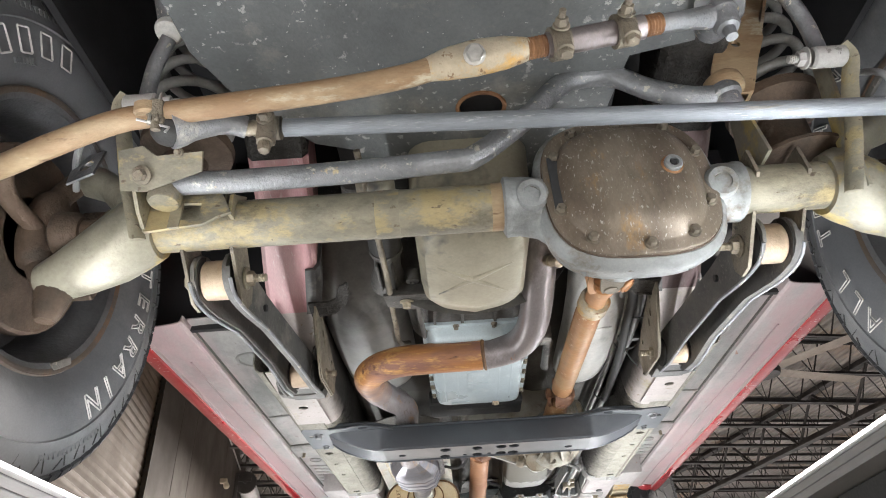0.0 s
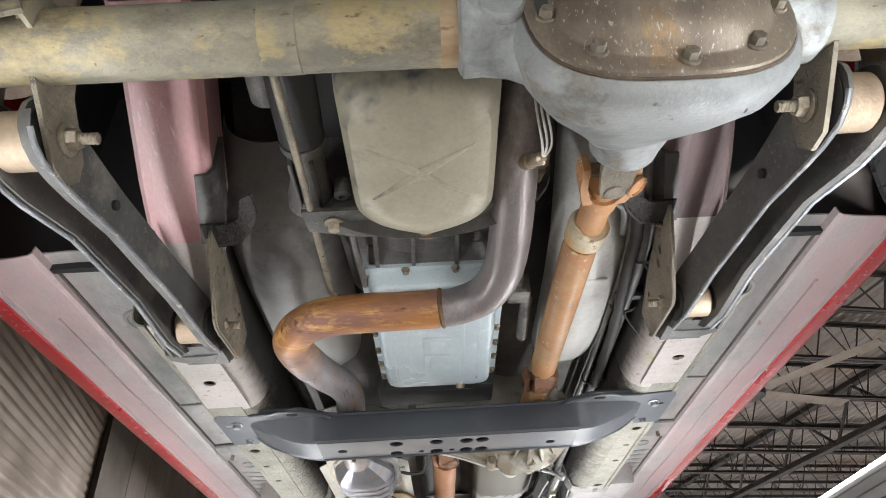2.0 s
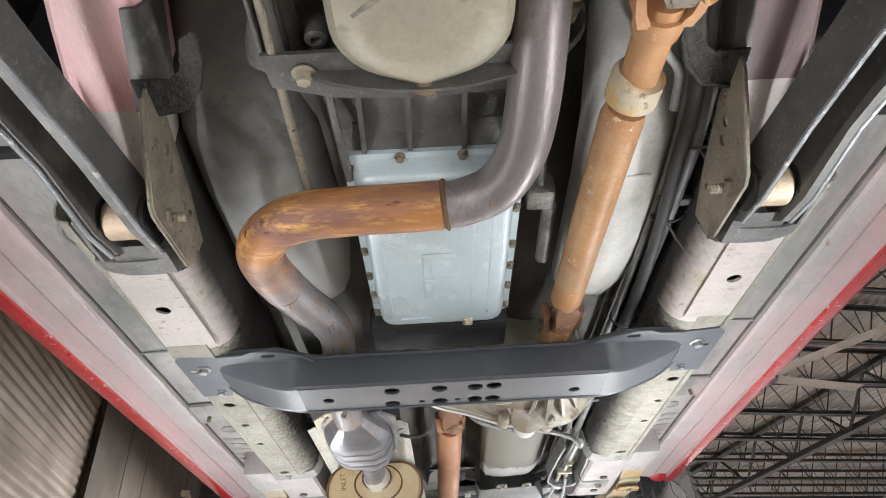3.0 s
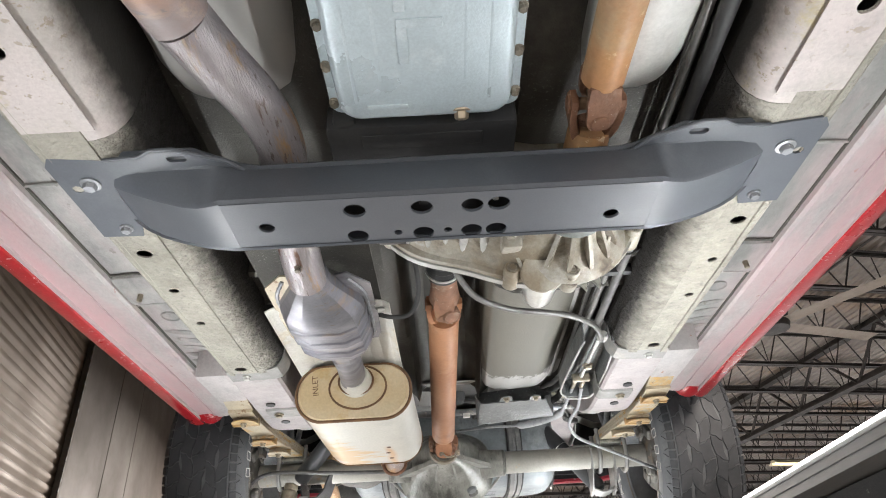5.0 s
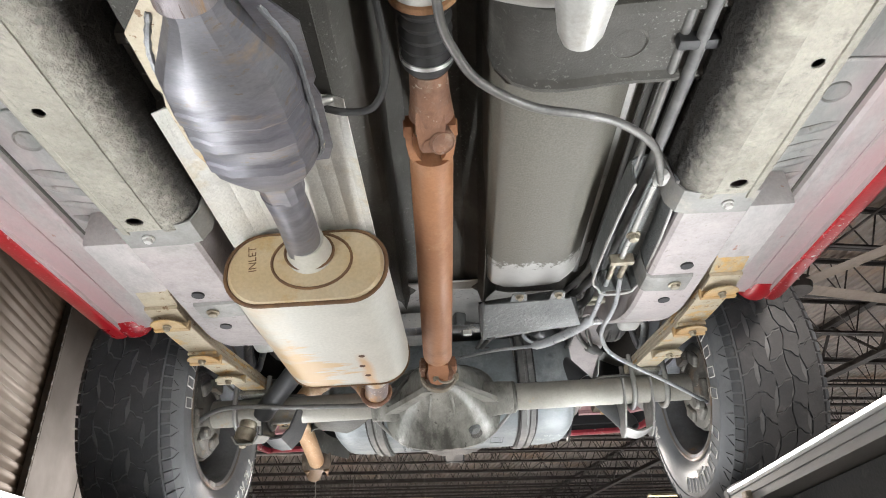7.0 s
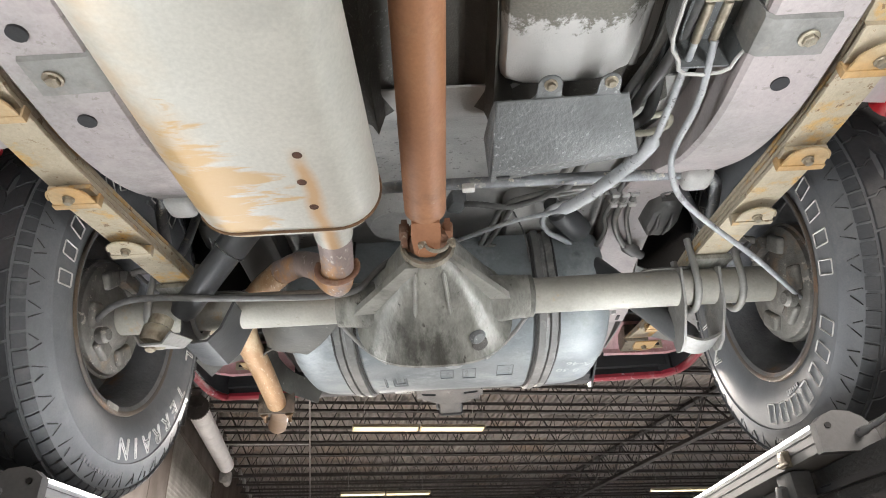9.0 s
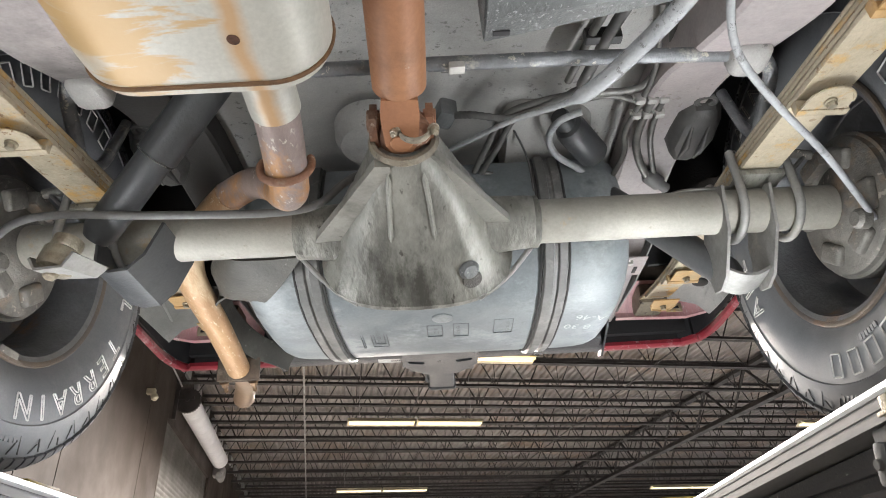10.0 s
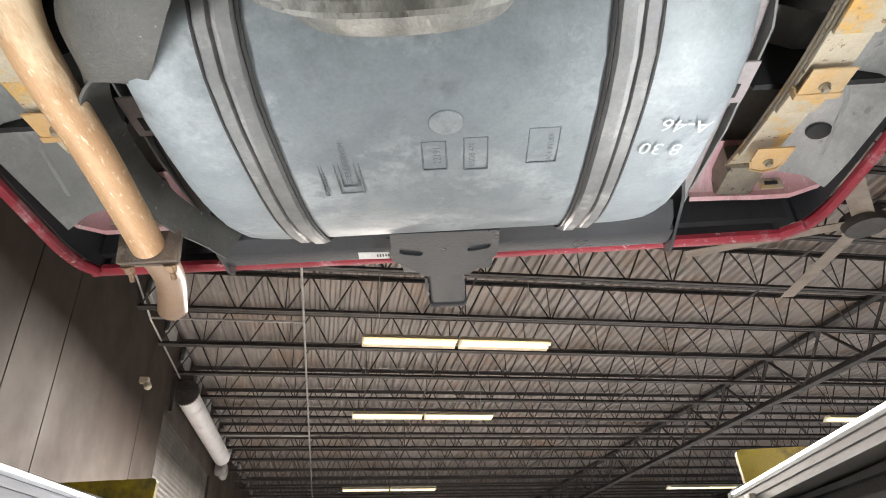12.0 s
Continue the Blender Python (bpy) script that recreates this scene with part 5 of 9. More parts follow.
# passenger-side track bar bracket
b = mesh()
plate(b, [(-0.062, -0.022), (-0.030, -0.026), (0.048, -0.004), (0.052, 0.022), (-0.010, 0.020), (-0.026, 0.034), (-0.058, 0.030)], (-0.427, -0.112, 2.112), (1, 0, 0), (0, -0.8, 1), -0.005, [circle(-0.028, -0.003, 0.007, 10)])
plate(b, [(-0.480, 2.128), (-0.372, 2.117), (-0.355, 2.083), (-0.372, 2.078), (-0.392, 2.066), (-0.480, 2.058)], (0, -0.048, 0), (1, 0, 0), (0, 0, 1), 0.005, [[(-0.424, 2.103), (-0.398, 2.101), (-0.398, 2.074), (-0.424, 2.074)]])
plate(b, [(-0.048, 2.128), (-0.100, 2.140), (-0.112, 2.110), (-0.075, 2.075), (-0.048, 2.060)], (-0.474, 0, 0), (0, 1, 0), (0, 0, 1), 0.005)
plate(b, [(-0.048, 2.117), (0.0, 2.150), (0.0, 2.09), (-0.048, 2.083)], (-0.362, 0, 0), (0, 1, 0), (0, 0, 1), 0.005)
block(b, (-0.431, -0.052, 2.084), (0.016, 0.005, 0.044), bevel=0.0015)
tb, *_ = part_each("track_bar_bracket", b, "axle", fax, "thick welded track-bar bracket")
part("bracket_bolt", hexbolt(mesh(), (-0.455, -0.114, 2.105), (0, -1, -0.8), 0.0085, 0.010, 1.5), "bracket", tb)
part("bracket_bolt", hexbolt(mesh(), (-0.405, -0.128, 2.128), (0, -1, -0.8), 0.0045, 0.006, 1.4), "bracket", tb)
b = mesh()
plate(b, [(-0.02, -0.1), (0.02, -0.1), (0.015, 0.16), (-0.015, 0.16)], (0.505, -0.045, 2.16), (0, 1, 0), (0, -0.2, 1), 0.005)
plate(b, [(-0.04, 0.0), (0.05, 0.0), (0.02, 0.13), (-0.02, 0.13)], (0.392, -0.01, 2.13), (0, 1, 0), (0, 0, 1), 0.005)
part("link_bracket", b, "axle_pale", fax)

# -- lower control arms --
for s in (-1, 1):
    arm = None
    f, r = Vector((s * 0.407, 0.072, 2.052)), Vector((s * 0.376, 0.470, 2.062))
    for off, first_one in ((-0.024, True), (0.024, False)):
        b = mesh()
        d = (r - f).normalized()
        up = Vector((0, 0, 1)) - d * d.z
        up.normalize()
        sx = d.cross(up)
        L = (r - f).length
        loops = []
        for t, hgt, drop in ((-0.043, 0.006, 0.0), (-0.037, 0.020, 0.0), (-0.025, 0.031, 0.0), (-0.008, 0.038, 0.0), (0.02, 0.039, 0.0), (0.05, 0.037, 0.0), (0.13, 0.030, 0.006), (L - 0.12, 0.030, 0.006), (L - 0.02, 0.034, 0.0), (L + 0.03, 0.030, 0.0), (L + 0.045, 0.018, 0.0)):
            c = f + d * t + up * drop
            o = off * (1.0 if t < 0.06 or t > L - 0.05 else 0.86)
            w = 0.006
            k = 1 if off > 0 else -1
            loops.append([c + sx * (o - 0.003) + up * hgt, c + sx * (o + 0.003) + up * hgt, c + sx * (o + 0.003) - up * (hgt - 0.003), c + sx * (o + 0.003 + k * w) - up * (hgt - 0.003), c + sx * (o + 0.003 + k * w) - up * hgt, c + sx * (o - 0.003) - up * hgt])
        loft(b, loops)
        edge = tube(mesh(), [lp[4] for lp in loops[1:-1]], 0.0030, 8)
        if first_one:
            arm = part("lower_control_arm", b, "arm", car, "dark stamped steel lower control arm, scraped bright along its edges", angle=30)
        else:
            part("arm_side", b, "arm", arm)
        part("scraped_edge", edge, "worn", arm, "scraped flange edge")
    for c in (f, r):
        sx = Vector((1, 0, 0))
        part("bushing", rod(mesh(), c - sx * 0.021, c + sx * 0.021, 0.030 if c is f else 0.024, 28, 0.003), "bushing", arm, "bare metal bushing sleeve")
        b = mesh()
        for q in (-1, 1):
            lathe(b, c + sx * q * 0.022, sx * q, [(0.036 if c is f else 0.028, 0), (0.037 if c is f else 0.03, 0.004), (0.028, 0.008)], 28)
        part_each("bushing_flange", b, "rubber", arm)
        part("arm_bolt", hexbolt(mesh(), c - sx * s * 0.039, -sx * s, 0.0115, 0.011, 1.5, 0.020), "bolt", arm)
        part("arm_bolt", hexbolt(mesh(), c + sx * s * 0.039, sx * s, 0.012, 0.010, 1.5), "bolt", arm)
    b = mesh()
    rod(b, f + Vector((-s * 0.028, 0.115, 0.012)), f + Vector((-s * 0.0375, 0.115, 0.012)), 0.006, 14)
    part("tooling_hole", b, "liner", arm)

# -- steering --
link = part("drag_link", tube(mesh(), curve([(-0.640, -0.155, 2.085), (-0.575, -0.185, 2.075), (-0.515, -0.205, 2.080), (-0.445, -0.210, 2.105), (-0.39, -0.210, 2.113), (-0.2, -0.218, 2.123), (-0.10, -0.222, 2.135), (-0.055, -0.225, 2.148)], 6), 0.0142, 20), "tan_rust", car, "rust-tan forged steering drag link")
b = mesh()
loft(b, [[c + Vector((0, ry * math.cos(a), rz * math.sin(a))) for a in (2 * math.pi * k / 20 for k in range(20))] for c, ry, rz in
         ((Vector((-0.075, -0.223, 2.143)), 0.0142, 0.0142), (Vector((-0.05, -0.226, 2.147)), 0.018, 0.021), (Vector((-0.015, -0.228, 2.152)), 0.019, 0.025), (Vector((0.02, -0.229, 2.156)), 0.018, 0.022), (Vector((0.045, -0.230, 2.158)), 0.014, 0.015), (Vector((0.05, -0.230, 2.159)), 0.012, 0.012))])
part("damper_boss", b, "leaf", link, "pale forged boss")
part("boss_nut", hexbolt(mesh(), (-0.017, -0.243, 2.140), (0, -1, -0.6), 0.0105, 0.010, 1.25), "bolt_bright", link, "bright zinc nut")
for at, count in ((Vector((0.045, -0.230, 2.158)), 16), (Vector((0.185, -0.230, 2.183)), 15)):
    part("thread", tube(mesh(), [at + Vector((0.002 * i, 0, 0.0004 * i)) for i in range(count)], [0.0122 + 0.0012 * (i % 2) for i in range(count)], 16), "rusty", link)
part("adjuster_sleeve", tube(mesh(), [(0.070, -0.230, 2.162), (0.19, -0.230, 2.184)], 0.0150, 20), "exhaust_grey", link, "split steel adjuster sleeve")
for x, z in ((0.086, 2.165), (0.165, 2.180)):
    b = mesh()
    tube(b, [(x - 0.011, -0.230, z - 0.002), (x + 0.011, -0.230, z + 0.002)], 0.0205, 24)
    block(b, (x, -0.246, z - 0.024), (0.020, 0.014, 0.034), bevel=0.004)
    hexbolt(b, (x, -0.254, z + 0.0), (0, -1, 0.1), 0.008, 0.010, 1.3, 0.012)
    hexbolt(b, (x, -0.250, z - 0.036), (0, 0, -1), 0.008, 0.008, 1.3)
    part("sleeve_clamp", b, "bracket", link, "rusty bolted sleeve clamp")
b = tube(mesh(), [(0.205, -0.230, 2.187), (0.250, -0.226, 2.196), (0.278, -0.224, 2.201)], [0.0115, 0.0125, 0.015], 16)
lathe(b, (0.295, -0.222, 2.190), (0, 0, 1), [(0.007, -0.026), (0.008, -0.012), (0.013, -0.010), (0.016, -0.004), (0.017, 0.010), (0.020, 0.014), (0.019, 0.022), (0.013, 0.036)], 20)
part("ball_joint", b, "worn", link)
b = mesh()
lathe(b, (-0.402, -0.214, 2.098), (0, -0.35, 1), [(0.014, 0.006), (0.0165, 0.009), (0.0165, 0.020)], 20)
part("link_eye", b, "tan_rust", link)
b = lathe(mesh(), (-0.402, -0.2105, 2.088), (0, -0.35, 1), [(0.0095, -0.010), (0.0108, -0.007), (0.0108, 0.010)], 6)
lathe(b, (-0.402, -0.2045, 2.071), (0, -0.35, 1), [(0.0055, -0.007), (0.006, 0.016)], 12)
for i in range(6):
    a = 2 * math.pi * i / 6
    block(b, (-0.402 + 0.0078 * math.cos(a), -0.206 + 0.0078 * math.sin(a), 2.075), (0.0045, 0.0045, 0.010), bevel=0.001, seg=1)
part("joint_nut", b, "bracket", link, "greasy castle nut").location = (0.010, -0.010, 0.021)
b = tube(mesh(), [(-0.422, -0.212, 2.074), (-0.402, -0.206, 2.0705), (-0.386, -0.203, 2.066), (-0.389, -0.204, 2.058)], 0.0016, 6)
tube(b, [(-0.402, -0.220, 2.072), (-0.400, -0.222, 2.058)], 0.0016, 6)
part("cotter_pin", b, "bolt_bright", link).location = (0.010, -0.010, 0.021)
part("pitman_arm", tube(mesh(), curve([(0.295, -0.222, 2.222), (0.31, -0.20, 2.245), (0.32, -0.15, 2.27)], 5), [0.03] * 5 + [0.022] * 6, 16), "worn", link)
b = mesh()
tie = part("tie_rod", tube(mesh(), [(-0.262, -0.150, 2.137), (0.60, -0.150, 2.098)], 0.0118, 20), "silver", car, "long scuffed zinc-grey steering tie rod")
b = tube(mesh(), curve([(-0.386, -0.196, 2.104), (-0.365, -0.185, 2.118), (-0.335, -0.165, 2.139), (-0.31, -0.152, 2.140)], 5), [0.026, 0.026, 0.025, 0.024, 0.022, 0.02, 0.019, 0.018, 0.017, 0.016, 0.016, 0.015, 0.015, 0.014, 0.014, 0.014], 18)
part("tie_rod_end", b, "worn", tie, "dark forged tie-rod end")
b = mesh()
lathe(b, (-0.384, -0.192, 2.100), (0, -0.3, 1), [(0.010, -0.014), (0.018, -0.011), (0.023, -0.004), (0.024, 0.004), (0.020, 0.009), (0.022, 0.013), (0.018, 0.020)], 26)
part("dust_boot", b, "rubber", tie)
part("thread", tube(mesh(), [Vector((-0.318, -0.152, 2.1395)) + Vector((0.0035 * i, 0.0001 * i, -0.0002 * i)) for i in range(14)], [0.0098 + 0.0010 * (i % 2) for i in range(14)], 16), "bolt", tie)
b = tube(mesh(), [(-0.292, -0.151, 2.1385), (-0.266, -0.150, 2.137)], 0.0155, 22)
block(b, (-0.278, -0.166, 2.118), (0.022, 0.018, 0.040), bevel=0.004)
hexbolt(b, (-0.278, -0.176, 2.130), (0, -1, 0), 0.009, 0.010, 1.3)
hexbolt(b, (-0.278, -0.168, 2.098), (0, 0, -1), 0.008, 0.014, 1.3)
part("tube_clamp", b, "bracket", tie, "rusty tie-rod clamp")
bar = part("track_bar", tube(mesh(), [(-0.43, -0.078, 2.117), (-0.395, -0.076, 2.118), *curve([(-0.36, -0.074, 2.118), (-0.20, -0.072, 2.122), (-0.055, -0.070, 2.131), (-0.015, -0.069, 2.140), (0.06, -0.066, 2.205), (0.115, -0.062, 2.268), (0.155, -0.060, 2.288), (0.205, -0.060, 2.285), (0.25, -0.062, 2.252), (0.30, -0.066, 2.227), (0.35, -0.068, 2.222)], 7)], 0.0160, 20), "worn", car, "bent grey steel track bar with worn paint")
b = lathe(mesh(), (-0.440, -0.074, 2.088), (0, 0, 1), [(0.019, 0), (0.022, 0.004), (0.022, 0.040), (0.019, 0.044)], 26)
part("bar_bushing", b, "axle", bar)
b = lathe(mesh(), (0.355, -0.068, 2.20), (-0.2, 0, 1), [(0.009, -0.014), (0.015, -0.010), (0.018, -0.002), (0.019, 0.014), (0.024, 0.018), (0.025, 0.026), (0.021, 0.034)], 26)
part("ball_end", b, "worn", bar)

# -- springs, sway links, dampers at the front --
for s in (-1, 1):
    c = Vector((s * 0.488, 0.035, 2.285))
    b = tube(mesh(), [c + Vector((0.066 * math.cos(t), 0.066 * math.sin(t), 0.054 * t / (2 * math.pi) + 0.0)) for t in (2 * math.pi * 7.2 * i / 170 for i in range(171))], 0.0088, 10)
    part("coil_spring", b, "worn_grey", car, "grey coil spring")
    sl = part("sway_bar", tube(mesh(), curve([(s * 0.36, -0.42, 2.46), (s * 0.43, -0.30, 2.45), (s * 0.452, -0.18, 2.405), (s * 0.455, -0.14, 2.375)], 6), 0.019, 16), "worn", car, "grey sway-bar arm with a white grommet")
    b = lathe(mesh(), (s * 0.455, -0.142, 2.362), (0, -0.3, -1), [(0.015, -0.012), (0.020, -0.009), (0.021, 0.003), (0.018, 0.010), (0.012, 0.012)], 24)
    part("grommet", b, "label", sl, "white grommet")
    b = tube(mesh(), curve([(s * 0.456, -0.136, 2.35), (s * 0.475, -0.12, 2.315), (s * 0.482, -0.11, 2.275), (s * 0.480, -0.108, 2.235)], 6), 0.0115, 12)
    part("sway_link", b, "worn", sl)
    b = rod(mesh(), (s * 0.452, -0.125, 2.225), (s * 0.498, -0.125, 2.225), 0.0150, 22, 0.003)
    hexbolt(b, (s * 0.445, -0.125, 2.225), (-s, 0, 0), 0.011, 0.010, 1.4, 0.014)
    part("link_bushing", b, "rear_pan", sl)
    b = tube(mesh(), curve([(s * 0.500, -0.125, 2.245), (s * 0.510, -0.118, 2.225), (s * 0.504, -0.10, 2.190), (s * 0.494, -0.078, 2.125), (s * 0.476, -0.052, 2.048)], 5), 0.012, 8, flat=0.35)
    part("link_strap", b, "axle", sl)
# frame-side brackets near the driver's spring
b2 = mesh()
plate(b2, [(0.345, 2.235), (0.395, 2.235), (0.415, 2.275), (0.452, 2.352), (0.460, 2.40), (0.505, 2.50), (0.440, 2.50), (0.405, 2.405), (0.372, 2.335), (0.352, 2.285)], (0, -0.060, 0), (1, 0, 0), (0, 0, 1), -0.005, [circle(0.405, 2.34, 0.007, 10)])
plate(b2, [(-0.058, 0.0), (0.03, 0.01), (0.05, 0.12), (0.05, 0.26), (-0.058, 0.26)], (0.398, 0, 2.24), (0, 1, 0), (0.38, 0, 0.92), 0.005)
lathe(b2, (0.360, -0.062, 2.232), (-0.2, 0, 1), [(0.027, 0.0), (0.030, 0.006), (0.030, 0.020), (0.026, 0.026)], 26)
part("steering_bracket", b2, "tan_rust", car, "rusty tan steering and track-bar frame bracket")

# -- front skid plate --
b = mesh()
outer = [(-0.43, -0.52), (0.30, -0.52), (0.31, -0.12), (0.22, -0.10), (0.20, 0.03), (0.13, 0.07), (0.10, 0.17), (-0.20, 0.17), (-0.21, 0.06), (-0.27, 0.04), (-0.36, -0.06), (-0.405, -0.16)]
plate(b, outer, (0, 0, 2.285), (1, 0, 0), (0, 1, 0), 0.004, [circle(0.003, -0.018, 0.036, 24, 0.03), [(-0.28, -0.30), (-0.25, -0.245), (-0.295, -0.235), (-0.33, -0.26)], [(0.07, -0.33), (0.085, -0.225), (0.11, -0.205), (0.20, -0.205), (0.215, -0.23), (0.21, -0.33)]])
sk = part("skid_plate", b, "skid", car, "dusty dark grey steel skid plate with cut-outs")
b = mesh()
tube(b, [(0.003 + 0.037 * math.cos(t), -0.018 + 0.031 * math.sin(t), 2.284) for t in (2 * math.pi * i / 28 for i in range(28))], 0.0035, 6, ring=True)
part("rolled_edge", b, "rusty", sk)
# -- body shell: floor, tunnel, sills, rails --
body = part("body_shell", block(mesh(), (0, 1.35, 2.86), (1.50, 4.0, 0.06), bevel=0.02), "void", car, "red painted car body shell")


def strip(name, prof, ys, mat, parent, thick=0.003, label="", zoff=None):
    """A panel drawn along the car: prof of (x, z), at each y."""
    b = mesh()
    sheet(b, [[(x, y, z + (zoff(x, y) if zoff else 0)) for x, z in prof] for y in ys], thick)
    return part(name, b, mat, parent, label, angle=28)


def steps(a, b_, n):
    return [a + (b_ - a) * i / n for i in range(n + 1)]


def toe(x, y):
    """The floor rises towards the engine."""
    t = max(0.0, (0.92 - y) / 0.5)
    return 0.30 * t * t


mid = [(0.0, 2.44), (0.05, 2.44), (0.078, 2.40), (0.088, 2.30), (0.098, 2.255), (0.12, 2.228), (0.15, 2.22), (0.30, 2.22), (0.345, 2.222), (0.372, 2.24)]
for s in (-1, 1):
    strip("floor_tunnel", [(s * x, z) for x, z in mid], steps(1.0, 2.16, 12), "tunnel", body, 0.003, "", lambda x, y: toe(x, y) - max(0.0, min(0.19, (y - 1.45) * 0.36)) * max(0.0, min(1.0, (0.105 - abs(x)) / 0.03)))
    strip("toe_panel", [(s * x, z) for x, z in mid], steps(0.36, 1.0, 14), "tunnel", body, 0.003, "", toe)
    strip("floor_pan", [(s * x, z) for x, z in ((0.470, 2.192), (0.50, 2.192), (0.55, 2.192), (0.585, 2.192), (0.626, 2.190))], steps(0.44, 2.12, 20), "pan", body, 0.003, "grey and pink undercoated floor pan")
    strip("sill_inner", [(s * x, z) for x, z in ((0.622, 2.190), (0.624, 2.178), (0.630, 2.173), (0.645, 2.170), (0.700, 2.165), (0.712, 2.164))], steps(0.42, 2.12, 4), "pink", body, 0.003, "pink overspray along the inner sill")
    strip("sill_flange", [(s * x, z) for x, z in ((0.711, 2.168), (0.712, 2.160), (0.716, 2.160), (0.717, 2.168))], steps(0.42, 2.12, 4), "pan", body, 0.002)
    strip("rocker_panel", [(s * x, z) for x, z in ((0.714, 2.166), (0.720, 2.158), (0.736, 2.156), (0.750, 2.161), (0.758, 2.180), (0.763, 2.24), (0.772, 2.34), (0.775, 2.62))], steps(0.41, 2.14, 6), "red", body, 0.003, "chipped red rocker panel")
    b = mesh()
    loft(b, [[(s * (0.700 + r * math.cos(a)), y, 2.185 + r * math.sin(a) * 0.8) for a in (2 * math.pi * k / 16 for k in range(16))] for y, r in ((2.08, 0.030), (2.115, 0.040), (2.145, 0.036), (2.15, 0.020))])
    part("sill_end", b, "red", body)
    # a raised cross band, pressed ribs and lap joints
    b = mesh()
    loft(b, [[(s * x, y + dy, z) for y, z in ((1.328, 2.193), (1.333, 2.184), (1.345, 2.181), (1.425, 2.181), (1.437, 2.184), (1.442, 2.193))] for x, dy in ((0.490, -0.004), (0.56, 0.0), (0.622, 0.004))])
    part("floor_band", b, "pan", body)
    for y in (1.05, 1.325, 1.446, 1.93):
        part("floor_bead", tube(mesh(), [(s * 0.492, y, 2.190), (s * 0.622, y + 0.004, 2.188)], 0.0030, 8, flat=0.8), "tunnel" if y in (1.325, 1.93) else "pan", body)
    for k in range(6):
        part("floor_rib", tube(mesh(), [(s * 0.492, 1.625 + 0.042 * k, 2.193), (s * 0.505, 1.620 + 0.042 * k, 2.191), (s * 0.600, 1.585 + 0.042 * k, 2.190), (s * 0.617, 1.579 + 0.042 * k, 2.191)], [0.003, 0.0085, 0.0085, 0.003], 10, flat=0.55), "pan", body)
    part("seam_line", tube(mesh(), [(s * 0.6215, y, 2.1885) for y in (0.47, 2.10)], 0.0028, 6), "tunnel", body)
    part("seam_line", tube(mesh(), [(s * (0.668 + 0.004 * (i % 2)), 0.60 + 0.3 * i, 2.1665) for i in range(6)], 0.0022, 6), "pink", body)
    part("stud", rod(mesh(), (s * 0.590, 1.395, 2.182), (s * 0.591, 1.395, 2.166), 0.0050, 12, 0.001), "bolt", body)
    b = lathe(mesh(), (s * 0.578, 1.513, 2.192), (0, 0, -1), [(0.021, 0), (0.0205, 0.003), (0.019, 0.0035), (0.0165, 0.0005), (0.008, 0.0004)], 24)
    part("floor_plug", b, "pan", body)
    b = lathe(mesh(), (s * 0.545, 0.66, 2.192), (0, 0, -1), [(0.042, 0), (0.040, 0.003), (0.034, 0.004), (0.032, 0.001)], 28)
    part("stamped_disc", b, "pan", body)
    # frame rails
    b = mesh()
    ya, yb = 0.50, 1.62
    holes = [circle(s * 0.433, 0.722 - ya, 0.011, 14), circle(s * 0.430, 0.580 - ya, 0.017, 16), circle(s * 0.447, 1.111 - ya, 0.012, 14, 0.011), circle(s * 0.448, 1.230 - ya, 0.008, 12), circle(s * 0.448, 1.358 - ya, 0.008, 12), circle(s * 0.444, 1.595 - ya, 0.013, 14, 0.011), circle(s * 0.422, 0.80 - ya, 0.006, 10), circle(s * 0.455, 0.83 - ya, 0.006, 10)]
    edge = [(s * 0.410, 0), (s * 0.408, 0.42), (s * 0.412, 0.9), (s * 0.414, 1.12), (s * 0.468, 1.12), (s * 0.474, 0.9), (s * 0.472, 0.42), (s * 0.462, 0)]
    plate(b, edge, (0, ya, 2.088), (1, 0, 0), (0, 1, 0.010), 0.003 * s, holes)
    part("frame_rail", b, "rail", body, "rough undercoated frame rail with drain holes")
    strip("rail_side", [(s * x, z) for x, z in ((0.415, 2.0872), (0.402, 2.0878), (0.390, 2.0915), (0.378, 2.099), (0.369, 2.110), (0.363, 2.126), (0.360, 2.150), (0.358, 2.26))], steps(0.86, 1.63, 6), "rail_edge_shaded", body, 0.003, "", lambda x, y: 0.010 * (y - 0.5))
    strip("rail_side", [(s * x, z) for x, z in ((0.415, 2.0868), (0.402, 2.0874), (0.390, 2.0910), (0.378, 2.0985), (0.369, 2.110), (0.363, 2.126), (0.360, 2.150), (0.358, 2.26))], steps(0.50, 0.859, 4), "rail_front_edge_shaded", body, 0.003, "", lambda x, y: 0.010 * (y - 0.5))
    strip("rail_side", [(s * x, z) for x, z in ((0.466, 2.0875), (0.476, 2.0895), (0.484, 2.097), (0.488, 2.110), (0.490, 2.195))], steps(0.50, 1.63, 6), "rail", body, 0.003, "", lambda x, y: 0.010 * (y - 0.5))
    b = mesh()
    plate(b, [(s * 0.392, 0.0), (s * 0.390, 0.34), (s * 0.474, 0.34), (s * 0.462, 0.0)], (0, 0.50, 2.0862), (1, 0, 0), (0, 1, 0.01), 0.0015 * s, [circle(s * 0.433, 0.222, 0.0112, 14), circle(s * 0.428, 0.080, 0.0172, 16)])
    part("rail_paint_patch", b, "rail_front", body, "bare painted stretch of rail")
    # rear rail with step and kick-up
    b = mesh()
    rear_pts = [(1.63, 2.108), (1.80, 2.108), (1.98, 2.106), (2.08, 2.112), (2.20, 2.145), (2.32, 2.205), (2.45, 2.275), (2.60, 2.31), (2.85, 2.305), (3.05, 2.275), (3.40, 2.26)]
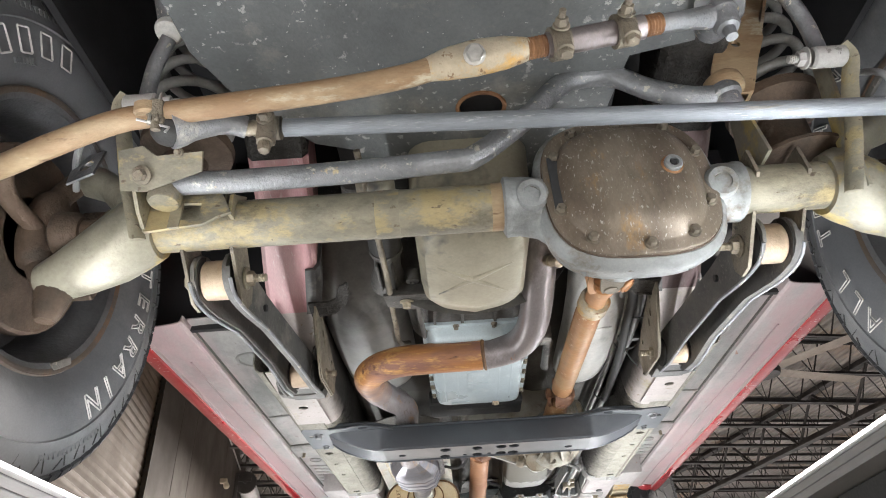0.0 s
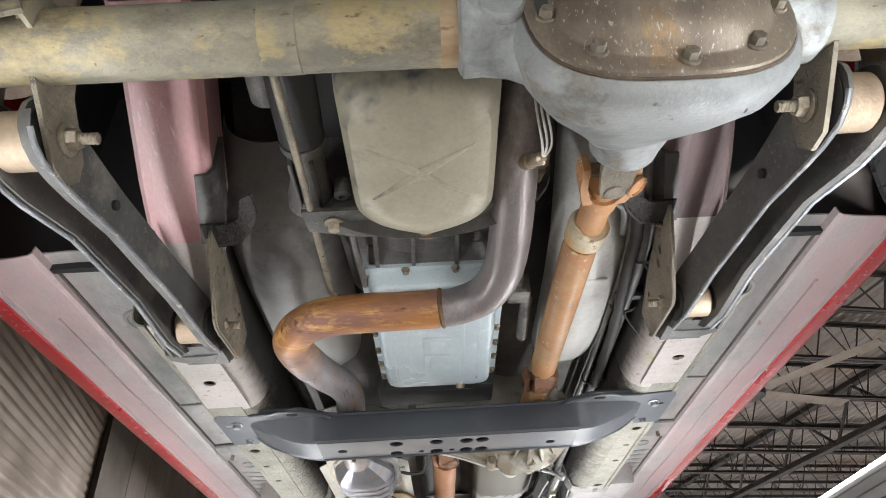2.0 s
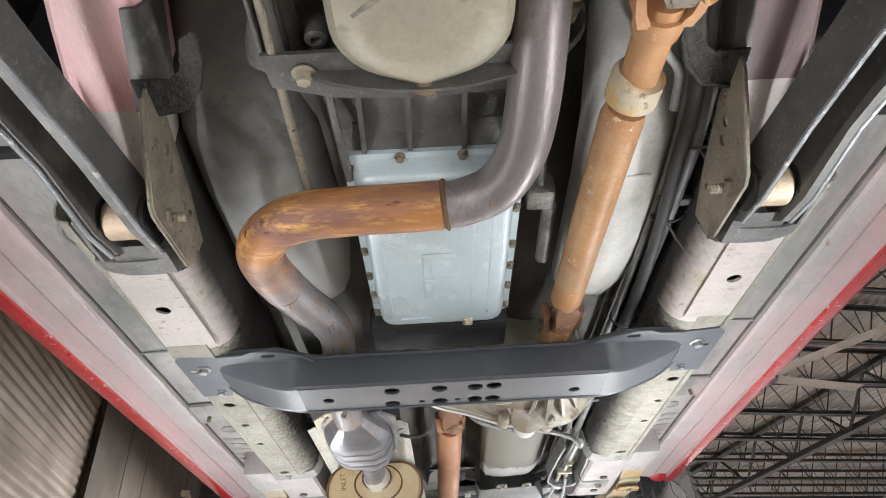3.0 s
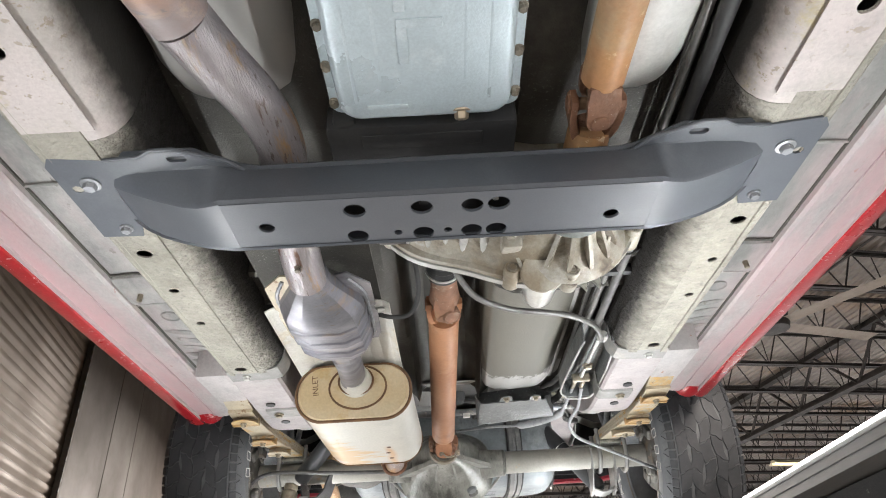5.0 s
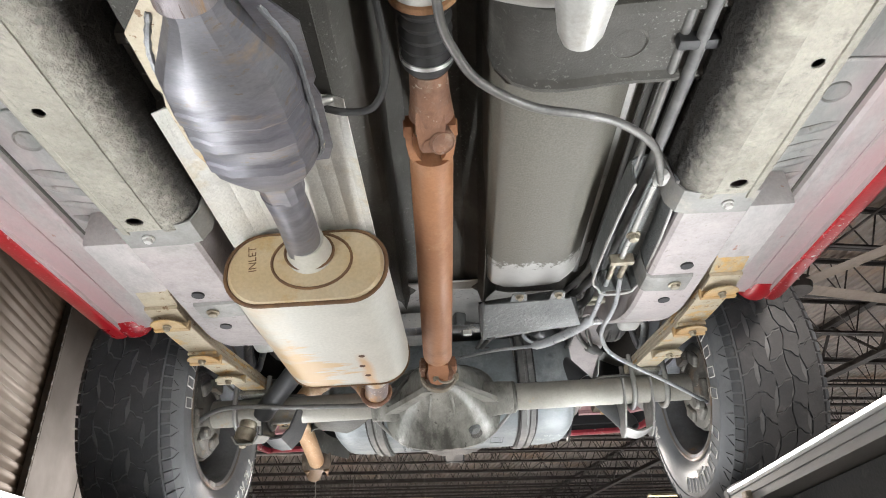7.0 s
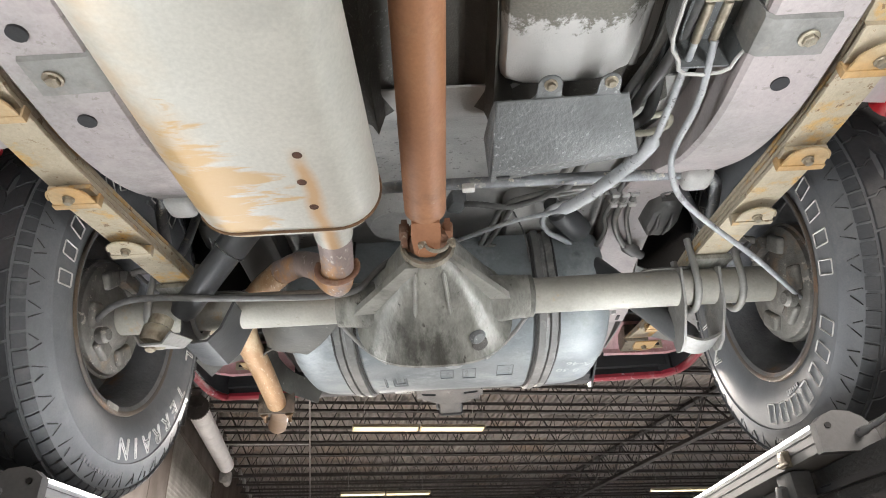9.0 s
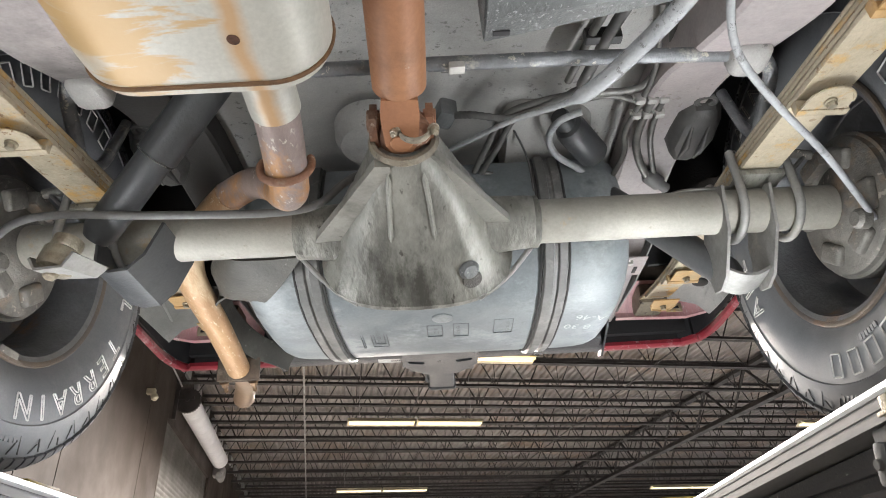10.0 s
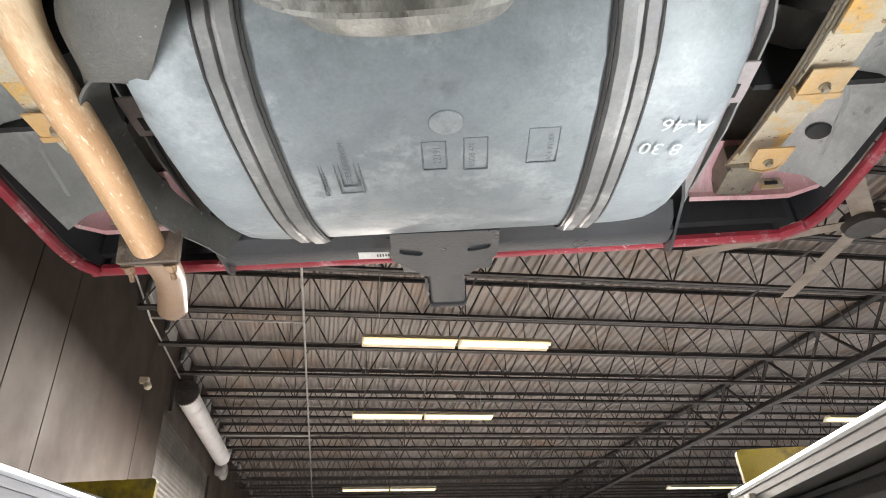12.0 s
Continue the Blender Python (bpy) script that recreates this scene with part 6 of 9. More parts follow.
    loft(b, [[(s * x, y, z + dz) for x, dz in ((0.385, 0.10), (0.385, 0.006), (0.391, 0.0), (0.492, 0.0), (0.498, 0.006), (0.498, 0.10))] for y, z in [(p.y, p.z) for p in curve([(0, y, z) for y, z in rear_pts], 4)]])
    rr = part("rear_rail", b, "rear_rail" if s > 0 else "rear_rail_shaded", body, "pale pink overspray on the rear rail")
    b = mesh()
    for x, y in ((0.447, 1.858), (0.442, 2.000)):
        rod(b, (s * x, y, 2.1035), (s * x, y, 2.1095), 0.0115, 20)
    part_each("rail_hole", b, "liner", rr)
    b = mesh()
    sheet(b, [[(s * x, y, z) for x, z in ((0.352, 2.20), (0.360, 2.125), (0.372, 2.106), (0.388, 2.101), (0.470, 2.099), (0.484, 2.099))] for y in (1.615, 1.618, 1.668, 1.672)], 0.003)
    rs_ = part("rail_step", b, "worn_grey", rr)
    part("step_bolt", hexbolt(mesh(), (s * 0.445, 1.645, 2.0985), (0, 0, -1), 0.007, 0.006, 1.3), "rear_pan", rs_)
    b = mesh()
    sheet(b, [[(s * x, y, z + h) for x, z in ((0.379, 2.16), (0.380, 2.118), (0.382, 2.108), (0.390, 2.102), (0.460, 2.100), (0.468, 2.101))] for y, h in ((1.890, 0.006), (1.893, 0.0), (1.948, 0.0), (1.952, 0.006))], 0.003)
    rs_ = part("rail_step", b, "worn_grey", rr)
    part("step_bolt", hexbolt(mesh(), (s * 0.440, 1.920, 2.0995), (0, 0, -1), 0.009, 0.006, 1.35), "bolt", rs_)
    # front rails, wrapped ends
    b = mesh()
    loft(b, [[(s * (cx + x), y, z + dz) for x, dz in ((-0.05, 0.11), (-0.052, 0.01), (-0.043, 0.0), (0.043, 0.0), (0.052, 0.01), (0.052, 0.11))] for y, z, cx in ((0.075, 2.288, 0.344), (0.165, 2.25, 0.350), (0.30, 2.195, 0.370), (0.40, 2.168, 0.385))])
    # the right rail's shadow is in its colour: a darkened version of the left's paint
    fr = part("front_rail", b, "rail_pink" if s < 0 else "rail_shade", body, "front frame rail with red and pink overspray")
    # the foremost stretch of each rail is near-black
    b = mesh()
    loft(b, [[(s * (cx + x), y, z + dz) for x, dz in ((-0.05, 0.11), (-0.052, 0.01), (-0.043, 0.0), (0.043, 0.0), (0.052, 0.01), (0.052, 0.11))] for y, z, cx in ((-0.6, 2.36, 0.33), (0.0, 2.318, 0.338), (0.074, 2.288, 0.344))])
    part("rail_horn", b, "rail_inner", fr, "black front rail horn")
    b = mesh()
    loft(b, [[(s * (cx + x), y, z + dz) for x, dz in ((-0.05, 0.11), (-0.052, 0.01), (-0.043, 0.0), (0.043, 0.0), (0.052, 0.01), (0.052, 0.11))] for y, z, cx in ((0.39, 2.1735, 0.388), (0.50, 2.135, 0.410), (0.56, 2.10, 0.420))])
    part("rail_end", b, "rail_front", fr)
    b = mesh()
    loft(b, [[(s * (cx + x), y, z + dz) for x, dz in ((-0.058, 0.07), (-0.058, 0.008), (-0.050, -0.005), (-0.030, -0.006), (-0.030, -0.002), (-0.046, 0.0), (-0.052, 0.010), (-0.052, 0.07))] for y, z, cx in ((0.285, 2.200, 0.368), (0.34, 2.182, 0.377), (0.395, 2.166, 0.386))])
    part("rail_gusset", b, "arm", fr)
    b = mesh()
    lug = [(0.345, 0.352), (0.305, 0.354), (0.288, 0.342), (0.276, 0.305), (0.262, 0.298), (0.262, 0.330), (0.276, 0.366), (0.300, 0.392), (0.345, 0.400)]
    plate(b, [(s * x, y) for x, y in lug], (0, 0, 2.198), (1, 0, 0), (0, 1, -0.1), 0.004 * s)
    tube(b, [(s * x, y, 2.198 - 0.1 * y) for x, y in lug[4:]], 0.004, 6)
    part("gusset_lug", b, "rail_inner", fr)
    # control-arm hanger at the rail
    b = mesh()
    out = [(-0.080, 0.124), (-0.104, 0.104), (-0.100, 0.080), (-0.077, 0.042), (-0.034, -0.018), (-0.022, -0.024), (0.083, -0.018), (0.096, -0.010), (0.112, 0.040), (0.050, 0.073), (-0.040, 0.106)]
    plate(b, out, (s * 0.331, 0.462, 2.064), (0, 1, 0), (s * 0.04, 0, 1), 0.004, [circle(-0.030, 0.070, 0.006, 8, 0.009), circle(-0.050, 0.094, 0.005, 8), circle(-0.010, 0.058, 0.005, 8, 0.009), circle(0.06, 0.045, 0.005, 8)])
    tube(b, [(s * (0.331 + 0.04 * v), 0.462 + u, 2.064 + v) for u, v in out[2:8]], 0.0026, 6)
    hg = part("arm_hanger", b, "bracket", body, "greasy steel control-arm hanger")
    b = mesh()
    plate(b, [(-0.10, 0.10), (0.06, 0.06), (0.075, 0.0), (0.05, -0.03), (-0.02, -0.03)], (s * 0.418, 0.462, 2.064), (0, 1, 0), (0, 0, 1), 0.004)
    loft(b, [[(s * x, 0.50 + dy, 2.045 + dz) for x, dz in ((0.338, 0.05), (0.345, 0.0), (0.41, 0.0), (0.422, 0.05))] for dy in (0.0, 0.035, 0.06)], cap=False, closed=False)
    sheet(b, [[(s * x, y, z + h) for x, h in ((0.338, 0.030), (0.346, 0.004), (0.372, 0.0), (0.410, 0.0), (0.436, 0.006), (0.446, 0.032))] for y, z in ((0.528, 2.042), (0.552, 2.044), (0.572, 2.052), (0.590, 2.072))], 0.004)
    part("hanger_cheek", b, "arm", hg)
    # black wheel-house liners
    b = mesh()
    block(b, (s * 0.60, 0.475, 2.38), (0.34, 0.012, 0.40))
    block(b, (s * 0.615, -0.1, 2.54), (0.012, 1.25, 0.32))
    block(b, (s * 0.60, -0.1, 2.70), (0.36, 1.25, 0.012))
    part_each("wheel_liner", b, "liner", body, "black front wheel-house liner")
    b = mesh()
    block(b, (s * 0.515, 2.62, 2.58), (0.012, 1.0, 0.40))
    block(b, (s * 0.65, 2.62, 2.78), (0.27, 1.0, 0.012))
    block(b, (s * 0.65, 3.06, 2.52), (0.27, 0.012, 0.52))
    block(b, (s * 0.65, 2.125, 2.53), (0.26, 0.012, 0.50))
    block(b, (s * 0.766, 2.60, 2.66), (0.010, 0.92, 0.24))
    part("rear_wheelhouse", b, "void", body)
    # outer skin of the body
    b = mesh()
    plate(b, [(-0.75, 2.32), (-0.75, 2.95), (0.35, 3.05), (3.50, 3.05), (3.50, 2.32), (3.05, 2.32), (2.98, 2.52), (2.80, 2.62), (2.35, 2.62), (2.17, 2.50), (2.14, 2.2), (0.43, 2.2), (0.36, 2.45), (0.24, 2.60), (-0.24, 2.60), (-0.40, 2.45), (-0.46, 2.32)], (s * 0.775, 0, 0), (0, 1, 0), (0, 0, 1), 0.006)
    part("body_side", b, "red", body)
    b = mesh()
    plate(b, [(0.35, 3.05), (0.72, 3.44), (3.25, 3.44), (3.50, 3.05)], (s * 0.74, 0, 0), (0, 1, 0), (0, 0, 1), 0.006)
    part("side_window", b, "liner", body)
b = mesh()
block(b, (0, -0.2, 2.98), (1.54, 1.1, 0.03), bevel=0.01)
block(b, (0, 2.0, 3.455), (1.50, 2.55, 0.03), bevel=0.01)
block(b, (0, -0.76, 2.68), (1.54, 0.03, 0.58), bevel=0.01)
block(b, (0, 3.50, 2.75), (1.54, 0.03, 0.75), bevel=0.01)
part("hood_and_roof", b, "red", body)
b = mesh()
block(b, (0, 0.36, 3.24), (1.46, 0.02, 0.45), Matrix.Rotation(radians(-42), 4, "X"))
block(b, (0, 3.40, 3.24), (1.46, 0.02, 0.42), Matrix.Rotation(radians(33), 4, "X"))
part("windscreen", b, "liner", body)
# near-black sheets close off the engine bay; its deep shade is put into their colour
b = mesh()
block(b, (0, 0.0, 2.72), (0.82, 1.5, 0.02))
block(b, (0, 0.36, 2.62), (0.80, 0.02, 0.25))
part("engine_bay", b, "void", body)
# driver's footwell bulge
b = mesh()
sheet(b, [[(0.262 + 0.070 * k * math.cos(a), y, zb + 0.07 * (1 + math.sin(a)) + 0.01 * math.cos(a)) for a in steps(math.pi, 2 * math.pi, 14)] for y, zb, k in ((0.34, 2.31, 0.8), (0.42, 2.225, 0.95), (0.50, 2.178, 1.0), (0.60, 2.164, 1.0), (0.76, 2.160, 1.0), (0.86, 2.165, 0.97), (0.905, 2.18, 0.92), (0.93, 2.205, 0.85), (0.94, 2.25, 0.75))], 0.003)
fb = part("footwell_bulge", b, "pale_floor", body, "pale grey pressed footwell bulge")
b = tube(mesh(), [(0.245, 0.565, 2.166), (0.272, 0.563, 2.166), (0.285, 0.568, 2.170)], 0.005, 8, flat=0.5)
part("pressed_mark", b, "pale_floor", fb)
b = mesh()
sheet(b, [[(-0.262 + 0.094 * k * math.cos(a), y, zb + 0.07 * (1 + math.sin(a))) for a in steps(math.pi, 2 * math.pi, 14)] for y, zb, k in ((0.34, 2.31, 0.8), (0.42, 2.235, 0.95), (0.50, 2.192, 1.0), (0.60, 2.180, 1.0), (0.76, 2.178, 1.0), (0.86, 2.182, 0.97), (0.905, 2.195, 0.92), (0.93, 2.22, 0.85), (0.94, 2.26, 0.75))], 0.003)
part("footwell_bulge", b, "smudged", body, "dark smudged pressed footwell bulge")
# transverse floor members
HUMP = [(0.083, 2.36), (0.086, 2.27), (0.094, 2.225), (0.112, 2.196), (0.138, 2.182), (0.170, 2.178), (0.200, 2.180), (0.230, 2.184), (0.27, 2.186), (0.31, 2.186), (0.362, 2.188)]
for s in (1, -1):
    b = mesh()
    sheet(b, [[(s * (x - (0.004 if x < 0.1 else 0)), y, z - d - (0.006 if x > 0.1 else 0)) for y, d in ((1.318, -0.03), (1.322, 0.006), (1.330, 0.010), (1.336, 0.001), (1.435, 0.001), (1.441, 0.010), (1.449, 0.006), (1.453, -0.03))] for x, z in (HUMP if s > 0 else HUMP[7:])], 0.003)
    cm = part("floor_crossmember", b, "tunnel", body)
    if s > 0:
        part("access_plug", lathe(mesh(), (0.252, 1.385, 2.180), (0, 0, -1), [(0.025, 0), (0.025, 0.004), (0.022, 0.006), (0.020, 0.003)], 26), "tunnel", cm)
# rear floor over the axle
b = mesh()
sheet(b, [[(x, y, z + (0.02 * math.cos(x * 9) if y > 2.2 else 0)) for x in steps(-0.50, 0.50, 16)] for y, z in ((2.10, 2.225), (2.18, 2.245), (2.30, 2.32), (2.45, 2.36), (2.62, 2.385), (2.90, 2.39), (3.45, 2.38))], 0.004)
part("rear_floor", b, "rear_pan", body, "light grey undercoated rear floor")
b = mesh()
hump = [(0.083, 2.36), (0.085, 2.27), (0.090, 2.215), (0.104, 2.190), (0.128, 2.179), (0.165, 2.176), (0.225, 2.178), (0.248, 2.183), (0.266, 2.196), (0.285, 2.214), (0.310, 2.222), (0.345, 2.226)]
sheet(b, [[(x, y, z + dz * (1 if x < 0.27 else 0.3)) for x, z in hump] for y, dz in ((1.455, 0.0), (1.70, -0.004), (2.02, -0.004), (2.045, 0.0), (2.062, 0.012), (2.074, 0.04))], 0.004)
part("tank_side_floor", b, "floor_end", body)
b = mesh()
tube(b, [(0.288, 1.48, 2.216), (0.288, 2.06, 2.216)], 0.007, 8, flat=0.6)
tube(b, [(0.318, 1.48, 2.222), (0.318, 2.06, 2.222)], 0.006, 8, flat=0.6)
part_each("floor_rib", b, "pan", body)

# -- engine, gearbox --
OX = -0.022
b = mesh()
secs = [(2.30, 0.205, 0.05, 0.335), (2.20, 0.20, 0.06, 0.33), (2.150, 0.190, 0.066, 0.322), (2.118, 0.178, 0.074, 0.310), (2.103, 0.160, 0.086, 0.292), (2.098, 0.12, 0.11, 0.26)]
loops = []
for z, w, y0, y1 in secs:
    q, half = [], (y1 - y0) / 2 * 0.999
    corners = ngon(w, y1 - y0, 0.042, 5)
    for (x, y), (x2, y2) in zip(corners, corners[1:] + corners[:1]):
        q += [(x, y)] + ([(x + (x2 - x) * k / 4, y) for k in (1, 2, 3)] if y > half and y2 > half else [])
    loops.append([(OX + x, (y0 + y1) / 2 + y + (0.032 * max(0, 1 - abs(x) / 0.085) if y > 0.8 * (y1 - y0) / 2 else 0), z) for x, y in q])
loft(b, loops)
pan = part("oil_sump", b, "oilpan", car, "oil-stained tan pressed steel engine sump")
b = mesh()
for p, q in (((-0.085, 0.152), (0.035, 0.242)), ((0.040, 0.150), (-0.085, 0.240))):
    tube(b, [(p[0], p[1], 2.0985), ((p[0] + q[0]) / 2, (p[1] + q[1]) / 2, 2.0975), (q[0], q[1], 2.0985)], [0.002, 0.0075, 0.002], 12, flat=0.3)
part("pressed_cross", b, "oilpan", pan)
b = lathe(mesh(), (-0.022, 0.346, 2.116), (0, 0.6, -1), [(0.014, -0.01), (0.014, 0.0), (0.008, 0.003)], 12)
part("drain_plug", b, "bolt_rust", pan)
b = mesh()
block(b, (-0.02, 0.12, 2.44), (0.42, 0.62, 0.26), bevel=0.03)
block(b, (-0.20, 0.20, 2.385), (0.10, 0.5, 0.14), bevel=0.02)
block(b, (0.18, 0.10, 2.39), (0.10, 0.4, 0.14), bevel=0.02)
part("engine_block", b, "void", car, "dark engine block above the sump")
b = mesh()
loft(b, [[(OX + rx * math.cos(a), y, 2.235 + rz * math.sin(a)) for a in (2 * math.pi * k / 36 for k in range(36))] for y, rx, rz in ((0.335, 0.19, 0.13), (0.352, 0.192, 0.115), (0.372, 0.188, 0.080), (0.42, 0.165, 0.068), (0.48, 0.145, 0.062), (0.62, 0.14, 0.06))])
bell = part("bell_housing", b, "casting", car, "dark ribbed alloy bell housing")
for x in (-0.10, -0.045, 0.02, 0.075):
    b = mesh()
    plate(b, [(0, -0.02), (0.14, 0.0), (0.14, 0.03), (0, 0.03)], (x, 0.352, 2.165), (x * 0.5, 1, 0), (0, 0, 1), 0.006)
    part("rib", b, "casting", bell)
b = mesh()
sheet(b, [[(x, 0.325, 2.150), (x, 0.350, 2.146), (x, 0.358, 2.160)] for x in steps(-0.19, 0.13, 8)], 0.004)
plate(b, [(-0.192, 0.312), (0.132, 0.312), (0.128, 0.352), (0.065, 0.372), (-0.02, 0.379), (-0.12, 0.373), (-0.188, 0.354)], (0, 0, 2.142), (1, 0, 0), (0, 1, 0), 0.006)
part("cover_plate", b, "casting", bell)
bolts("housing_bolt", [(-0.150, 0.336, 2.142), (-0.015, 0.362, 2.142), (0.09, 0.340, 2.142)], (0, 0.2, -1), "bracket", bell, 0.009, 0.012)
SX = -0.172
st = part("starter_motor", rod(mesh(), (SX, 0.08, 2.200), (SX - 0.006, 0.225, 2.198), 0.030, 28, 0.004), "plastic", car, "black cylindrical starter motor")
b = lathe(mesh(), (SX, 0.018, 2.200), (-0.03, 1, 0), [(0.020, 0), (0.026, 0.004), (0.031, 0.012), (0.0315, 0.060), (0.0335, 0.062), (0.0335, 0.068), (0.030, 0.070)], 28)
part("end_cap", b, "oilpan", st, "oily tan starter end cap")
part("cap_bolt", hexbolt(mesh(), (SX + 0.004, 0.055, 2.169), (0, 0, -1), 0.006, 0.006, 1.3), "bolt", st)
b = mesh()
loft(b, [[(SX - 0.006 + dx + rx * math.cos(a), y, 2.198 + rz * math.sin(a)) for a in (2 * math.pi * k / 20 for k in range(20))] for y, rx, rz, dx in ((0.224, 0.031, 0.031, 0), (0.236, 0.031, 0.031, 0), (0.245, 0.025, 0.028, 0.0), (0.30, 0.026, 0.026, -0.004), (0.335, 0.034, 0.030, -0.008), (0.352, 0.036, 0.034, -0.008), (0.356, 0.026, 0.026, -0.008))])
part("starter_nose", b, "casting", st)
for dx in (-0.016, 0.012):
    part("nose_rib", block(mesh(), (SX - 0.008 + dx, 0.285, 2.171), (0.005, 0.09, 0.014), bevel=0.002), "casting", st)
b = lathe(mesh(), (SX + 0.036, 0.318, 2.178), (0, 0.15, -1), [(0.013, -0.02), (0.013, 0.004), (0.010, 0.006), (0.006, 0.006), (0.005, 0.0)], 18)
part("bolt_lug", b, "casting", st)
b = rod(mesh(), (-0.218, 0.10, 2.250), (-0.222, 0.20, 2.248), 0.022, 20, 0.003)
part("solenoid", b, "casting", st)
part("breather_pipe", tube(mesh(), curve([(-0.190, -0.03, 2.20), (-0.179, 0.10, 2.152), (-0.178, 0.25, 2.148), (-0.181, 0.352, 2.150), (-0.184, 0.46, 2.155), (-0.186, 0.56, 2.165), (-0.170, 0.62, 2.19)], 6), 0.0055, 10), "bracket", car, "dull steel pipe beside the engine")
tube_b = tube(mesh(), curve([(-0.135, 0.36, 2.17), (-0.130, 0.45, 2.155), (-0.128, 0.53, 2.16)], 5), 0.0055, 10)
part("breather_pipe", tube_b, "line", car, "dull steel pipe beside the engine")
gb = mesh()
block(gb, (-0.015, 0.75, 2.26), (0.22, 0.62, 0.18), bevel=0.03)
part("gearbox", gb, "casting", car, "dark gearbox casing above its pan")
PX, PY = -0.014, 0.699
b = mesh()
loft(b, [[(PX + x, PY + y, z) for x, y in ngon(w, h, r, 5)] for w, h, r, z in ((0.240, 0.422, 0.016, 2.172), (0.240, 0.422, 0.016, 2.163), (0.220, 0.404, 0.02, 2.162), (0.214, 0.397, 0.022, 2.150), (0.210, 0.393, 0.024, 2.140), (0.204, 0.387, 0.024, 2.134), (0.192, 0.376, 0.022, 2.131))])
tp = part("gearbox_pan", b, "gearpan", car, "clean zinc-plated gearbox oil pan")
b = mesh()
for x in (-0.082, -0.050, 0.050, 0.078):
    tube(b, [(PX + x, PY - 0.16, 2.1325), (PX + x, PY + (0.165 if abs(x) > 0.06 else 0.13), 2.1325)], 0.0038, 8, flat=0.5)
for y in (-0.02, 0.05):
    block(b, (PX, PY + y, 2.131), (0.05, 0.012, 0.004), bevel=0.0015)
    block(b, (PX - 0.02, PY + y + 0.03, 2.131), (0.012, 0.05, 0.004), bevel=0.0015)
block(b, (PX - 0.045, PY + 0.172, 2.1315), (0.05, 0.008, 0.005), bevel=0.002)
part("pressed_ribs", b, "gearpan", tp)
for x, y in [(-0.114, v) for v in (-0.19, -0.09, 0.0, 0.07, 0.13, 0.19)] + [(0.114, v) for v in (-0.19, -0.09, 0.0, 0.06, 0.12, 0.185)] + [(-0.045, -0.205), (0.036, -0.205)]:
    part("pan_bolt", hexbolt(mesh(), (PX + x, PY + y, 2.163), (0, 0, -1), 0.0055, 0.007, 1.3), "bracket", tp)
b = hexbolt(mesh(), (PX + 0.045, PY + 0.190, 2.137), (0, 0.6, -1), 0.009, 0.010, 1.5)
part("drain_plug", b, "brass", tp)
b = mesh()
block(b, (-0.02, 0.965, 2.164), (0.25, 0.095, 0.045), bevel=0.008)
block(b, (-0.12, 0.945, 2.172), (0.03, 0.07, 0.05), bevel=0.006)
block(b, (-0.02, 0.945, 2.145), (0.16, 0.026, 0.012), bevel=0.004)
part("gearbox_mount", b, "void", car, "black rubber gearbox mount")

# -- gearbox crossmember --
b = mesh()
xs = [-0.428, -0.424, -0.415, -0.40, -0.38, -0.35, -0.32, -0.30, -0.28, -0.268, -0.25, -0.23, -0.1, 0, 0.1, 0.23, 0.25, 0.268, 0.28, 0.30, 0.32, 0.35, 0.38, 0.40, 0.415, 0.424, 0.428]
loops = []
for x in xs:
    e = min(1, max(0, (abs(x) - 0.24) / 0.06))
    u = min(1.0, max(0.0, (abs(x) - 0.268) / 0.156))
    drop = 0.067 - 0.052 * u ** 1.4 - 0.010 * u ** 6
    k = drop / 0.067
    yc = 0.917 + 0.016 * min(1, u * 4) + 0.016 * u ** 9
    yr = 1.019 + 0.016 * u - 0.018 * u ** 9
    yf = 0.934 - 0.040 * e
    top = 2.100
    loops.append([(x, yf - 0.004, top - 0.001), (x, yf, top - 0.004), (x, yf + (yc - yf) * 0.6, top - 0.012 * k - 0.002), (x, yc - 0.001, top - drop + 0.004 * k), (x, yc + 0.003, top - drop), (x, yr - 0.004, top - drop - 0.002 * k), (x, yr, top - drop + 0.004 * k), (x, yr + 0.002, top - drop + 0.03 * k), (x, yr + 0.002, top)])
sheet(b, [lp[:5] for lp in loops], 0.004)
xm = part("crossmember", b, "black", car, "new satin black steel gearbox crossmember")
b = mesh()
sheet(b, [lp[5:] for lp in loops], 0.004)
part("rear_wall", b, "black", xm)
# flat bottom with its punched holes; the ends bend up to the rails
holes = [(-0.111, 1.003, 0.0122), (-0.025, 1.003, 0.0122), (0.038, 1.003, 0.0122), (0.070, 1.003, 0.0122), (-0.108, 0.946, 0.0122), (-0.025, 0.946, 0.0122), (0.038, 0.947, 0.0122), (0.071, 0.946, 0.0122),
         (-0.058, 0.999, 0.005), (0.007, 0.999, 0.005), (-0.223, 0.973, 0.0088), (0.217, 0.983, 0.0088)]
flat = [lp for lp in loops if abs(lp[0][0]) < 0.269]
b = mesh()
plate(b, [(lp[4][0], lp[4][1]) for lp in flat] + [(lp[5][0], lp[5][1]) for lp in reversed(flat)], (0, 0, 2.0318), (1, 0, 0), (0, 1, 0), 0.004, [circle(x, y, r * 1.14, 22) for x, y, r in holes])
part("bottom_plate", b, "black", xm)
for k in (-1, 1):
    b = mesh()
    sheet(b, [lp[4:6] for lp in loops if k * lp[0][0] > 0.267], 0.003)
    part("bottom_end", b, "black", xm)
b = mesh()
block(b, (-0.01, 0.970, 2.066), (0.52, 0.090, 0.004))
part("inner_stiffener", b, "liner", xm)
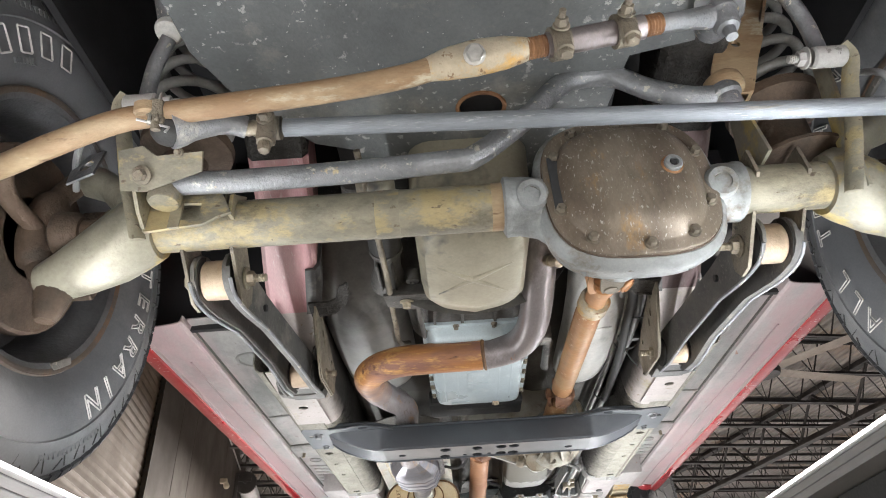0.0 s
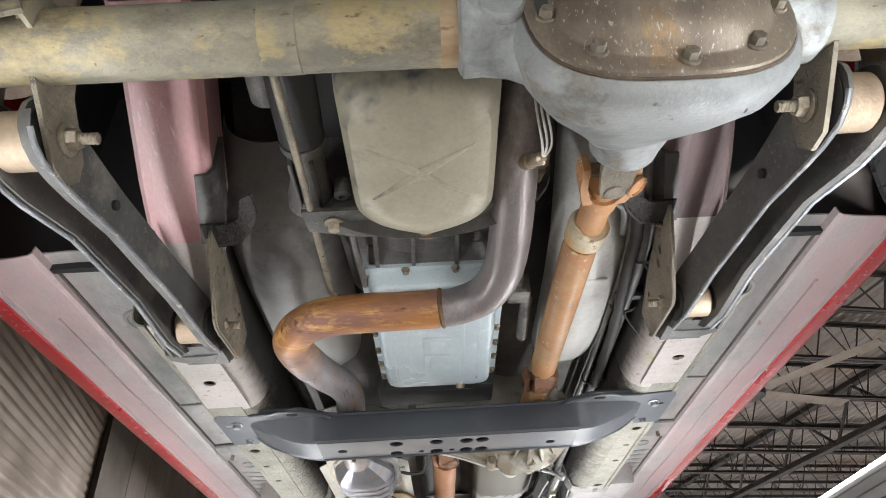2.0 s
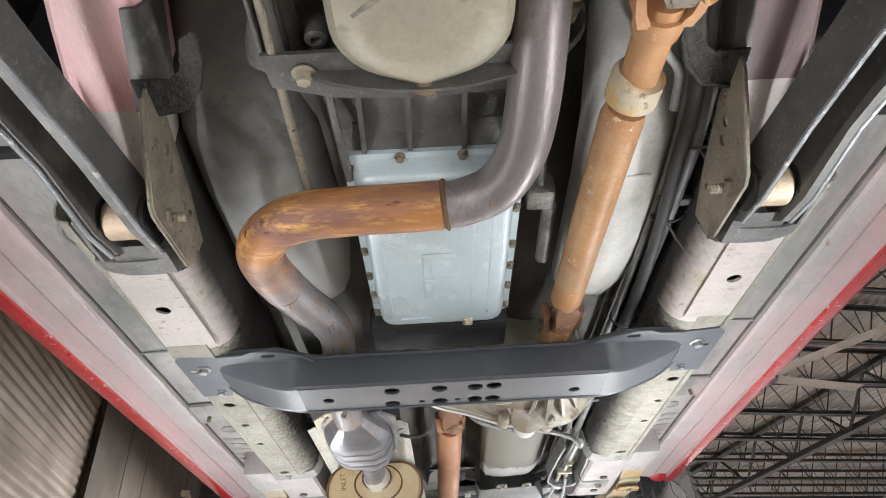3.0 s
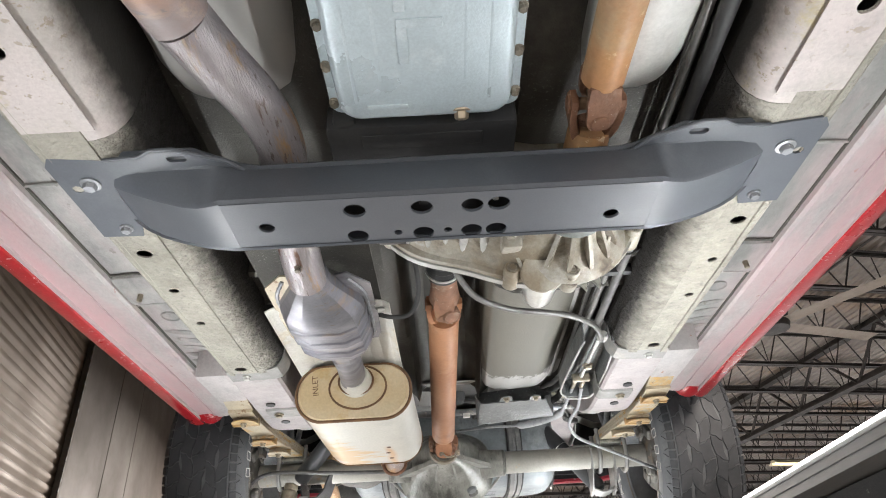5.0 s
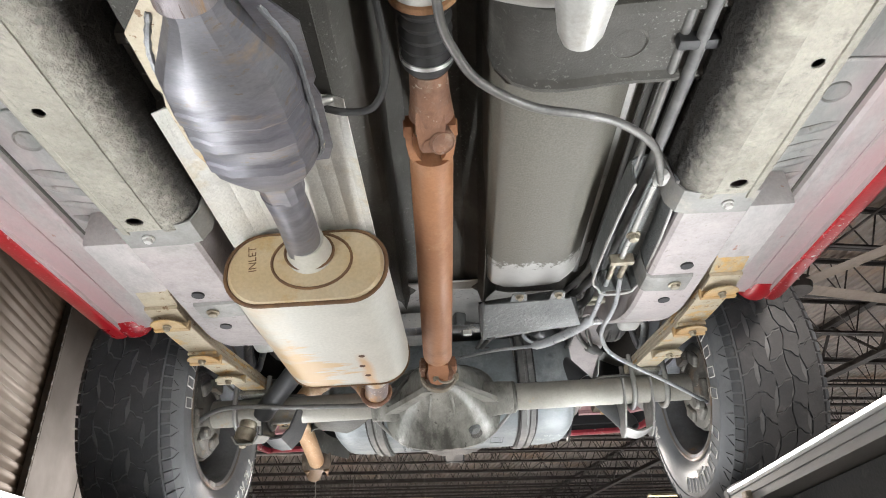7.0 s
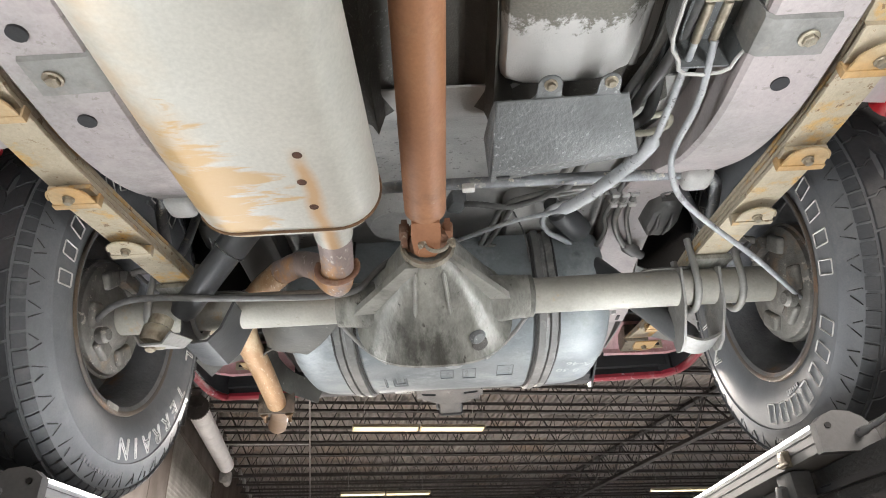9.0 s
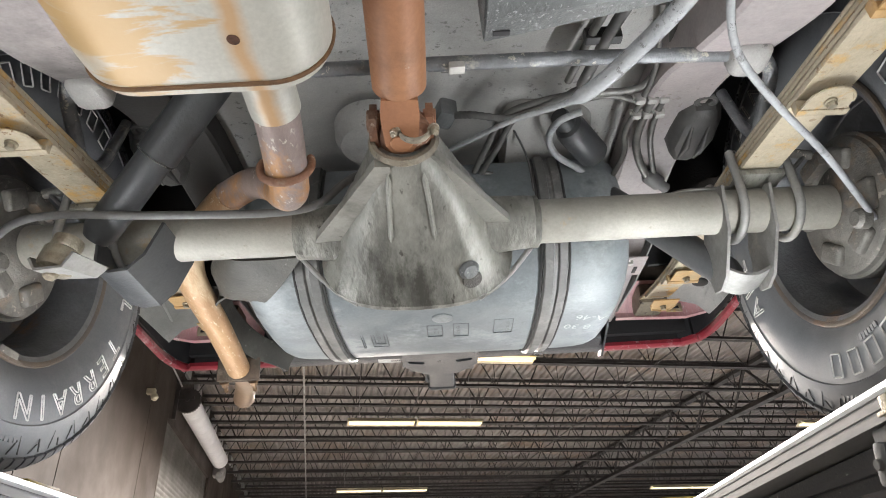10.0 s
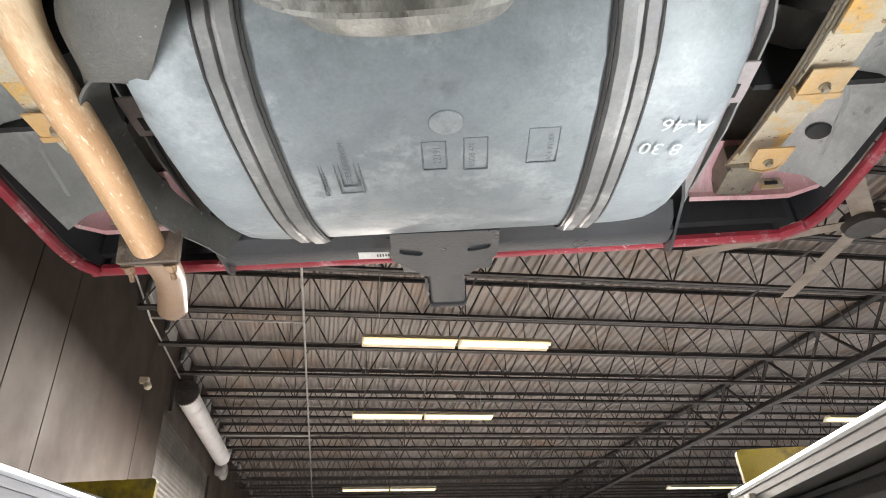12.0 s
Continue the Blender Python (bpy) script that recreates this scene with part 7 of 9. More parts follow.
part("bolt_in_hole", hexbolt(mesh(), (-0.022, 0.948, 2.050), (0, 0, -1), 0.007, 0.008, 1.3), "plastic", xm)
part("bolt_in_hole", rod(mesh(), (0.068, 0.950, 2.062), (0.068, 0.950, 2.042), 0.004, 10), "bolt_bright", xm)
for s in (-1, 1):
    b = mesh()
    plate(b, [(0.235, 0.935), (0.262, 0.905), (0.300, 0.888), (0.318, 0.880), (0.345, 0.880), (0.362, 0.890), (0.405, 0.893), (0.470, 0.884), (0.480, 0.90), (0.480, 1.055), (0.425, 1.058), (0.416, 1.03), (0.418, 0.965), (0.400, 0.940), (0.30, 0.930)], (0, 0, 2.0885), (s, 0, 0), (0, 1, 0), s * 0.004,
          [circle(0.441, 0.935, 0.010, 12), circle(0.440, 1.036, 0.006, 8), [(0.319 + x, 0.897 + y) for x, y in ngon(0.024, 0.011, 0.005, 3)], [(0.462 + x, 0.945 + y) for x, y in circle(0, 0, 0.007, 8)]])
    part("mount_flange", b, "black", xm)
    part("mount_bolt", hexbolt(mesh(), (s * 0.441, 0.935, 2.089), (0, 0, -1), 0.0085, 0.008, 1.5), "worn", xm)
    part("mount_bolt", hexbolt(mesh(), (s * 0.440, 1.036, 2.089), (0, 0, -1), 0.007, 0.006, 1.3), "worn", xm)
    b = mesh()
    tube(b, [(s * x, y, 2.0880) for x, y in ((0.237, 0.9335), (0.262, 0.904), (0.300, 0.887), (0.318, 0.879), (0.345, 0.879), (0.362, 0.889), (0.405, 0.892))], 0.0028, 8)
    part("rolled_lip", b, "black", xm)
b = tube(mesh(), [(-0.237, 0.9335, 2.0885), (0.0, 0.9335, 2.0885), (0.237, 0.9335, 2.0885)], 0.003, 8)
part("rolled_lip", b, "black", xm)
# -- exhaust --
P1 = curve([(0.150, 0.02, 2.36), (0.128, 0.12, 2.29), (0.112, 0.22, 2.220), (0.104, 0.30, 2.165), (0.098, 0.38, 2.128), (0.088, 0.45, 2.115), (0.062, 0.505, 2.112), (0.018, 0.530, 2.110), (-0.01, 0.533, 2.110)], 6)
ex = part("exhaust_downpipe", tube(mesh(), P1, 0.031, 28), "exhaust_grey", car, "heat-greyed exhaust downpipe below the gearbox")
P2 = curve([(-0.008, 0.533, 2.110), (-0.06, 0.535, 2.110), (-0.13, 0.535, 2.109), (-0.19, 0.540, 2.108), (-0.235, 0.565, 2.107), (-0.262, 0.610, 2.107), (-0.262, 0.66, 2.108), (-0.250, 0.71, 2.109)], 6)
part("rusted_bend", tube(mesh(), P2, 0.0325, 28), "exhaust", ex, "burnt-orange rusted pipe bend")
P3 = curve([(-0.250, 0.71, 2.109), (-0.232, 0.78, 2.118), (-0.214, 0.85, 2.130), (-0.206, 0.93, 2.138), (-0.212, 1.00, 2.130), (-0.218, 1.08, 2.110), (-0.222, 1.16, 2.095), (-0.224, 1.215, 2.092)], 6)
part("intermediate_pipe", tube(mesh(), P3, 0.0315, 28), "catpipe", ex, "heat-tinted steel pipe")
part("pipe_joint", tube(mesh(), [(0.0, 0.5322, 2.110), (-0.003, 0.5325, 2.110), (-0.006, 0.533, 2.110)], [0.0325, 0.0350, 0.0325], 28), "seam", ex)
b = lathe(mesh(), (0.112, 0.262, 2.170), (0.25, -0.75, -0.62), [(0.016, -0.012), (0.016, 0.008), (0.011, 0.010), (0.011, 0.03), (0.0085, 0.032), (0.0085, 0.065), (0.004, 0.070)], 16)
o2 = part("oxygen_sensor", b, "brass", ex, "brass oxygen sensor with white leads")
b = mesh()
for d in (0, 0.006, 0.012):
    tube(b, curve([(0.128, 0.214, 2.128), (0.126 + d, 0.19, 2.135), (0.118 + d, 0.15, 2.17), (0.115 + d, 0.08, 2.25)], 5), 0.0017, 6)
part("sensor_lead", b, "label", o2)
part("pipe_nut", hexbolt(mesh(), (-0.221, 1.135, 2.069), (0, 0, -1), 0.005, 0.007, 1.2), "bracket", ex)
# catalytic converter: faceted cone, banded body, side flanges
b = mesh()
oct8 = [(-0.42, -1.0), (0.42, -1.0), (0.80, -0.78), (1.0, -0.25), (1.0, 0.35), (0.78, 0.80), (0.40, 1.0), (-0.40, 1.0), (-0.78, 0.80), (-1.0, 0.35), (-1.0, -0.25), (-0.80, -0.78)]
CX = lambda y: -0.222 + 0.03 * (y - 1.2)


def cat_loop(y, rx, rz, k):
    """k=0 a round pipe, k=1 the flattened twelve-sided body."""
    out = []
    for x, z in oct8:
        a = math.atan2(z, x)
        out.append((CX(y) + rx * (x * k + math.cos(a) * (1 - k)), y, 2.100 + rz * (z * k + math.sin(a) * (1 - k))))
    return out


rings = [(1.200, 0.031, 0.031, 0.0), (1.228, 0.032, 0.032, 0.0), (1.238, 0.036, 0.034, 0.2), (1.292, 0.066, 0.047, 1.0), (1.302, 0.071, 0.052, 1.0), (1.318, 0.073, 0.054, 1.0)]
for y, r in ((1.332, 0.0725), (1.372, 0.0725), (1.420, 0.070)):
    rings += [(y, r, r * 0.74, 1.0), (y + 0.004, r + 0.0022, r * 0.74 + 0.0022, 1.0), (y + 0.020, r + 0.0022, r * 0.74 + 0.0022, 1.0), (y + 0.025, r - 0.0004, r * 0.74 - 0.0004, 1.0)]
rings += [(1.458, 0.068, 0.050, 1.0), (1.478, 0.058, 0.044, 0.8), (1.492, 0.046, 0.038, 0.4), (1.505, 0.034, 0.034, 0.0), (1.545, 0.030, 0.030, 0.0)]
loft(b, [cat_loop(*q) for q in rings])
bmesh.ops.bevel(b, geom=[e for e in b.edges if len(e.link_faces) == 2 and e.calc_face_angle() > 0.3], offset=0.0012, segments=1, affect="EDGES")
cat = part("catalytic_converter", b, "cat", car, "heat-tinted stainless catalytic converter", angle=24)
for s in (-1, 1):
    b = mesh()
    plate(b, [(s * x, y) for x, y in ((0.035, 1.226), (0.056, 1.222), (0.090, 1.262), (0.091, 1.34), (0.086, 1.35), (0.091, 1.37), (0.089, 1.46), (0.080, 1.485), (0.050, 1.488), (0.06, 1.40), (0.06, 1.30))], (CX(1.35), 0, 2.104), (1, 0, 0), (0, 1, 0), 0.0035)
    part("seam_flange", b, "cat" if s > 0 else "leaf", cat)
    b = tube(mesh(), curve([(CX(1.35) + s * x, y, 2.1035) for x, y in ((0.055, 1.238), (0.076, 1.292), (0.078, 1.36), (0.077, 1.45), (0.066, 1.478))], 7), [0.003 + 0.0012 * (i % 2) for i in range(29)], 6)
    part("weld_bead", b, "worn", cat)
b = tube(mesh(), curve([(-0.142, 1.395, 2.115), (-0.10, 1.40, 2.105), (-0.065, 1.395, 2.11), (-0.048, 1.36, 2.14), (-0.055, 1.30, 2.19)], 6), 0.0045, 8)
part("sensor_lead", b, "rubber", cat)
P4 = curve([(-0.216, 1.54, 2.100), (-0.214, 1.59, 2.101), (-0.216, 1.65, 2.104), (-0.222, 1.735, 2.108)], 5)
part("link_pipe", tube(mesh(), P4, 0.029, 24), "cat", cat)
part("probe_boss", lathe(mesh(), (-0.15, 1.39, 2.112), (1, 0, 0.2), [(0.006, 0), (0.006, 0.03), (0.004, 0.035)], 12), "bolt_bright", cat)
# heat shields
b = mesh()
sheet(b, [[(-0.225 + x, y, 2.165 + 0.035 * math.cos(x / 0.13 * 1.45) - 0.030 + 0.0025 * (i % 2)) for i, x in enumerate(steps(-0.128, 0.115, 18))] for y in steps(1.42, 1.80, 6)], 0.002)
part("heat_shield", b, "shield", car, "bright ribbed aluminium heat shield over the exhaust", angle=20)
b = mesh()
sheet(b, [[(-0.225 + x, y, 2.170 + 0.03 * math.cos(x / 0.11 * 1.4) - 0.02) for x in steps(-0.11, 0.10, 10)] for y in steps(1.08, 1.44, 5)], 0.002)
part("heat_shield", b, "tunnel", car, "grey coated heat shield over the exhaust")
# muffler
MX, MZ = -0.222, 2.083
b = mesh()
shape = ngon(0.265, 0.132, 0.062, 9)


def mloop(y, k=1.0, lift=0.0):
    return [(MX + 0.004 * (y - 1.75) * 10 * 0.4 + x * k, y, MZ + z * k + lift) for x, z in shape]


loft(b, [mloop(1.738, 0.985), mloop(1.742), mloop(1.80), mloop(2.12), mloop(2.150, 0.985), mloop(2.163, 0.95)])
mf = part("muffler", b, "muffler", car, "oval aluminised muffler with rust stains")
b = mesh()
loft(b, [mloop(1.7375, 0.97), mloop(1.733, 0.93), mloop(1.733, 0.3)])
part("end_cap", b, "muffler_end", mf, "rust-washed muffler end")
b = mesh()
tube(b, mloop(1.739, 1.0), 0.0038, 8, ring=True)
tube(b, [(MX + 0.010 + 0.066 * math.cos(t), 1.7325, MZ + 0.010 + 0.052 * math.sin(t)) for t in (2 * math.pi * i / 36 for i in range(36))], 0.0026, 6, ring=True)
tube(b, [(MX + 0.006 + 0.040 * math.cos(t), 1.728, MZ + 0.024 + 0.034 * math.sin(t)) for t in (2 * math.pi * i / 32 for i in range(32))], 0.0026, 6, ring=True)
tube(b, mloop(2.150, 0.985), 0.003, 8, ring=True)
part_each("rolled_seam", b, "seam", mf)
b = lathe(mesh(), (MX + 0.006, 1.690, MZ + 0.024), (0, 1, 0), [(0.031, 0), (0.0315, 0.02), (0.036, 0.035), (0.040, 0.044)], 28)
part("inlet_stub", b, "muffler", mf)
b = words("INLET", 0.019)
bmesh.ops.transform(b, matrix=Matrix.Translation((MX - 0.088, 1.7318, MZ + 0.018)) @ Matrix.Rotation(radians(-96), 4, "Y") @ Matrix.Rotation(radians(90), 4, "X"), verts=b.verts)
part("stamped_word", b, "seam", mf)
b = mesh()
for x, y in ((-0.164, 1.982), (-0.170, 2.036), (-0.166, 2.092)):
    lathe(b, (x, y, 2.0185), (0, 0, -1), [(0.007, 0), (0.006, 0.002)], 14)
part_each("rust_hole", b, "rust_dark", mf)
tail = part("tail_pipe", tube(mesh(), curve([(-0.345, 2.585, 2.190), (-0.405, 2.645, 2.178), (-0.450, 2.70, 2.152), (-0.466, 2.755, 2.132), (-0.474, 2.83, 2.124), (-0.482, 2.95, 2.118), (-0.490, 3.08, 2.104), (-0.496, 3.175, 2.092)], 6), 0.0275, 24), "tail", car, "rust-tan tail pipe running over the rear axle")
part("outlet_stub", tube(mesh(), [(-0.166, 2.155, 2.070), (-0.167, 2.238, 2.064)], 0.030, 24), "muffler", tail)
part("outlet_pipe", tube(mesh(), curve([(-0.167, 2.236, 2.064), (-0.172, 2.29, 2.060), (-0.180, 2.35, 2.060), (-0.190, 2.405, 2.068), (-0.210, 2.455, 2.098), (-0.245, 2.505, 2.150), (-0.295, 2.550, 2.188), (-0.350, 2.590, 2.191)], 6), [0.0275] * 20 + [0.027] * 23, 24), "outlet", tail, "rusty muffler outlet pipe")
b = mesh()
tube(b, [(-0.180 + 0.034 * math.cos(t), 2.345 + 0.010 * math.sin(t), 2.062 + 0.034 * math.sin(t)) for t in (math.pi * (0.9 + 1.25 * i / 16) for i in range(17))], 0.0055, 10)
part("u_clamp", b, "yoke", tail)
b = mesh()
block(b, (-0.497, 3.180, 2.092), (0.104, 0.010, 0.056), Matrix.Rotation(radians(8), 4, "X"), bevel=0.004)
block(b, (-0.498, 3.193, 2.091), (0.100, 0.010, 0.052), Matrix.Rotation(radians(8), 4, "X"), bevel=0.004)
part("pipe_flange", b, "hub", tail, "rusty two-bolt pipe flange")
for dx in (-0.036, 0.035):
    part("flange_bolt", hexbolt(mesh(), (-0.498 + dx, 3.196, 2.068), (0, 0.8, -0.6), 0.0095, 0.012, 1.3, 0.018), "bolt_rust", tail)
part("tail_tip", tube(mesh(), curve([(-0.498, 3.190, 2.094), (-0.505, 3.25, 2.100), (-0.518, 3.31, 2.106), (-0.534, 3.36, 2.106), (-0.556, 3.424, 2.096)], 6), [0.0275] * 23 + [0.0285, 0.029], 28, cap=False), "tail_tip", tail, "worn tail-pipe tip")
part("tip_bore", tube(mesh(), [(-0.549, 3.405, 2.099), (-0.542, 3.385, 2.102)], 0.0225, 24), "liner", tail)

# -- drive shafts and transfer case --
fs = part("front_drive_shaft", tube(mesh(), [(0.207, 0.395, 2.128), (0.205, 0.410, 2.129), (0.203, 0.855, 2.1445)], [0.023, 0.0262, 0.0262], 28), "shaft_front", car, "orange oxide-coated front drive shaft")
b = tube(mesh(), [(0.208, 0.245, 2.111), (0.209, 0.36, 2.126)], 0.0205, 24)
part("slip_section", b, "shaft_front", fs)
b = tube(mesh(), [(0.210, 0.345, 2.1245), (0.209, 0.348, 2.125), (0.2075, 0.380, 2.1268), (0.207, 0.384, 2.127)], [0.026, 0.0295, 0.0295, 0.026], 28)
part("dust_collar", b, "leaf", fs, "tan dust collar")


def yoke_joint(name, c, axis, size, mat, parent, front=None):
    """A cardan joint: two forks and a cross with bearing caps."""
    axis = vec(axis).normalized()
    up = Vector((0, 0, 1)) - axis * axis.z
    up.normalize()
    sd = axis.cross(up)
    for d1, d2, sgn in ((up, sd, -1), (sd, up, 1)):
        b = mesh()
        for q in (-1, 1):
            loft(b, [[c + axis * sgn * t * size + d1 * q * (h * size) + d2 * w * size * x + d1 * q * th * size * z for x, z in ((-1, -1), (1, -1), (1, 1), (-1, 1))] for t, h, w, th in ((1.5, 0.55, 0.55, 0.22), (1.0, 0.78, 0.60, 0.16), (0.4, 0.90, 0.55, 0.13), (-0.1, 0.92, 0.50, 0.13), (-0.42, 0.90, 0.34, 0.12))])
            rod(b, c + d1 * q * 0.70 * size, c + d1 * q * 1.12 * size, 0.36 * size, 18, 0.03 * size)
        lathe(b, c + axis * sgn * 1.35 * size, axis * sgn, [(0.72 * size, 0), (0.76 * size, 0.2 * size), (0.70 * size, 0.7 * size)], 24)
        part(name, b, front if front and sgn < 0 else mat, parent)
    b = rod(mesh(), c - up * 0.8 * size, c + up * 0.8 * size, 0.26 * size, 14)
    rod(b, c - sd * 0.8 * size, c + sd * 0.8 * size, 0.26 * size, 14)
    part("joint_cross", b, "bolt_rust", parent)


yoke_joint("yoke", Vector((0.206, 0.212, 2.106)), (0.02, 1, 0.10), 0.034, "shaft_front", fs, "bracket")
lathe_b = lathe(mesh(), (0.232, 0.214, 2.080), (0.55, 0, -0.83), [(0.014, 0), (0.015, 0.006), (0.012, 0.008), (0.011, 0.005)], 20)
part("bearing_cap", lathe_b, "shaft_front", fs)
yoke_joint("yoke", Vector((0.203, 0.900, 2.147)), (0, 1, 0.03), 0.033, "yoke", fs)
RS0, RS1 = Vector((-0.004, 1.60, 2.198)), Vector((-0.024, 2.268, 2.123))
rs = part("rear_drive_shaft", tube(mesh(), [RS0, RS0 + (RS1 - RS0) * 0.03, RS1], [0.033, 0.0345, 0.0345], 32), "shaft", car, "terracotta-primed rear drive shaft")
yoke_joint("yoke", Vector((-0.003, 1.552, 2.204)), RS1 - RS0, 0.036, "shaft", rs, "yoke")
b = lathe(mesh(), (0.012, 1.545, 2.174), (0.30, -0.30, -0.9), [(0.020, -0.014), (0.020, 0.008), (0.017, 0.011), (0.015, 0.009), (0.004, 0.009)], 24)
part("bearing_cap", b, "yoke", rs, "rusty round bearing cap")
part("seal_band", lathe(mesh(), (0.0, 1.322, 2.2250), (0, 1, -0.1), [(0.040, 0), (0.043, 0.003), (0.043, 0.010), (0.036, 0.013)], 28), "rusty", rs, "rusty seal band")
UJ = Vector((-0.026, 2.328, 2.115))
yoke_joint("yoke", UJ, RS1 - RS0, 0.041, "yoke", rs, "shaft")
ax = (RS1 - RS0).normalized()
part("joint_cup", tube(mesh(), [UJ - ax * 0.002, UJ + ax * 0.012, UJ + ax * 0.042], [0.030, 0.036, 0.037], 28), "yoke", rs, "rusty round joint flange")
b = lathe(mesh(), UJ + Vector((0.018, -0.006, -0.020)), (0.25, -0.45, -0.85), [(0.019, -0.012), (0.019, 0.016), (0.016, 0.019), (0.006, 0.0195)], 24)
part("bearing_cap", b, "yoke", rs)
b = tube(mesh(), [UJ + Vector((0.018 + 0.020 * math.cos(t), -0.020, -0.034 - 0.018 * math.sin(t))) for t in (math.pi * i / 10 for i in range(11))], 0.006, 8, flat=0.4)
part("joint_strap", b, "bracket", rs, "steel bearing-cap strap")
for q in (-1, 1):
    part("strap_bolt", hexbolt(mesh(), UJ + Vector((0.018 + q * 0.024, -0.024, -0.036)), (q * 0.3, -0.3, -1), 0.006, 0.008, 1.3, 0.006), "bolt", rs)
part("slip_yoke", tube(mesh(), [(0.0, 1.44, 2.212), (0.0, 1.48, 2.208), (0.0, 1.52, 2.204)], [0.026, 0.028, 0.033], 24), "yoke", rs)
b = tube(mesh(), [(0.0, 1.335 + 0.0085 * i, 2.224 - 0.001 * i) for i in range(13)], [0.030 + 0.005 * (i % 2) for i in range(9)] + [0.034, 0.036, 0.034, 0.028], 28)
part("rubber_boot", b, "rubber", rs, "ribbed black rubber boot")
part("boot_band", tube(mesh(), [(0.0, 1.412, 2.2155), (0.0, 1.418, 2.215)], 0.037, 28), "bolt_bright", rs)
# transfer case
b = mesh()
tcl = [(-0.098, 0.0), (-0.085, -0.040), (-0.04, -0.074), (0.03, -0.096), (0.085, -0.117), (0.13, -0.128), (0.20, -0.128), (0.262, -0.104), (0.303, -0.060), (0.315, 0.0), (0.295, 0.07), (0.22, 0.12), (0.10, 0.13), (-0.04, 0.12), (-0.09, 0.06)]


def tloop(y, k, dz=0.0):
    return curve([*[(0.12 + (x - 0.12) * k, y, 2.160 + z * k + dz) for x, z in tcl], (0.12 + (tcl[0][0] - 0.12) * k, y, 2.160 + tcl[0][1] * k + dz)], 3)[:-1]


loft(b, [tloop(1.174, 0.995, 0.004), tloop(1.186, 0.995, 0.004), tloop(1.188, 0.93, 0.006), tloop(1.210, 0.88, 0.010), tloop(1.235, 0.78, 0.016), tloop(1.260, 0.62, 0.02), tloop(1.272, 0.40, 0.02)])
tc = part("transfer_case", b, "alloy", car, "bright alloy transfer case with dirty ribs")
b = mesh()
loft(b, [tloop(1.060, 0.66, 0.012), tloop(1.075, 0.76, 0.008), tloop(1.110, 0.82, 0.004), tloop(1.146, 0.87), tloop(1.158, 0.89), tloop(1.162, 0.970, 0.003), tloop(1.172, 0.970, 0.003)])
part("front_half", b, "alloy_dusty", tc, "tan oil-dusted front half of the case")
OC = Vector((0.192, 1.09, 2.108))
b = mesh()
loft(b, [[(OC.x + r * math.cos(a), y, OC.z + 0.92 * r * math.sin(a)) for a in (2 * math.pi * k / 32 for k in range(32))] for y, r in ((1.150, 0.094), (1.136, 0.088), (1.126, 0.070), (1.112, 0.056), (1.090, 0.049), (1.060, 0.048))])
part("front_output", b, "alloy_dusty", tc, "dusty tan front output housing")
for a in (190, 213, 236, 260, 284, 308, 330, 352):
    ca, sa = math.cos(radians(a)), math.sin(radians(a))
    b = mesh()
    plate(b, [(0.044, 0.006), (0.051, 0.006), (0.074, 0.046), (0.078, 0.060), (0.044, 0.066)], (OC.x - 0.003 * sa, 1.070, OC.z + 0.003 * ca), (ca, 0, sa * 0.92), (0, 1, 0), 0.006)
    part("output_rib", b, "alloy_dusty", tc)
part("output_flange", lathe(mesh(), (OC.x, 1.064, OC.z), (0, -1, 0), [(0.052, -0.012), (0.053, 0.006), (0.047, 0.011), (0.037, 0.006), (0.034, -0.004)], 32), "seal_ring", tc, "grey-green seal ring")
part("output_shaft", tube(mesh(), [(0.203, 0.945, 2.147), (0.193, 1.075, 2.112)], [0.028, 0.033], 24), "shaft_front", tc)
for x, y, z in ((-0.082, 1.165, 2.136), (0.024, 1.190, 2.098), (0.103, 1.168, 2.050), (0.190, 1.160, 2.036), (0.305, 1.178, 2.116)):
    b = mesh()
    lathe(b, (x, y - 0.030, z), (0, 1, 0.05), [(0.0105, 0), (0.0125, 0.003), (0.0145, 0.040), (0.0150, 0.052), (0.011, 0.056)], 18)
    lug = part("bolt_boss", b, "alloy_dusty", tc)
    part("boss_bolt", lathe(mesh(), (x, y - 0.0295, z), (0, -1, 0), [(0.0085, -0.002), (0.0085, 0.002), (0.0068, 0.003), (0.0055, 0.0028), (0.005, 0.0)], 12), "bracket", lug)
for x, z, lean in ((0.002, 2.097, -0.5), (0.046, 2.078, 0.5), (0.078, 2.060, -0.6), (0.128, 2.036, 0.5), (0.222, 2.040, -0.5), (0.250, 2.056, 0.6)):
    b = mesh()
    plate(b, [(-0.060, 0.040), (-0.036, 0.012), (0.0, -0.004), (0.0, 0.040)], (x, 1.166, z), (lean, 1, 0), (0, 0, 1), 0.005)
    part("case_rib", b, "alloy_dusty", tc)
for x, w in ((-0.078, 0.008), (-0.052, 0.006), (-0.020, 0.008), (0.006, 0.006), (0.032, 0.008), (0.062, 0.007)):
    z = 2.132 - 0.30 * (x + 0.08)
    part("case_fin", tube(mesh(), [(x + 0.004, 1.066, z + 0.006), (x, 1.11, z - 0.008), (x - 0.002, 1.150, z - 0.012)], [w * 0.8, w, w * 0.6], 10), "alloy", tc)
b = mesh()
block(b, (0.100, 1.100, 2.072), (0.030, 0.050, 0.030), Matrix.Rotation(radians(20), 4, "X"), bevel=0.006)
hexbolt(b, (0.098, 1.078, 2.070), (0, -1, -0.3), 0.010, 0.010, 1.1)
part("breather_boss", b, "alloy_dusty", tc)
b = mesh()
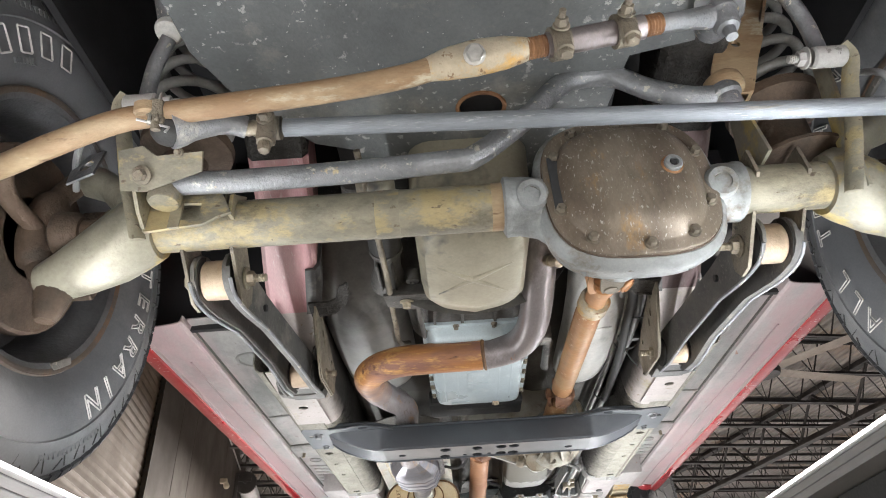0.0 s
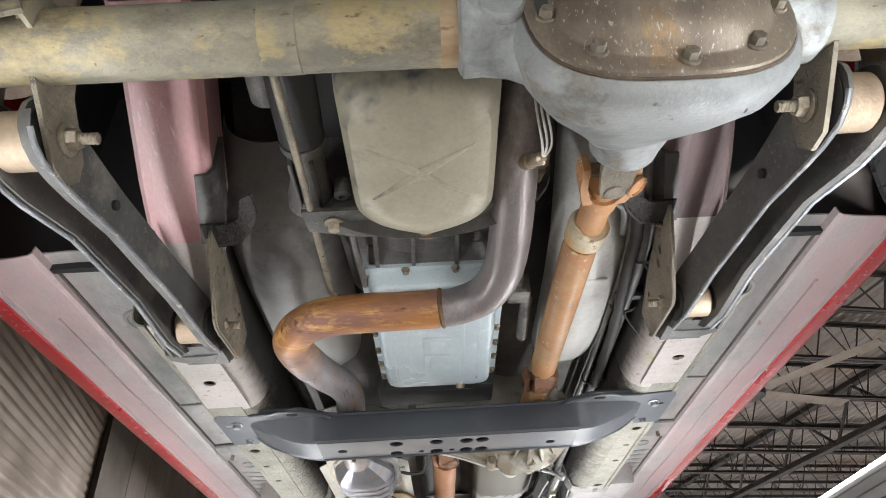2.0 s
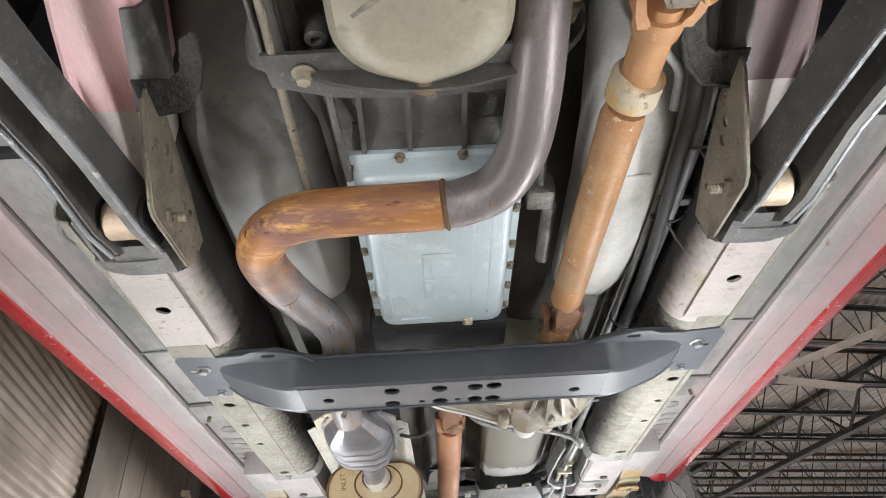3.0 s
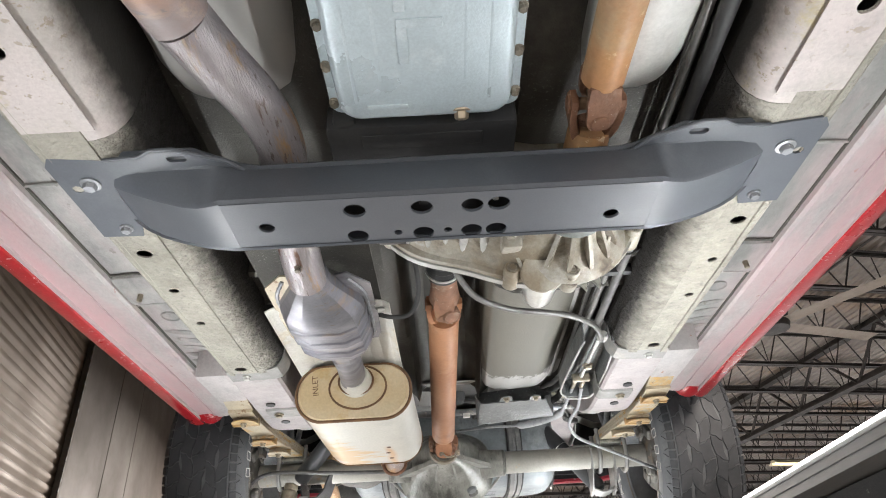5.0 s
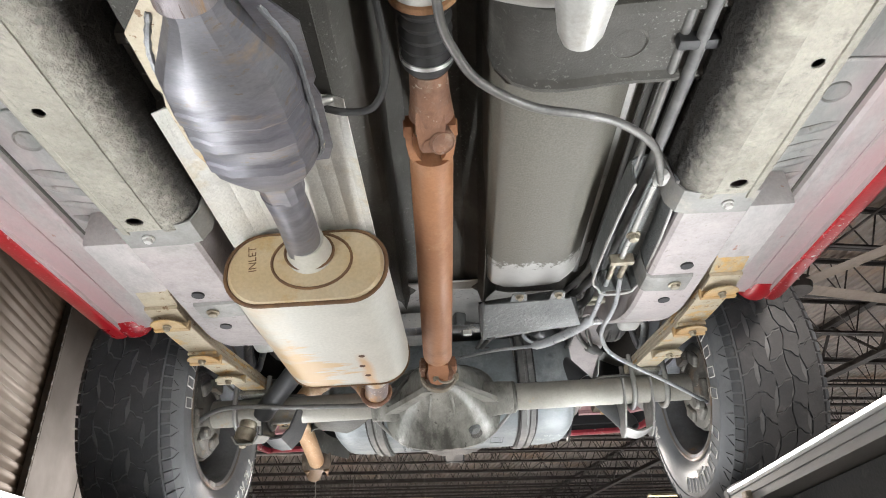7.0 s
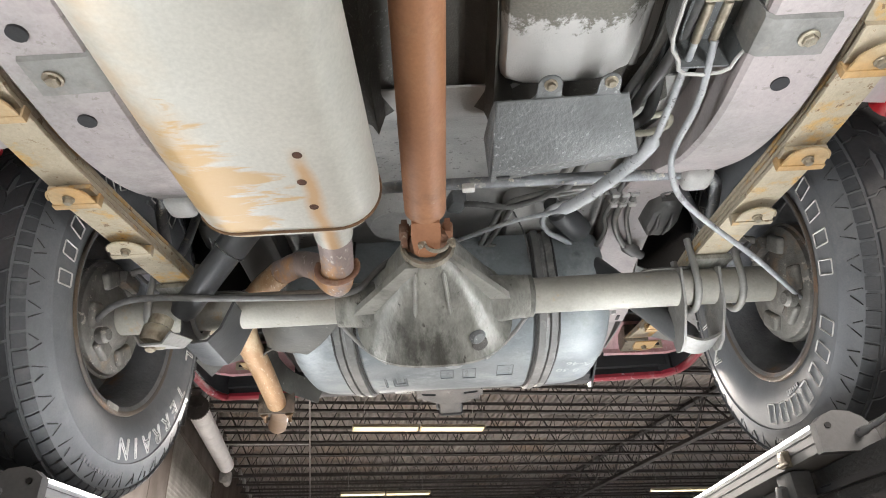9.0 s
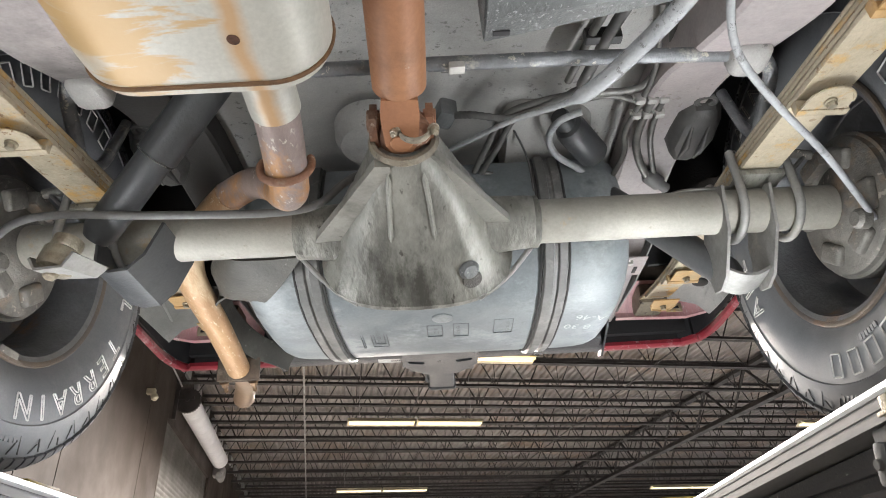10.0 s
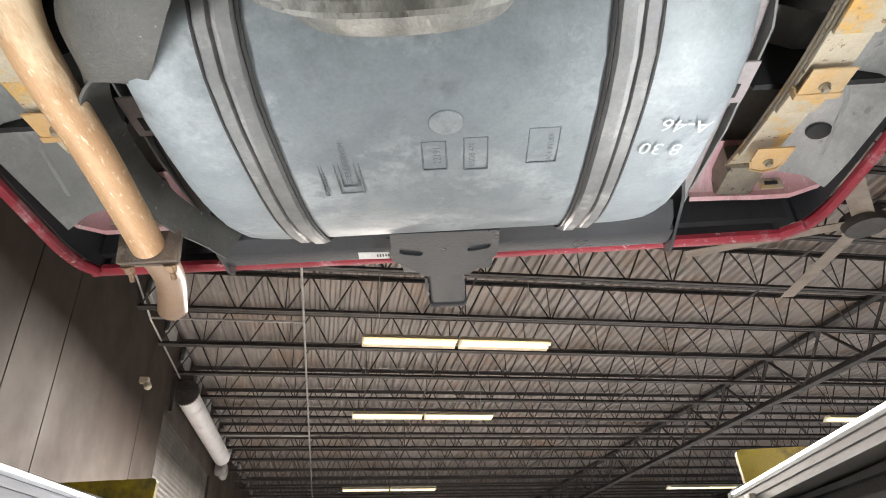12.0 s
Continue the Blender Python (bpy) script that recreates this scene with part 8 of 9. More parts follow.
loft(b, [[(0.153 + r * math.cos(a), y, 2.068 + dz + 0.9 * r * math.sin(a)) for a in (2 * math.pi * k / 24 for k in range(24))] for y, r, dz in ((1.178, 0.044, 0.004), (1.205, 0.036, 0.0), (1.220, 0.029, -0.004), (1.254, 0.023, -0.010), (1.266, 0.017, -0.011))])
part("speedometer_boss", b, "alloy", tc)
b = lathe(mesh(), (0.149, 1.150, 2.052), (0, -0.75, -0.66), [(0.036, -0.03), (0.036, 0.012), (0.033, 0.016), (0.010, 0.017)], 30)
part("drain_boss", b, "alloy_dusty", tc)
for x, y in ((0.217, 1.205), (0.238, 1.200)):
    b = mesh()
    plate(b, [(-0.014, 0.020), (0.012, 0.018), (0.004, -0.022)], (x, y, 2.050), (1, 0.3, 0), (0, 0.5, 1), 0.004)
    part("case_tab", b, "alloy", tc)
part("tail_housing", tube(mesh(), [(0.0, 1.22, 2.232), (0.0, 1.30, 2.226), (0.0, 1.335, 2.224)], [0.060, 0.045, 0.036], 28), "alloy", tc)
b = mesh()
block(b, (-0.075, 1.14, 2.135), (0.05, 0.03, 0.05), bevel=0.006)
part("sensor_plug", b, "plastic", tc)
part("vent_hose", tube(mesh(), curve([(0.012, 1.28, 2.20), (0.019, 1.33, 2.17), (0.033, 1.355, 2.15), (0.062, 1.388, 2.13), (0.127, 1.426, 2.12), (0.195, 1.447, 2.12), (0.249, 1.469, 2.12), (0.308, 1.525, 2.12), (0.344, 1.625, 2.13)], 6), 0.006, 12), "line", car, "grey sheathed hand-brake cable")

# -- hand-brake equaliser --
b = mesh()
tray = [(1.612, 0.333, 0.030), (1.64, 0.334, 0.034), (1.70, 0.336, 0.039), (1.78, 0.337, 0.043), (1.88, 0.337, 0.045), (1.930, 0.339, 0.046), (1.950, 0.341, 0.043), (1.968, 0.344, 0.034), (1.984, 0.345, 0.031)]
sheet(b, [[(cx + k * w, y, z) for k, z in ((-1.06, 2.122), (-1.0, 2.128), (-0.97, 2.165), (-0.5, 2.174), (0.5, 2.174), (0.97, 2.165), (1.0, 2.128), (1.06, 2.122))] for y, cx, w in tray], 0.003)
plate(b, [(-0.031, 2.124), (0.031, 2.124), (0.030, 2.172), (-0.030, 2.172)], (0.345, 1.984, 0), (1, 0, 0), (0, 0, 1), 0.003)
eq = part("equaliser_bracket", b, "canister", car, "open grey hand-brake equaliser bracket")
b = tube(mesh(), [(cx - w * 1.06, y, 2.122) for y, cx, w in tray] + [(0.322, 1.990, 2.121), (0.345, 1.992, 2.120), (0.368, 1.990, 2.121)] + [(cx + w * 1.06, y, 2.122) for y, cx, w in reversed(tray)], 0.0026, 6)
part("rolled_edge", b, "rear_pan", eq)
part("pull_rod", tube(mesh(), [(0.342, 1.625, 2.142), (0.338, 1.88, 2.140)], 0.0055, 10), "bolt_bright", eq)
part("cable_ferrule", lathe(mesh(), (0.344, 1.605, 2.136), (0, 1, 0), [(0.007, 0), (0.012, 0.006), (0.012, 0.020), (0.006, 0.026)], 16), "rear_pan", eq)
b = mesh()
hexbolt(b, (0.340, 1.79, 2.138), (0, 0, -1), 0.010, 0.010, 1.3)
part("adjuster_nut", b, "bolt", eq)
part("equaliser_bar", block(mesh(), (0.338, 1.88, 2.138), (0.045, 0.014, 0.020), bevel=0.003), "bolt", eq)
for x in (0.328, 0.350):
    part("cable_end", rod(mesh(), (x, 1.895, 2.140), (x, 1.955, 2.140), 0.006, 12, 0.001), "bolt", eq)
part("brake_cable", tube(mesh(), curve([(0.350, 1.95, 2.135), (0.349, 2.03, 2.11), (0.339, 2.11, 2.10), (0.342, 2.15, 2.09), (0.368, 2.204, 2.075), (0.437, 2.276, 2.065), (0.544, 2.373, 2.05), (0.675, 2.509, 2.035)], 7), 0.0048, 12), "hose", car, "grey hand-brake cable reaching the rear brake")
part("brake_cable", tube(mesh(), curve([(0.328, 1.95, 2.140), (0.323, 2.072, 2.13), (0.317, 2.146, 2.13), (0.279, 2.241, 2.14), (0.223, 2.349, 2.16), (0.128, 2.418, 2.18), (0.02, 2.515, 2.20)], 7), [0.0052] * 13 + [0.0112] * 16 + [0.0042] * 14, 14), "hose", car, "grey hand-brake cable in a thick sheath")
part("brake_cable", tube(mesh(), curve([(-0.680, 2.505, 2.055), (-0.625, 2.475, 2.078), (-0.556, 2.46, 2.082), (-0.428, 2.46, 2.074), (-0.301, 2.46, 2.068), (-0.213, 2.46, 2.067), (-0.160, 2.462, 2.080), (-0.120, 2.475, 2.13), (-0.07, 2.51, 2.18), (0.02, 2.520, 2.20)], 7), 0.0062, 12), "dark_line", car, "dark hand-brake cable along the rear axle")

# -- lines along the driver's rail --
for x, z, r, mt in ((0.338, 2.168, 0.0085, "dark_line"), (0.318, 2.178, 0.0065, "line"), (0.352, 2.185, 0.006, "dark_line")):
    part("fuel_line", tube(mesh(), curve([(x - 0.045, 0.20, 2.26), (x - 0.03, 0.34, 2.20), (x - 0.01, 0.50, z), (x, 0.8, z), (x, 1.2, z), (x, 1.6, z), (x - 0.005, 1.95, z + 0.01), (x - 0.03, 2.12, z + 0.03), (x - 0.06, 2.30, z + 0.08), (x - 0.08, 2.45, z + 0.11)], 6), r, 10), mt, car, "steel lines clipped along the frame rail")
for y in (0.62, 1.22, 1.38, 2.34):
    part("line_clip", block(mesh(), (0.336 if y < 2 else 0.27, y, 2.172 if y < 2 else 2.268), (0.055, 0.016, 0.024), bevel=0.004), "plastic", car)
for y in (0.50, 0.66, 0.98, 1.30):
    b = tube(mesh(), [(0.336 + 0.026 * math.cos(t), y + 0.004 * math.sin(2 * t), 2.173 + 0.017 * math.sin(t)) for t in (2 * math.pi * i / 18 for i in range(18))], 0.0022, 6, ring=True)
    if y < 0.7:
        tube(b, [(0.330, y, 2.157), (0.345, y + 0.02, 2.140), (0.372, y + 0.05, 2.125)], 0.0018, 6)
    part("cable_tie", b, "rubber", car)
part("wiring_loom", tube(mesh(), curve([(0.262, 0.22, 2.24), (0.285, 0.33, 2.185), (0.306, 0.43, 2.168), (0.312, 0.52, 2.165), (0.330, 0.75, 2.160), (0.338, 1.0, 2.162)], 6), [0.0095 + 0.001 * (i % 2) for i in range(31)], 12), "rubber", car, "black ribbed wiring loom along the rail")
b = tube(mesh(), curve([(0.225, 0.30, 2.20), (0.255, 0.36, 2.185), (0.285, 0.40, 2.19), (0.295, 0.46, 2.19)], 6), 0.0065, 10)
part("breather_hose", b, "hose", car)
part("shift_rod", tube(mesh(), [(0.165, 0.12, 2.26), (0.135, 0.30, 2.195), (0.13, 0.34, 2.185)], 0.006, 10), "line", car)
b = lathe(mesh(), (0.142, 0.275, 2.205), (-0.1, 0.85, -0.25), [(0.009, 0), (0.016, 0.006), (0.016, 0.022), (0.012, 0.026), (0.015, 0.03), (0.010, 0.05)], 16)
part("plug_connector", b, "bolt", car)
b = mesh()
tube(b, [(0.128, 0.52, 2.19), (0.135, 0.60, 2.18), (0.150, 0.62, 2.17), (0.152, 0.75, 2.165)], 0.011, 10)
block(b, (0.135, 0.60, 2.18), (0.04, 0.04, 0.04), bevel=0.006)
part("shift_linkage", b, "casting", car)

# -- rear axle --
rax = part("rear_axle", tube(mesh(), [(-0.66, RY, AZ), (-0.20, RY, AZ), (0.18, RY, AZ), (0.66, RY, AZ)], 0.0365, 40), "rear_tube", car, "dusty grey steel rear axle tube")
b = mesh()


PXR = -0.024


def bowl(y, w, zb, zt, n=2.7):
    """A section of the housing, wide and round below."""
    out = []
    for i in range(36):
        a = 2 * math.pi * i / 36
        c, q = math.cos(a), math.sin(a)
        z = 2.095 + ((zt - 2.095) if q > 0 else (2.095 - zb)) * math.copysign(abs(q) ** (2 / n), q)
        out.append((PXR + w * math.copysign(abs(c) ** (2 / n), c), y, z))
    return out


b = mesh()
loft(b, [bowl(*q) for q in ((2.350, 0.041, 2.058, 2.135, 2.4), (2.366, 0.048, 2.055, 2.140, 2.8), (2.40, 0.060, 2.053, 2.148, 3.4), (2.45, 0.078, 2.050, 2.160, 3.8), (2.50, 0.100, 2.042, 2.175, 3.6), (2.545, 0.121, 2.028, 2.190, 3.2), (2.580, 0.136, 2.011, 2.205, 2.9), (2.606, 0.146, 1.994, 2.215), (2.622, 0.157, 1.985, 2.220), (2.626, 0.163, 1.980, 2.225), (2.638, 0.163, 1.980, 2.225))])
part("differential_housing", b, "rear_cast", rax, "oily grey cast differential housing", angle=50)
b = mesh()
loft(b, [bowl(*q) for q in ((2.639, 0.158, 1.984, 2.220), (2.648, 0.158, 1.984, 2.220), (2.665, 0.135, 2.004, 2.20), (2.70, 0.115, 2.02, 2.19), (2.715, 0.06, 2.06, 2.14))])
part("differential_cover", b, "rear_cast", rax)
# flat triangular webs from the nose to the tubes, and the necks behind them
for s in (-1, 1):
    b = mesh()
    web = [(0.020, 2.352), (0.040, 2.350), (0.088, 2.430), (0.152, 2.535), (0.160, 2.556), (0.150, 2.590), (0.06, 2.60), (0.02, 2.50)]
    plate(b, [(s * x, y) for x, y in web], (PXR, 0, 1.978), (1, 0, 0), (0, 1, 0.039), s * 0.014)
    part("casting_web", b, "rear_web", rax, "flat grey casting web")
    part("housing_neck", tube(mesh(), [(PXR + s * 0.09, RY, AZ), (PXR + s * 0.135, RY, AZ - 0.002), (PXR + s * 0.165, RY, AZ), (PXR + s * 0.194, RY, AZ)], [0.050, 0.047, 0.045, 0.0435], 32), "rear_cast", rax, "dark cast neck of the housing")
    b = mesh()
    tube(b, curve([(PXR + s * 0.192, 2.605, 2.070), (PXR + s * 0.165, 2.628, 2.045), (PXR + s * 0.135, 2.634, 2.018), (PXR + s * 0.10, 2.636, 1.994)], 6), 0.0045, 8)
    part("gasket_lip", b, "worn_grey", rax)
for s in (-1, 1):
    part("casting_rib", tube(mesh(), curve([(PXR + s * 0.024, 2.365, 2.0545), (PXR + s * 0.029, 2.44, 2.0515), (PXR + s * 0.034, 2.52, 2.0385)], 5), [0.001] + [0.004] * 9 + [0.001], 8), "rear_web", rax)
    fx = PXR + s * 0.191
    part("tube_flange", tube(mesh(), [(fx - 0.004, RY, AZ), (fx, RY, AZ), (fx + 0.010, RY, AZ), (fx + 0.014, RY, AZ)], [0.040, 0.0435, 0.0435, 0.037], 32), "rear_cast", rax)
    # drum brakes
    b = lathe(mesh(), (s * 0.680, RY, AZ), (s, 0, 0), [(0.03, -0.02), (0.055, -0.012), (0.068, -0.004), (0.108, -0.002), (0.114, 0.002), (0.116, 0.010), (0.121, 0.012), (0.121, 0.045), (0.10, 0.05)], 56)
    dr = part("drum_brake", b, "drum", rax, "dusty rear drum-brake backing plate")
    b = mesh()
    for a in (20, 75, 130, 200, 250, 310):
        c, s_ = math.cos(radians(a)), math.sin(radians(a))
        block(b, (s * 0.674, RY + 0.080 * c, AZ + 0.080 * s_), (0.018, 0.035, 0.05), Matrix.Rotation(radians(a), 4, "X"), bevel=0.008, seg=3)
    block(b, (s * 0.668, RY + 0.0, AZ + 0.08), (0.03, 0.06, 0.03), bevel=0.008)
    lathe(b, (s * 0.645, RY - 0.03, AZ + 0.085), (-s, 0, 0.2), [(0.008, 0), (0.008, 0.03), (0.005, 0.034)], 10)
    lathe(b, (s * 0.660, RY - 0.070, AZ - 0.068), (-s, -0.1, 0), [(0.016, 0), (0.016, 0.014), (0.011, 0.02)], 14)
    part_each("plate_boss", b, "drum", dr)
    b = tube(mesh(), curve([(s * 0.638, RY - 0.03, AZ + 0.088), (s * 0.60, RY - 0.03, AZ + 0.055), (s * 0.55, RY - 0.018, AZ + 0.038), (s * 0.42, RY - 0.008, AZ + 0.039), (s * 0.40, RY + 0.0, AZ + 0.022)], 6), 0.0038, 8)
    part("brake_pipe", b, "line", rax)
    # U-bolts, pads
    for x in (0.500, 0.588):
        b = tube(mesh(), [(s * x, RY + dy, z) for dy, z in ((-0.048, AZ + 0.085), (-0.050, AZ + 0.03), *[(-0.050 * math.cos(t), AZ - 0.048 * math.sin(t)) for t in (math.pi * i / 10 for i in range(11))], (0.050, AZ + 0.03), (0.048, AZ + 0.085))], 0.007, 12)
        part("u_bolt", b, "worn_grey", rax, "dirty spring U-bolt")
    b = mesh()
    block(b, (s * 0.541, RY, AZ + 0.040), (0.075, 0.11, 0.012), bevel=0.004)
    part("spring_perch", b, "rear_cast", rax)
# driver-side lower damper bracket
b = mesh()
cheek = [(-0.050, 0.020), (-0.038, 0.026), (0.030, 0.026), (0.070, -0.03), (0.080, -0.085), (0.074, -0.112), (0.050, -0.118), (0.020, -0.108), (-0.030, -0.05)]
for x in (0.470, 0.546):
    plate(b, cheek, (x, RY, AZ), (0, 1, 0), (0, 0, 1), 0.005)
sheet(b, [[(x, RY + 0.030 + dy, AZ - 0.094 + dz - 0.016 * math.sin((x - 0.470) / 0.081 * math.pi)) for x in steps(0.470, 0.551, 8)] for dy, dz in ((-0.012, 0.0), (0.046, -0.006))], 0.005)
part("damper_bracket", b, "worn_grey", rax, "grey U-shaped damper bracket")
b = mesh()
sheet(b, [[(-0.405, y, 2.085), (-0.425, y, 2.030), (-0.448, y, 2.005), (-0.475, y, 2.002), (-0.500, y, 2.010), (-0.506, y, 2.062)] for y in (2.500, 2.575, 2.625)], 0.005)
part("damper_bracket", b, "shock", rax, "dark grey damper bracket")
b = mesh()
sheet(b, [[(-0.485, 2.425, 1.995), (-0.50, 2.43, 1.975), (-0.545, 2.44, 1.978), (-0.562, 2.445, 2.000)], [(-0.475, 2.50, 2.01), (-0.49, 2.50, 1.994), (-0.545, 2.50, 1.995), (-0.565, 2.50, 2.02)]], 0.004)
part("damper_bracket", b, "worn_grey", rax, "grey pressed damper bracket")
b = lathe(mesh(), (-0.534, 2.468, 2.000), (0.15, 0.1, 1), [(0.014, -0.012), (0.024, -0.008), (0.026, 0.0), (0.026, 0.022), (0.020, 0.026), (0.022, 0.03), (0.022, 0.044), (0.014, 0.048)], 24)
hexbolt(b, (-0.536, 2.466, 1.990), (0, -0.2, -1), 0.010, 0.010, 1.2)
part("damper_eye", b, "bolt", rax)
b = lathe(mesh(), (0.060, 2.580, 2.020), (0.45, -0.5, -1), [(0.017, -0.014), (0.017, 0.004), (0.012, 0.009)], 20)
part("fill_plug", b, "canister", rax)
part("oil_stain", lathe(mesh(), (0.066, 2.596, 2.0085), (0.35, -0.45, -1), [(0.017, -0.006), (0.016, 0.0005), (0.004, 0.001)], 20), "tunnel", rax)
b = lathe(mesh(), (PXR - 0.001, 2.354, 2.097), (0, -1, 0.1), [(0.043, 0), (0.048, 0.006), (0.045, 0.014), (0.039, 0.014), (0.034, 0.0)], 32)
part("pinion_seal", b, "bracket", rax)

# -- leaf springs --
for s in (-1, 1):
    base = [(1.72, 2.150), (1.80, 2.122), (1.95, 2.098), (2.14, 2.104), (2.35, 2.128), (RY, 2.152), (2.80, 2.170), (2.98, 2.186), (3.12, 2.210), (3.25, 2.238), (3.34, 2.262)]
    line = curve([(0.541 + max(0, y - RY) * 0.06, y, z) for y, z in base], 5)
    lead = None
    for k, (i0, i1) in enumerate(((0, len(line)), (4, len(line) - 6), (9, len(line) - 12), (15, len(line) - 18))):
        b = mesh()
        dz = -0.0 + 0.0085 * (0 if k == 0 else 0) - 0.0085 * 0
        loft(b, [[(s * (p.x + w), p.y, p.z + 0.026 - 0.0085 * k + h) for w, h in ((-0.031, 0.0), (0.031, 0.0), (0.032, 0.004), (0.031, 0.0075), (-0.031, 0.0075), (-0.032, 0.004))] for p in line[i0:i1]])
        if k == 0:
            lead = part("leaf_spring", b, "leaf", car, "rusting leaf spring with tan pads")
        else:
            part("leaf", b, "leaf", lead)
    for y, z, mt in ((1.952, 2.094, "leaf_clip"), (2.143, 2.094, "leaf_clip"), (2.32, 2.108, "leaf"), (2.975, 2.182, "leaf_clip"), (3.192, 2.212, "leaf_clip")):
        x = 0.541 + max(0, y - RY) * 0.06
        b = mesh()
        oval = [(0.030 * math.cos(t), 0.004 - 0.026 * math.sin(t)) for t in (math.pi * i / 12 for i in range(13))]
        if y > RY:
            oval = [(-0.032, -0.030), (0.032, -0.030)] if y < 3.1 else [(-0.032, 0.0), (-0.024, 0.026), (0.0, 0.034), (0.024, 0.026), (0.032, 0.0)]
        back = -0.034 if y > 3.1 else 0.026
        plate(b, [(-0.032, back), (0.032, back), *(oval[::-1] if y > 3.1 else [(0.032, -0.030), (-0.032, -0.030)] if y > RY else oval)], (s * x, y, z - 0.001), (1, 0, 0), (0, 1, 0.05), 0.003)
        tube(b, [(s * x + px, y + py, z - 0.001) for px, py in oval], 0.0022, 6)
        if y < 3.1:
            block(b, (s * x, y + 0.026, z + 0.008), (0.070, 0.012, 0.020), bevel=0.002)
        part("leaf_pad", b, mt, lead)
        part("clip_bolt", hexbolt(mesh(), (s * x, y + 0.004, z - 0.002), (0, 0, -1), 0.0065, 0.007, 1.3), "bolt", lead)
    b = mesh()
    block(b, (s * 0.545, 1.83, 2.165), (0.085, 0.26, 0.08), bevel=0.012)
    loft(b, [[(s * x, y, z) for x, z in ((0.50, 2.20), (0.505, 2.135), (0.59, 2.135), (0.62, 2.20))] for y in (1.86, 1.93, 1.99)], cap=True)
    part("spring_hanger", b, "pink", body, "grey and pink front spring hanger")
    b = mesh()
    block(b, (s * 0.590, 3.33, 2.29), (0.075, 0.10, 0.06), bevel=0.01)
    part("spring_shackle", b, "bracket", body)
# -- dampers --
for p, q, up_r in ((Vector((-0.512, 2.505, 2.062)), Vector((-0.255, 2.335, 2.300)), 0.031), (Vector((0.508, 2.640, 2.006)), Vector((0.25, 2.80, 2.40)), 0.028)):
    d = (q - p).normalized()
    L = (q - p).length
    b = lathe(mesh(), p, d, [(0.010, 0), (0.020, 0.004), (0.027, 0.02), (0.027, L * 0.50)], 28)
    sh = part("shock_absorber", b, "shock", car, "black telescopic rear shock absorber")
    part("dust_tube", lathe(mesh(), p + d * L * 0.42, d, [(up_r - 0.002, 0), (up_r, 0.002), (up_r, L * 0.55), (0.015, L * 0.58)], 28), "shock", sh)
    part("bright_rim", lathe(mesh(), p + d * (L * 0.42 - 0.002), d, [(up_r - 0.001, 0), (up_r + 0.0015, 0.0008), (up_r - 0.001, 0.002)], 28), "bolt_bright", sh)
# -- rear sway bar --
sb = part("rear_sway_bar", tube(mesh(), curve([(-0.535, 2.47, 2.17), (-0.525, 2.40, 2.205), (-0.505, 2.345, 2.215), (-0.465, 2.325, 2.212), (-0.30, 2.318, 2.205), (0.0, 2.315, 2.202), (0.30, 2.322, 2.205), (0.440, 2.335, 2.212), (0.480, 2.340, 2.215), (0.512, 2.37, 2.215), (0.522, 2.41, 2.205), (0.520, 2.47, 2.17)], 6), 0.0105, 14), "worn", car, "grey rear sway bar in rubber bushings")
for s in (-1, 1):
    b = mesh()
    block(b, (s * 0.462, 2.330, 2.212), (0.054, 0.058, 0.058), bevel=0.020, seg=4)
    block(b, (s * 0.462, 2.300, 2.232), (0.060, 0.085, 0.008), bevel=0.003)
    bb = part("bushing_bracket", b, "rear_pan", sb)
    part("bracket_bolt", hexbolt(mesh(), (s * 0.462, 2.278, 2.227), (0, 0, -1), 0.007, 0.007, 1.3), "bolt", bb)
    b = tube(mesh(), curve([(s * 0.524, 2.46, 2.175), (s * 0.520, 2.49, 2.20), (s * 0.512, 2.51, 2.30)], 5), 0.009, 12)
    part("drop_link", b, "worn", sb)
part("tag", block(mesh(), (0.052, 2.312, 2.190), (0.022, 0.014, 0.012), bevel=0.002), "label", sb, "small white part tag")
# bump stops
for s in (-1, 1):
    b = mesh()
    side = [(-0.040, -0.055), (-0.020, -0.085), (0.020, -0.085), (0.040, -0.060), (0.046, 0.010), (0.036, 0.060), (0.010, 0.080), (-0.020, 0.075), (-0.042, 0.030)]
    loft(b, [[(s * (0.492 + x * k), 2.612 + y * k, z) for x, y in side] for z, k in ((2.37, 1.0), (2.315, 0.98), (2.288, 0.86), (2.280, 0.70))])
    bs = part("bump_stop", b, "bump", car, "dark moulded bump stop with ribs")
    b = mesh()
    for x in (-0.014, 0.016):
        tube(b, [(s * (0.492 + x), 2.575, 2.282), (s * (0.494 + x), 2.62, 2.274), (s * (0.492 + x), 2.665, 2.282)], [0.003, 0.006, 0.003], 8)
    part("rib", b, "bump", bs)
    part("eyelet", tube(mesh(), [(s * (0.492 + 0.017 * math.cos(a)), 2.528 + 0.012 * math.sin(a), 2.300) for a in (2 * math.pi * i / 16 for i in range(16))], 0.005, 8, ring=True), "bump", bs)
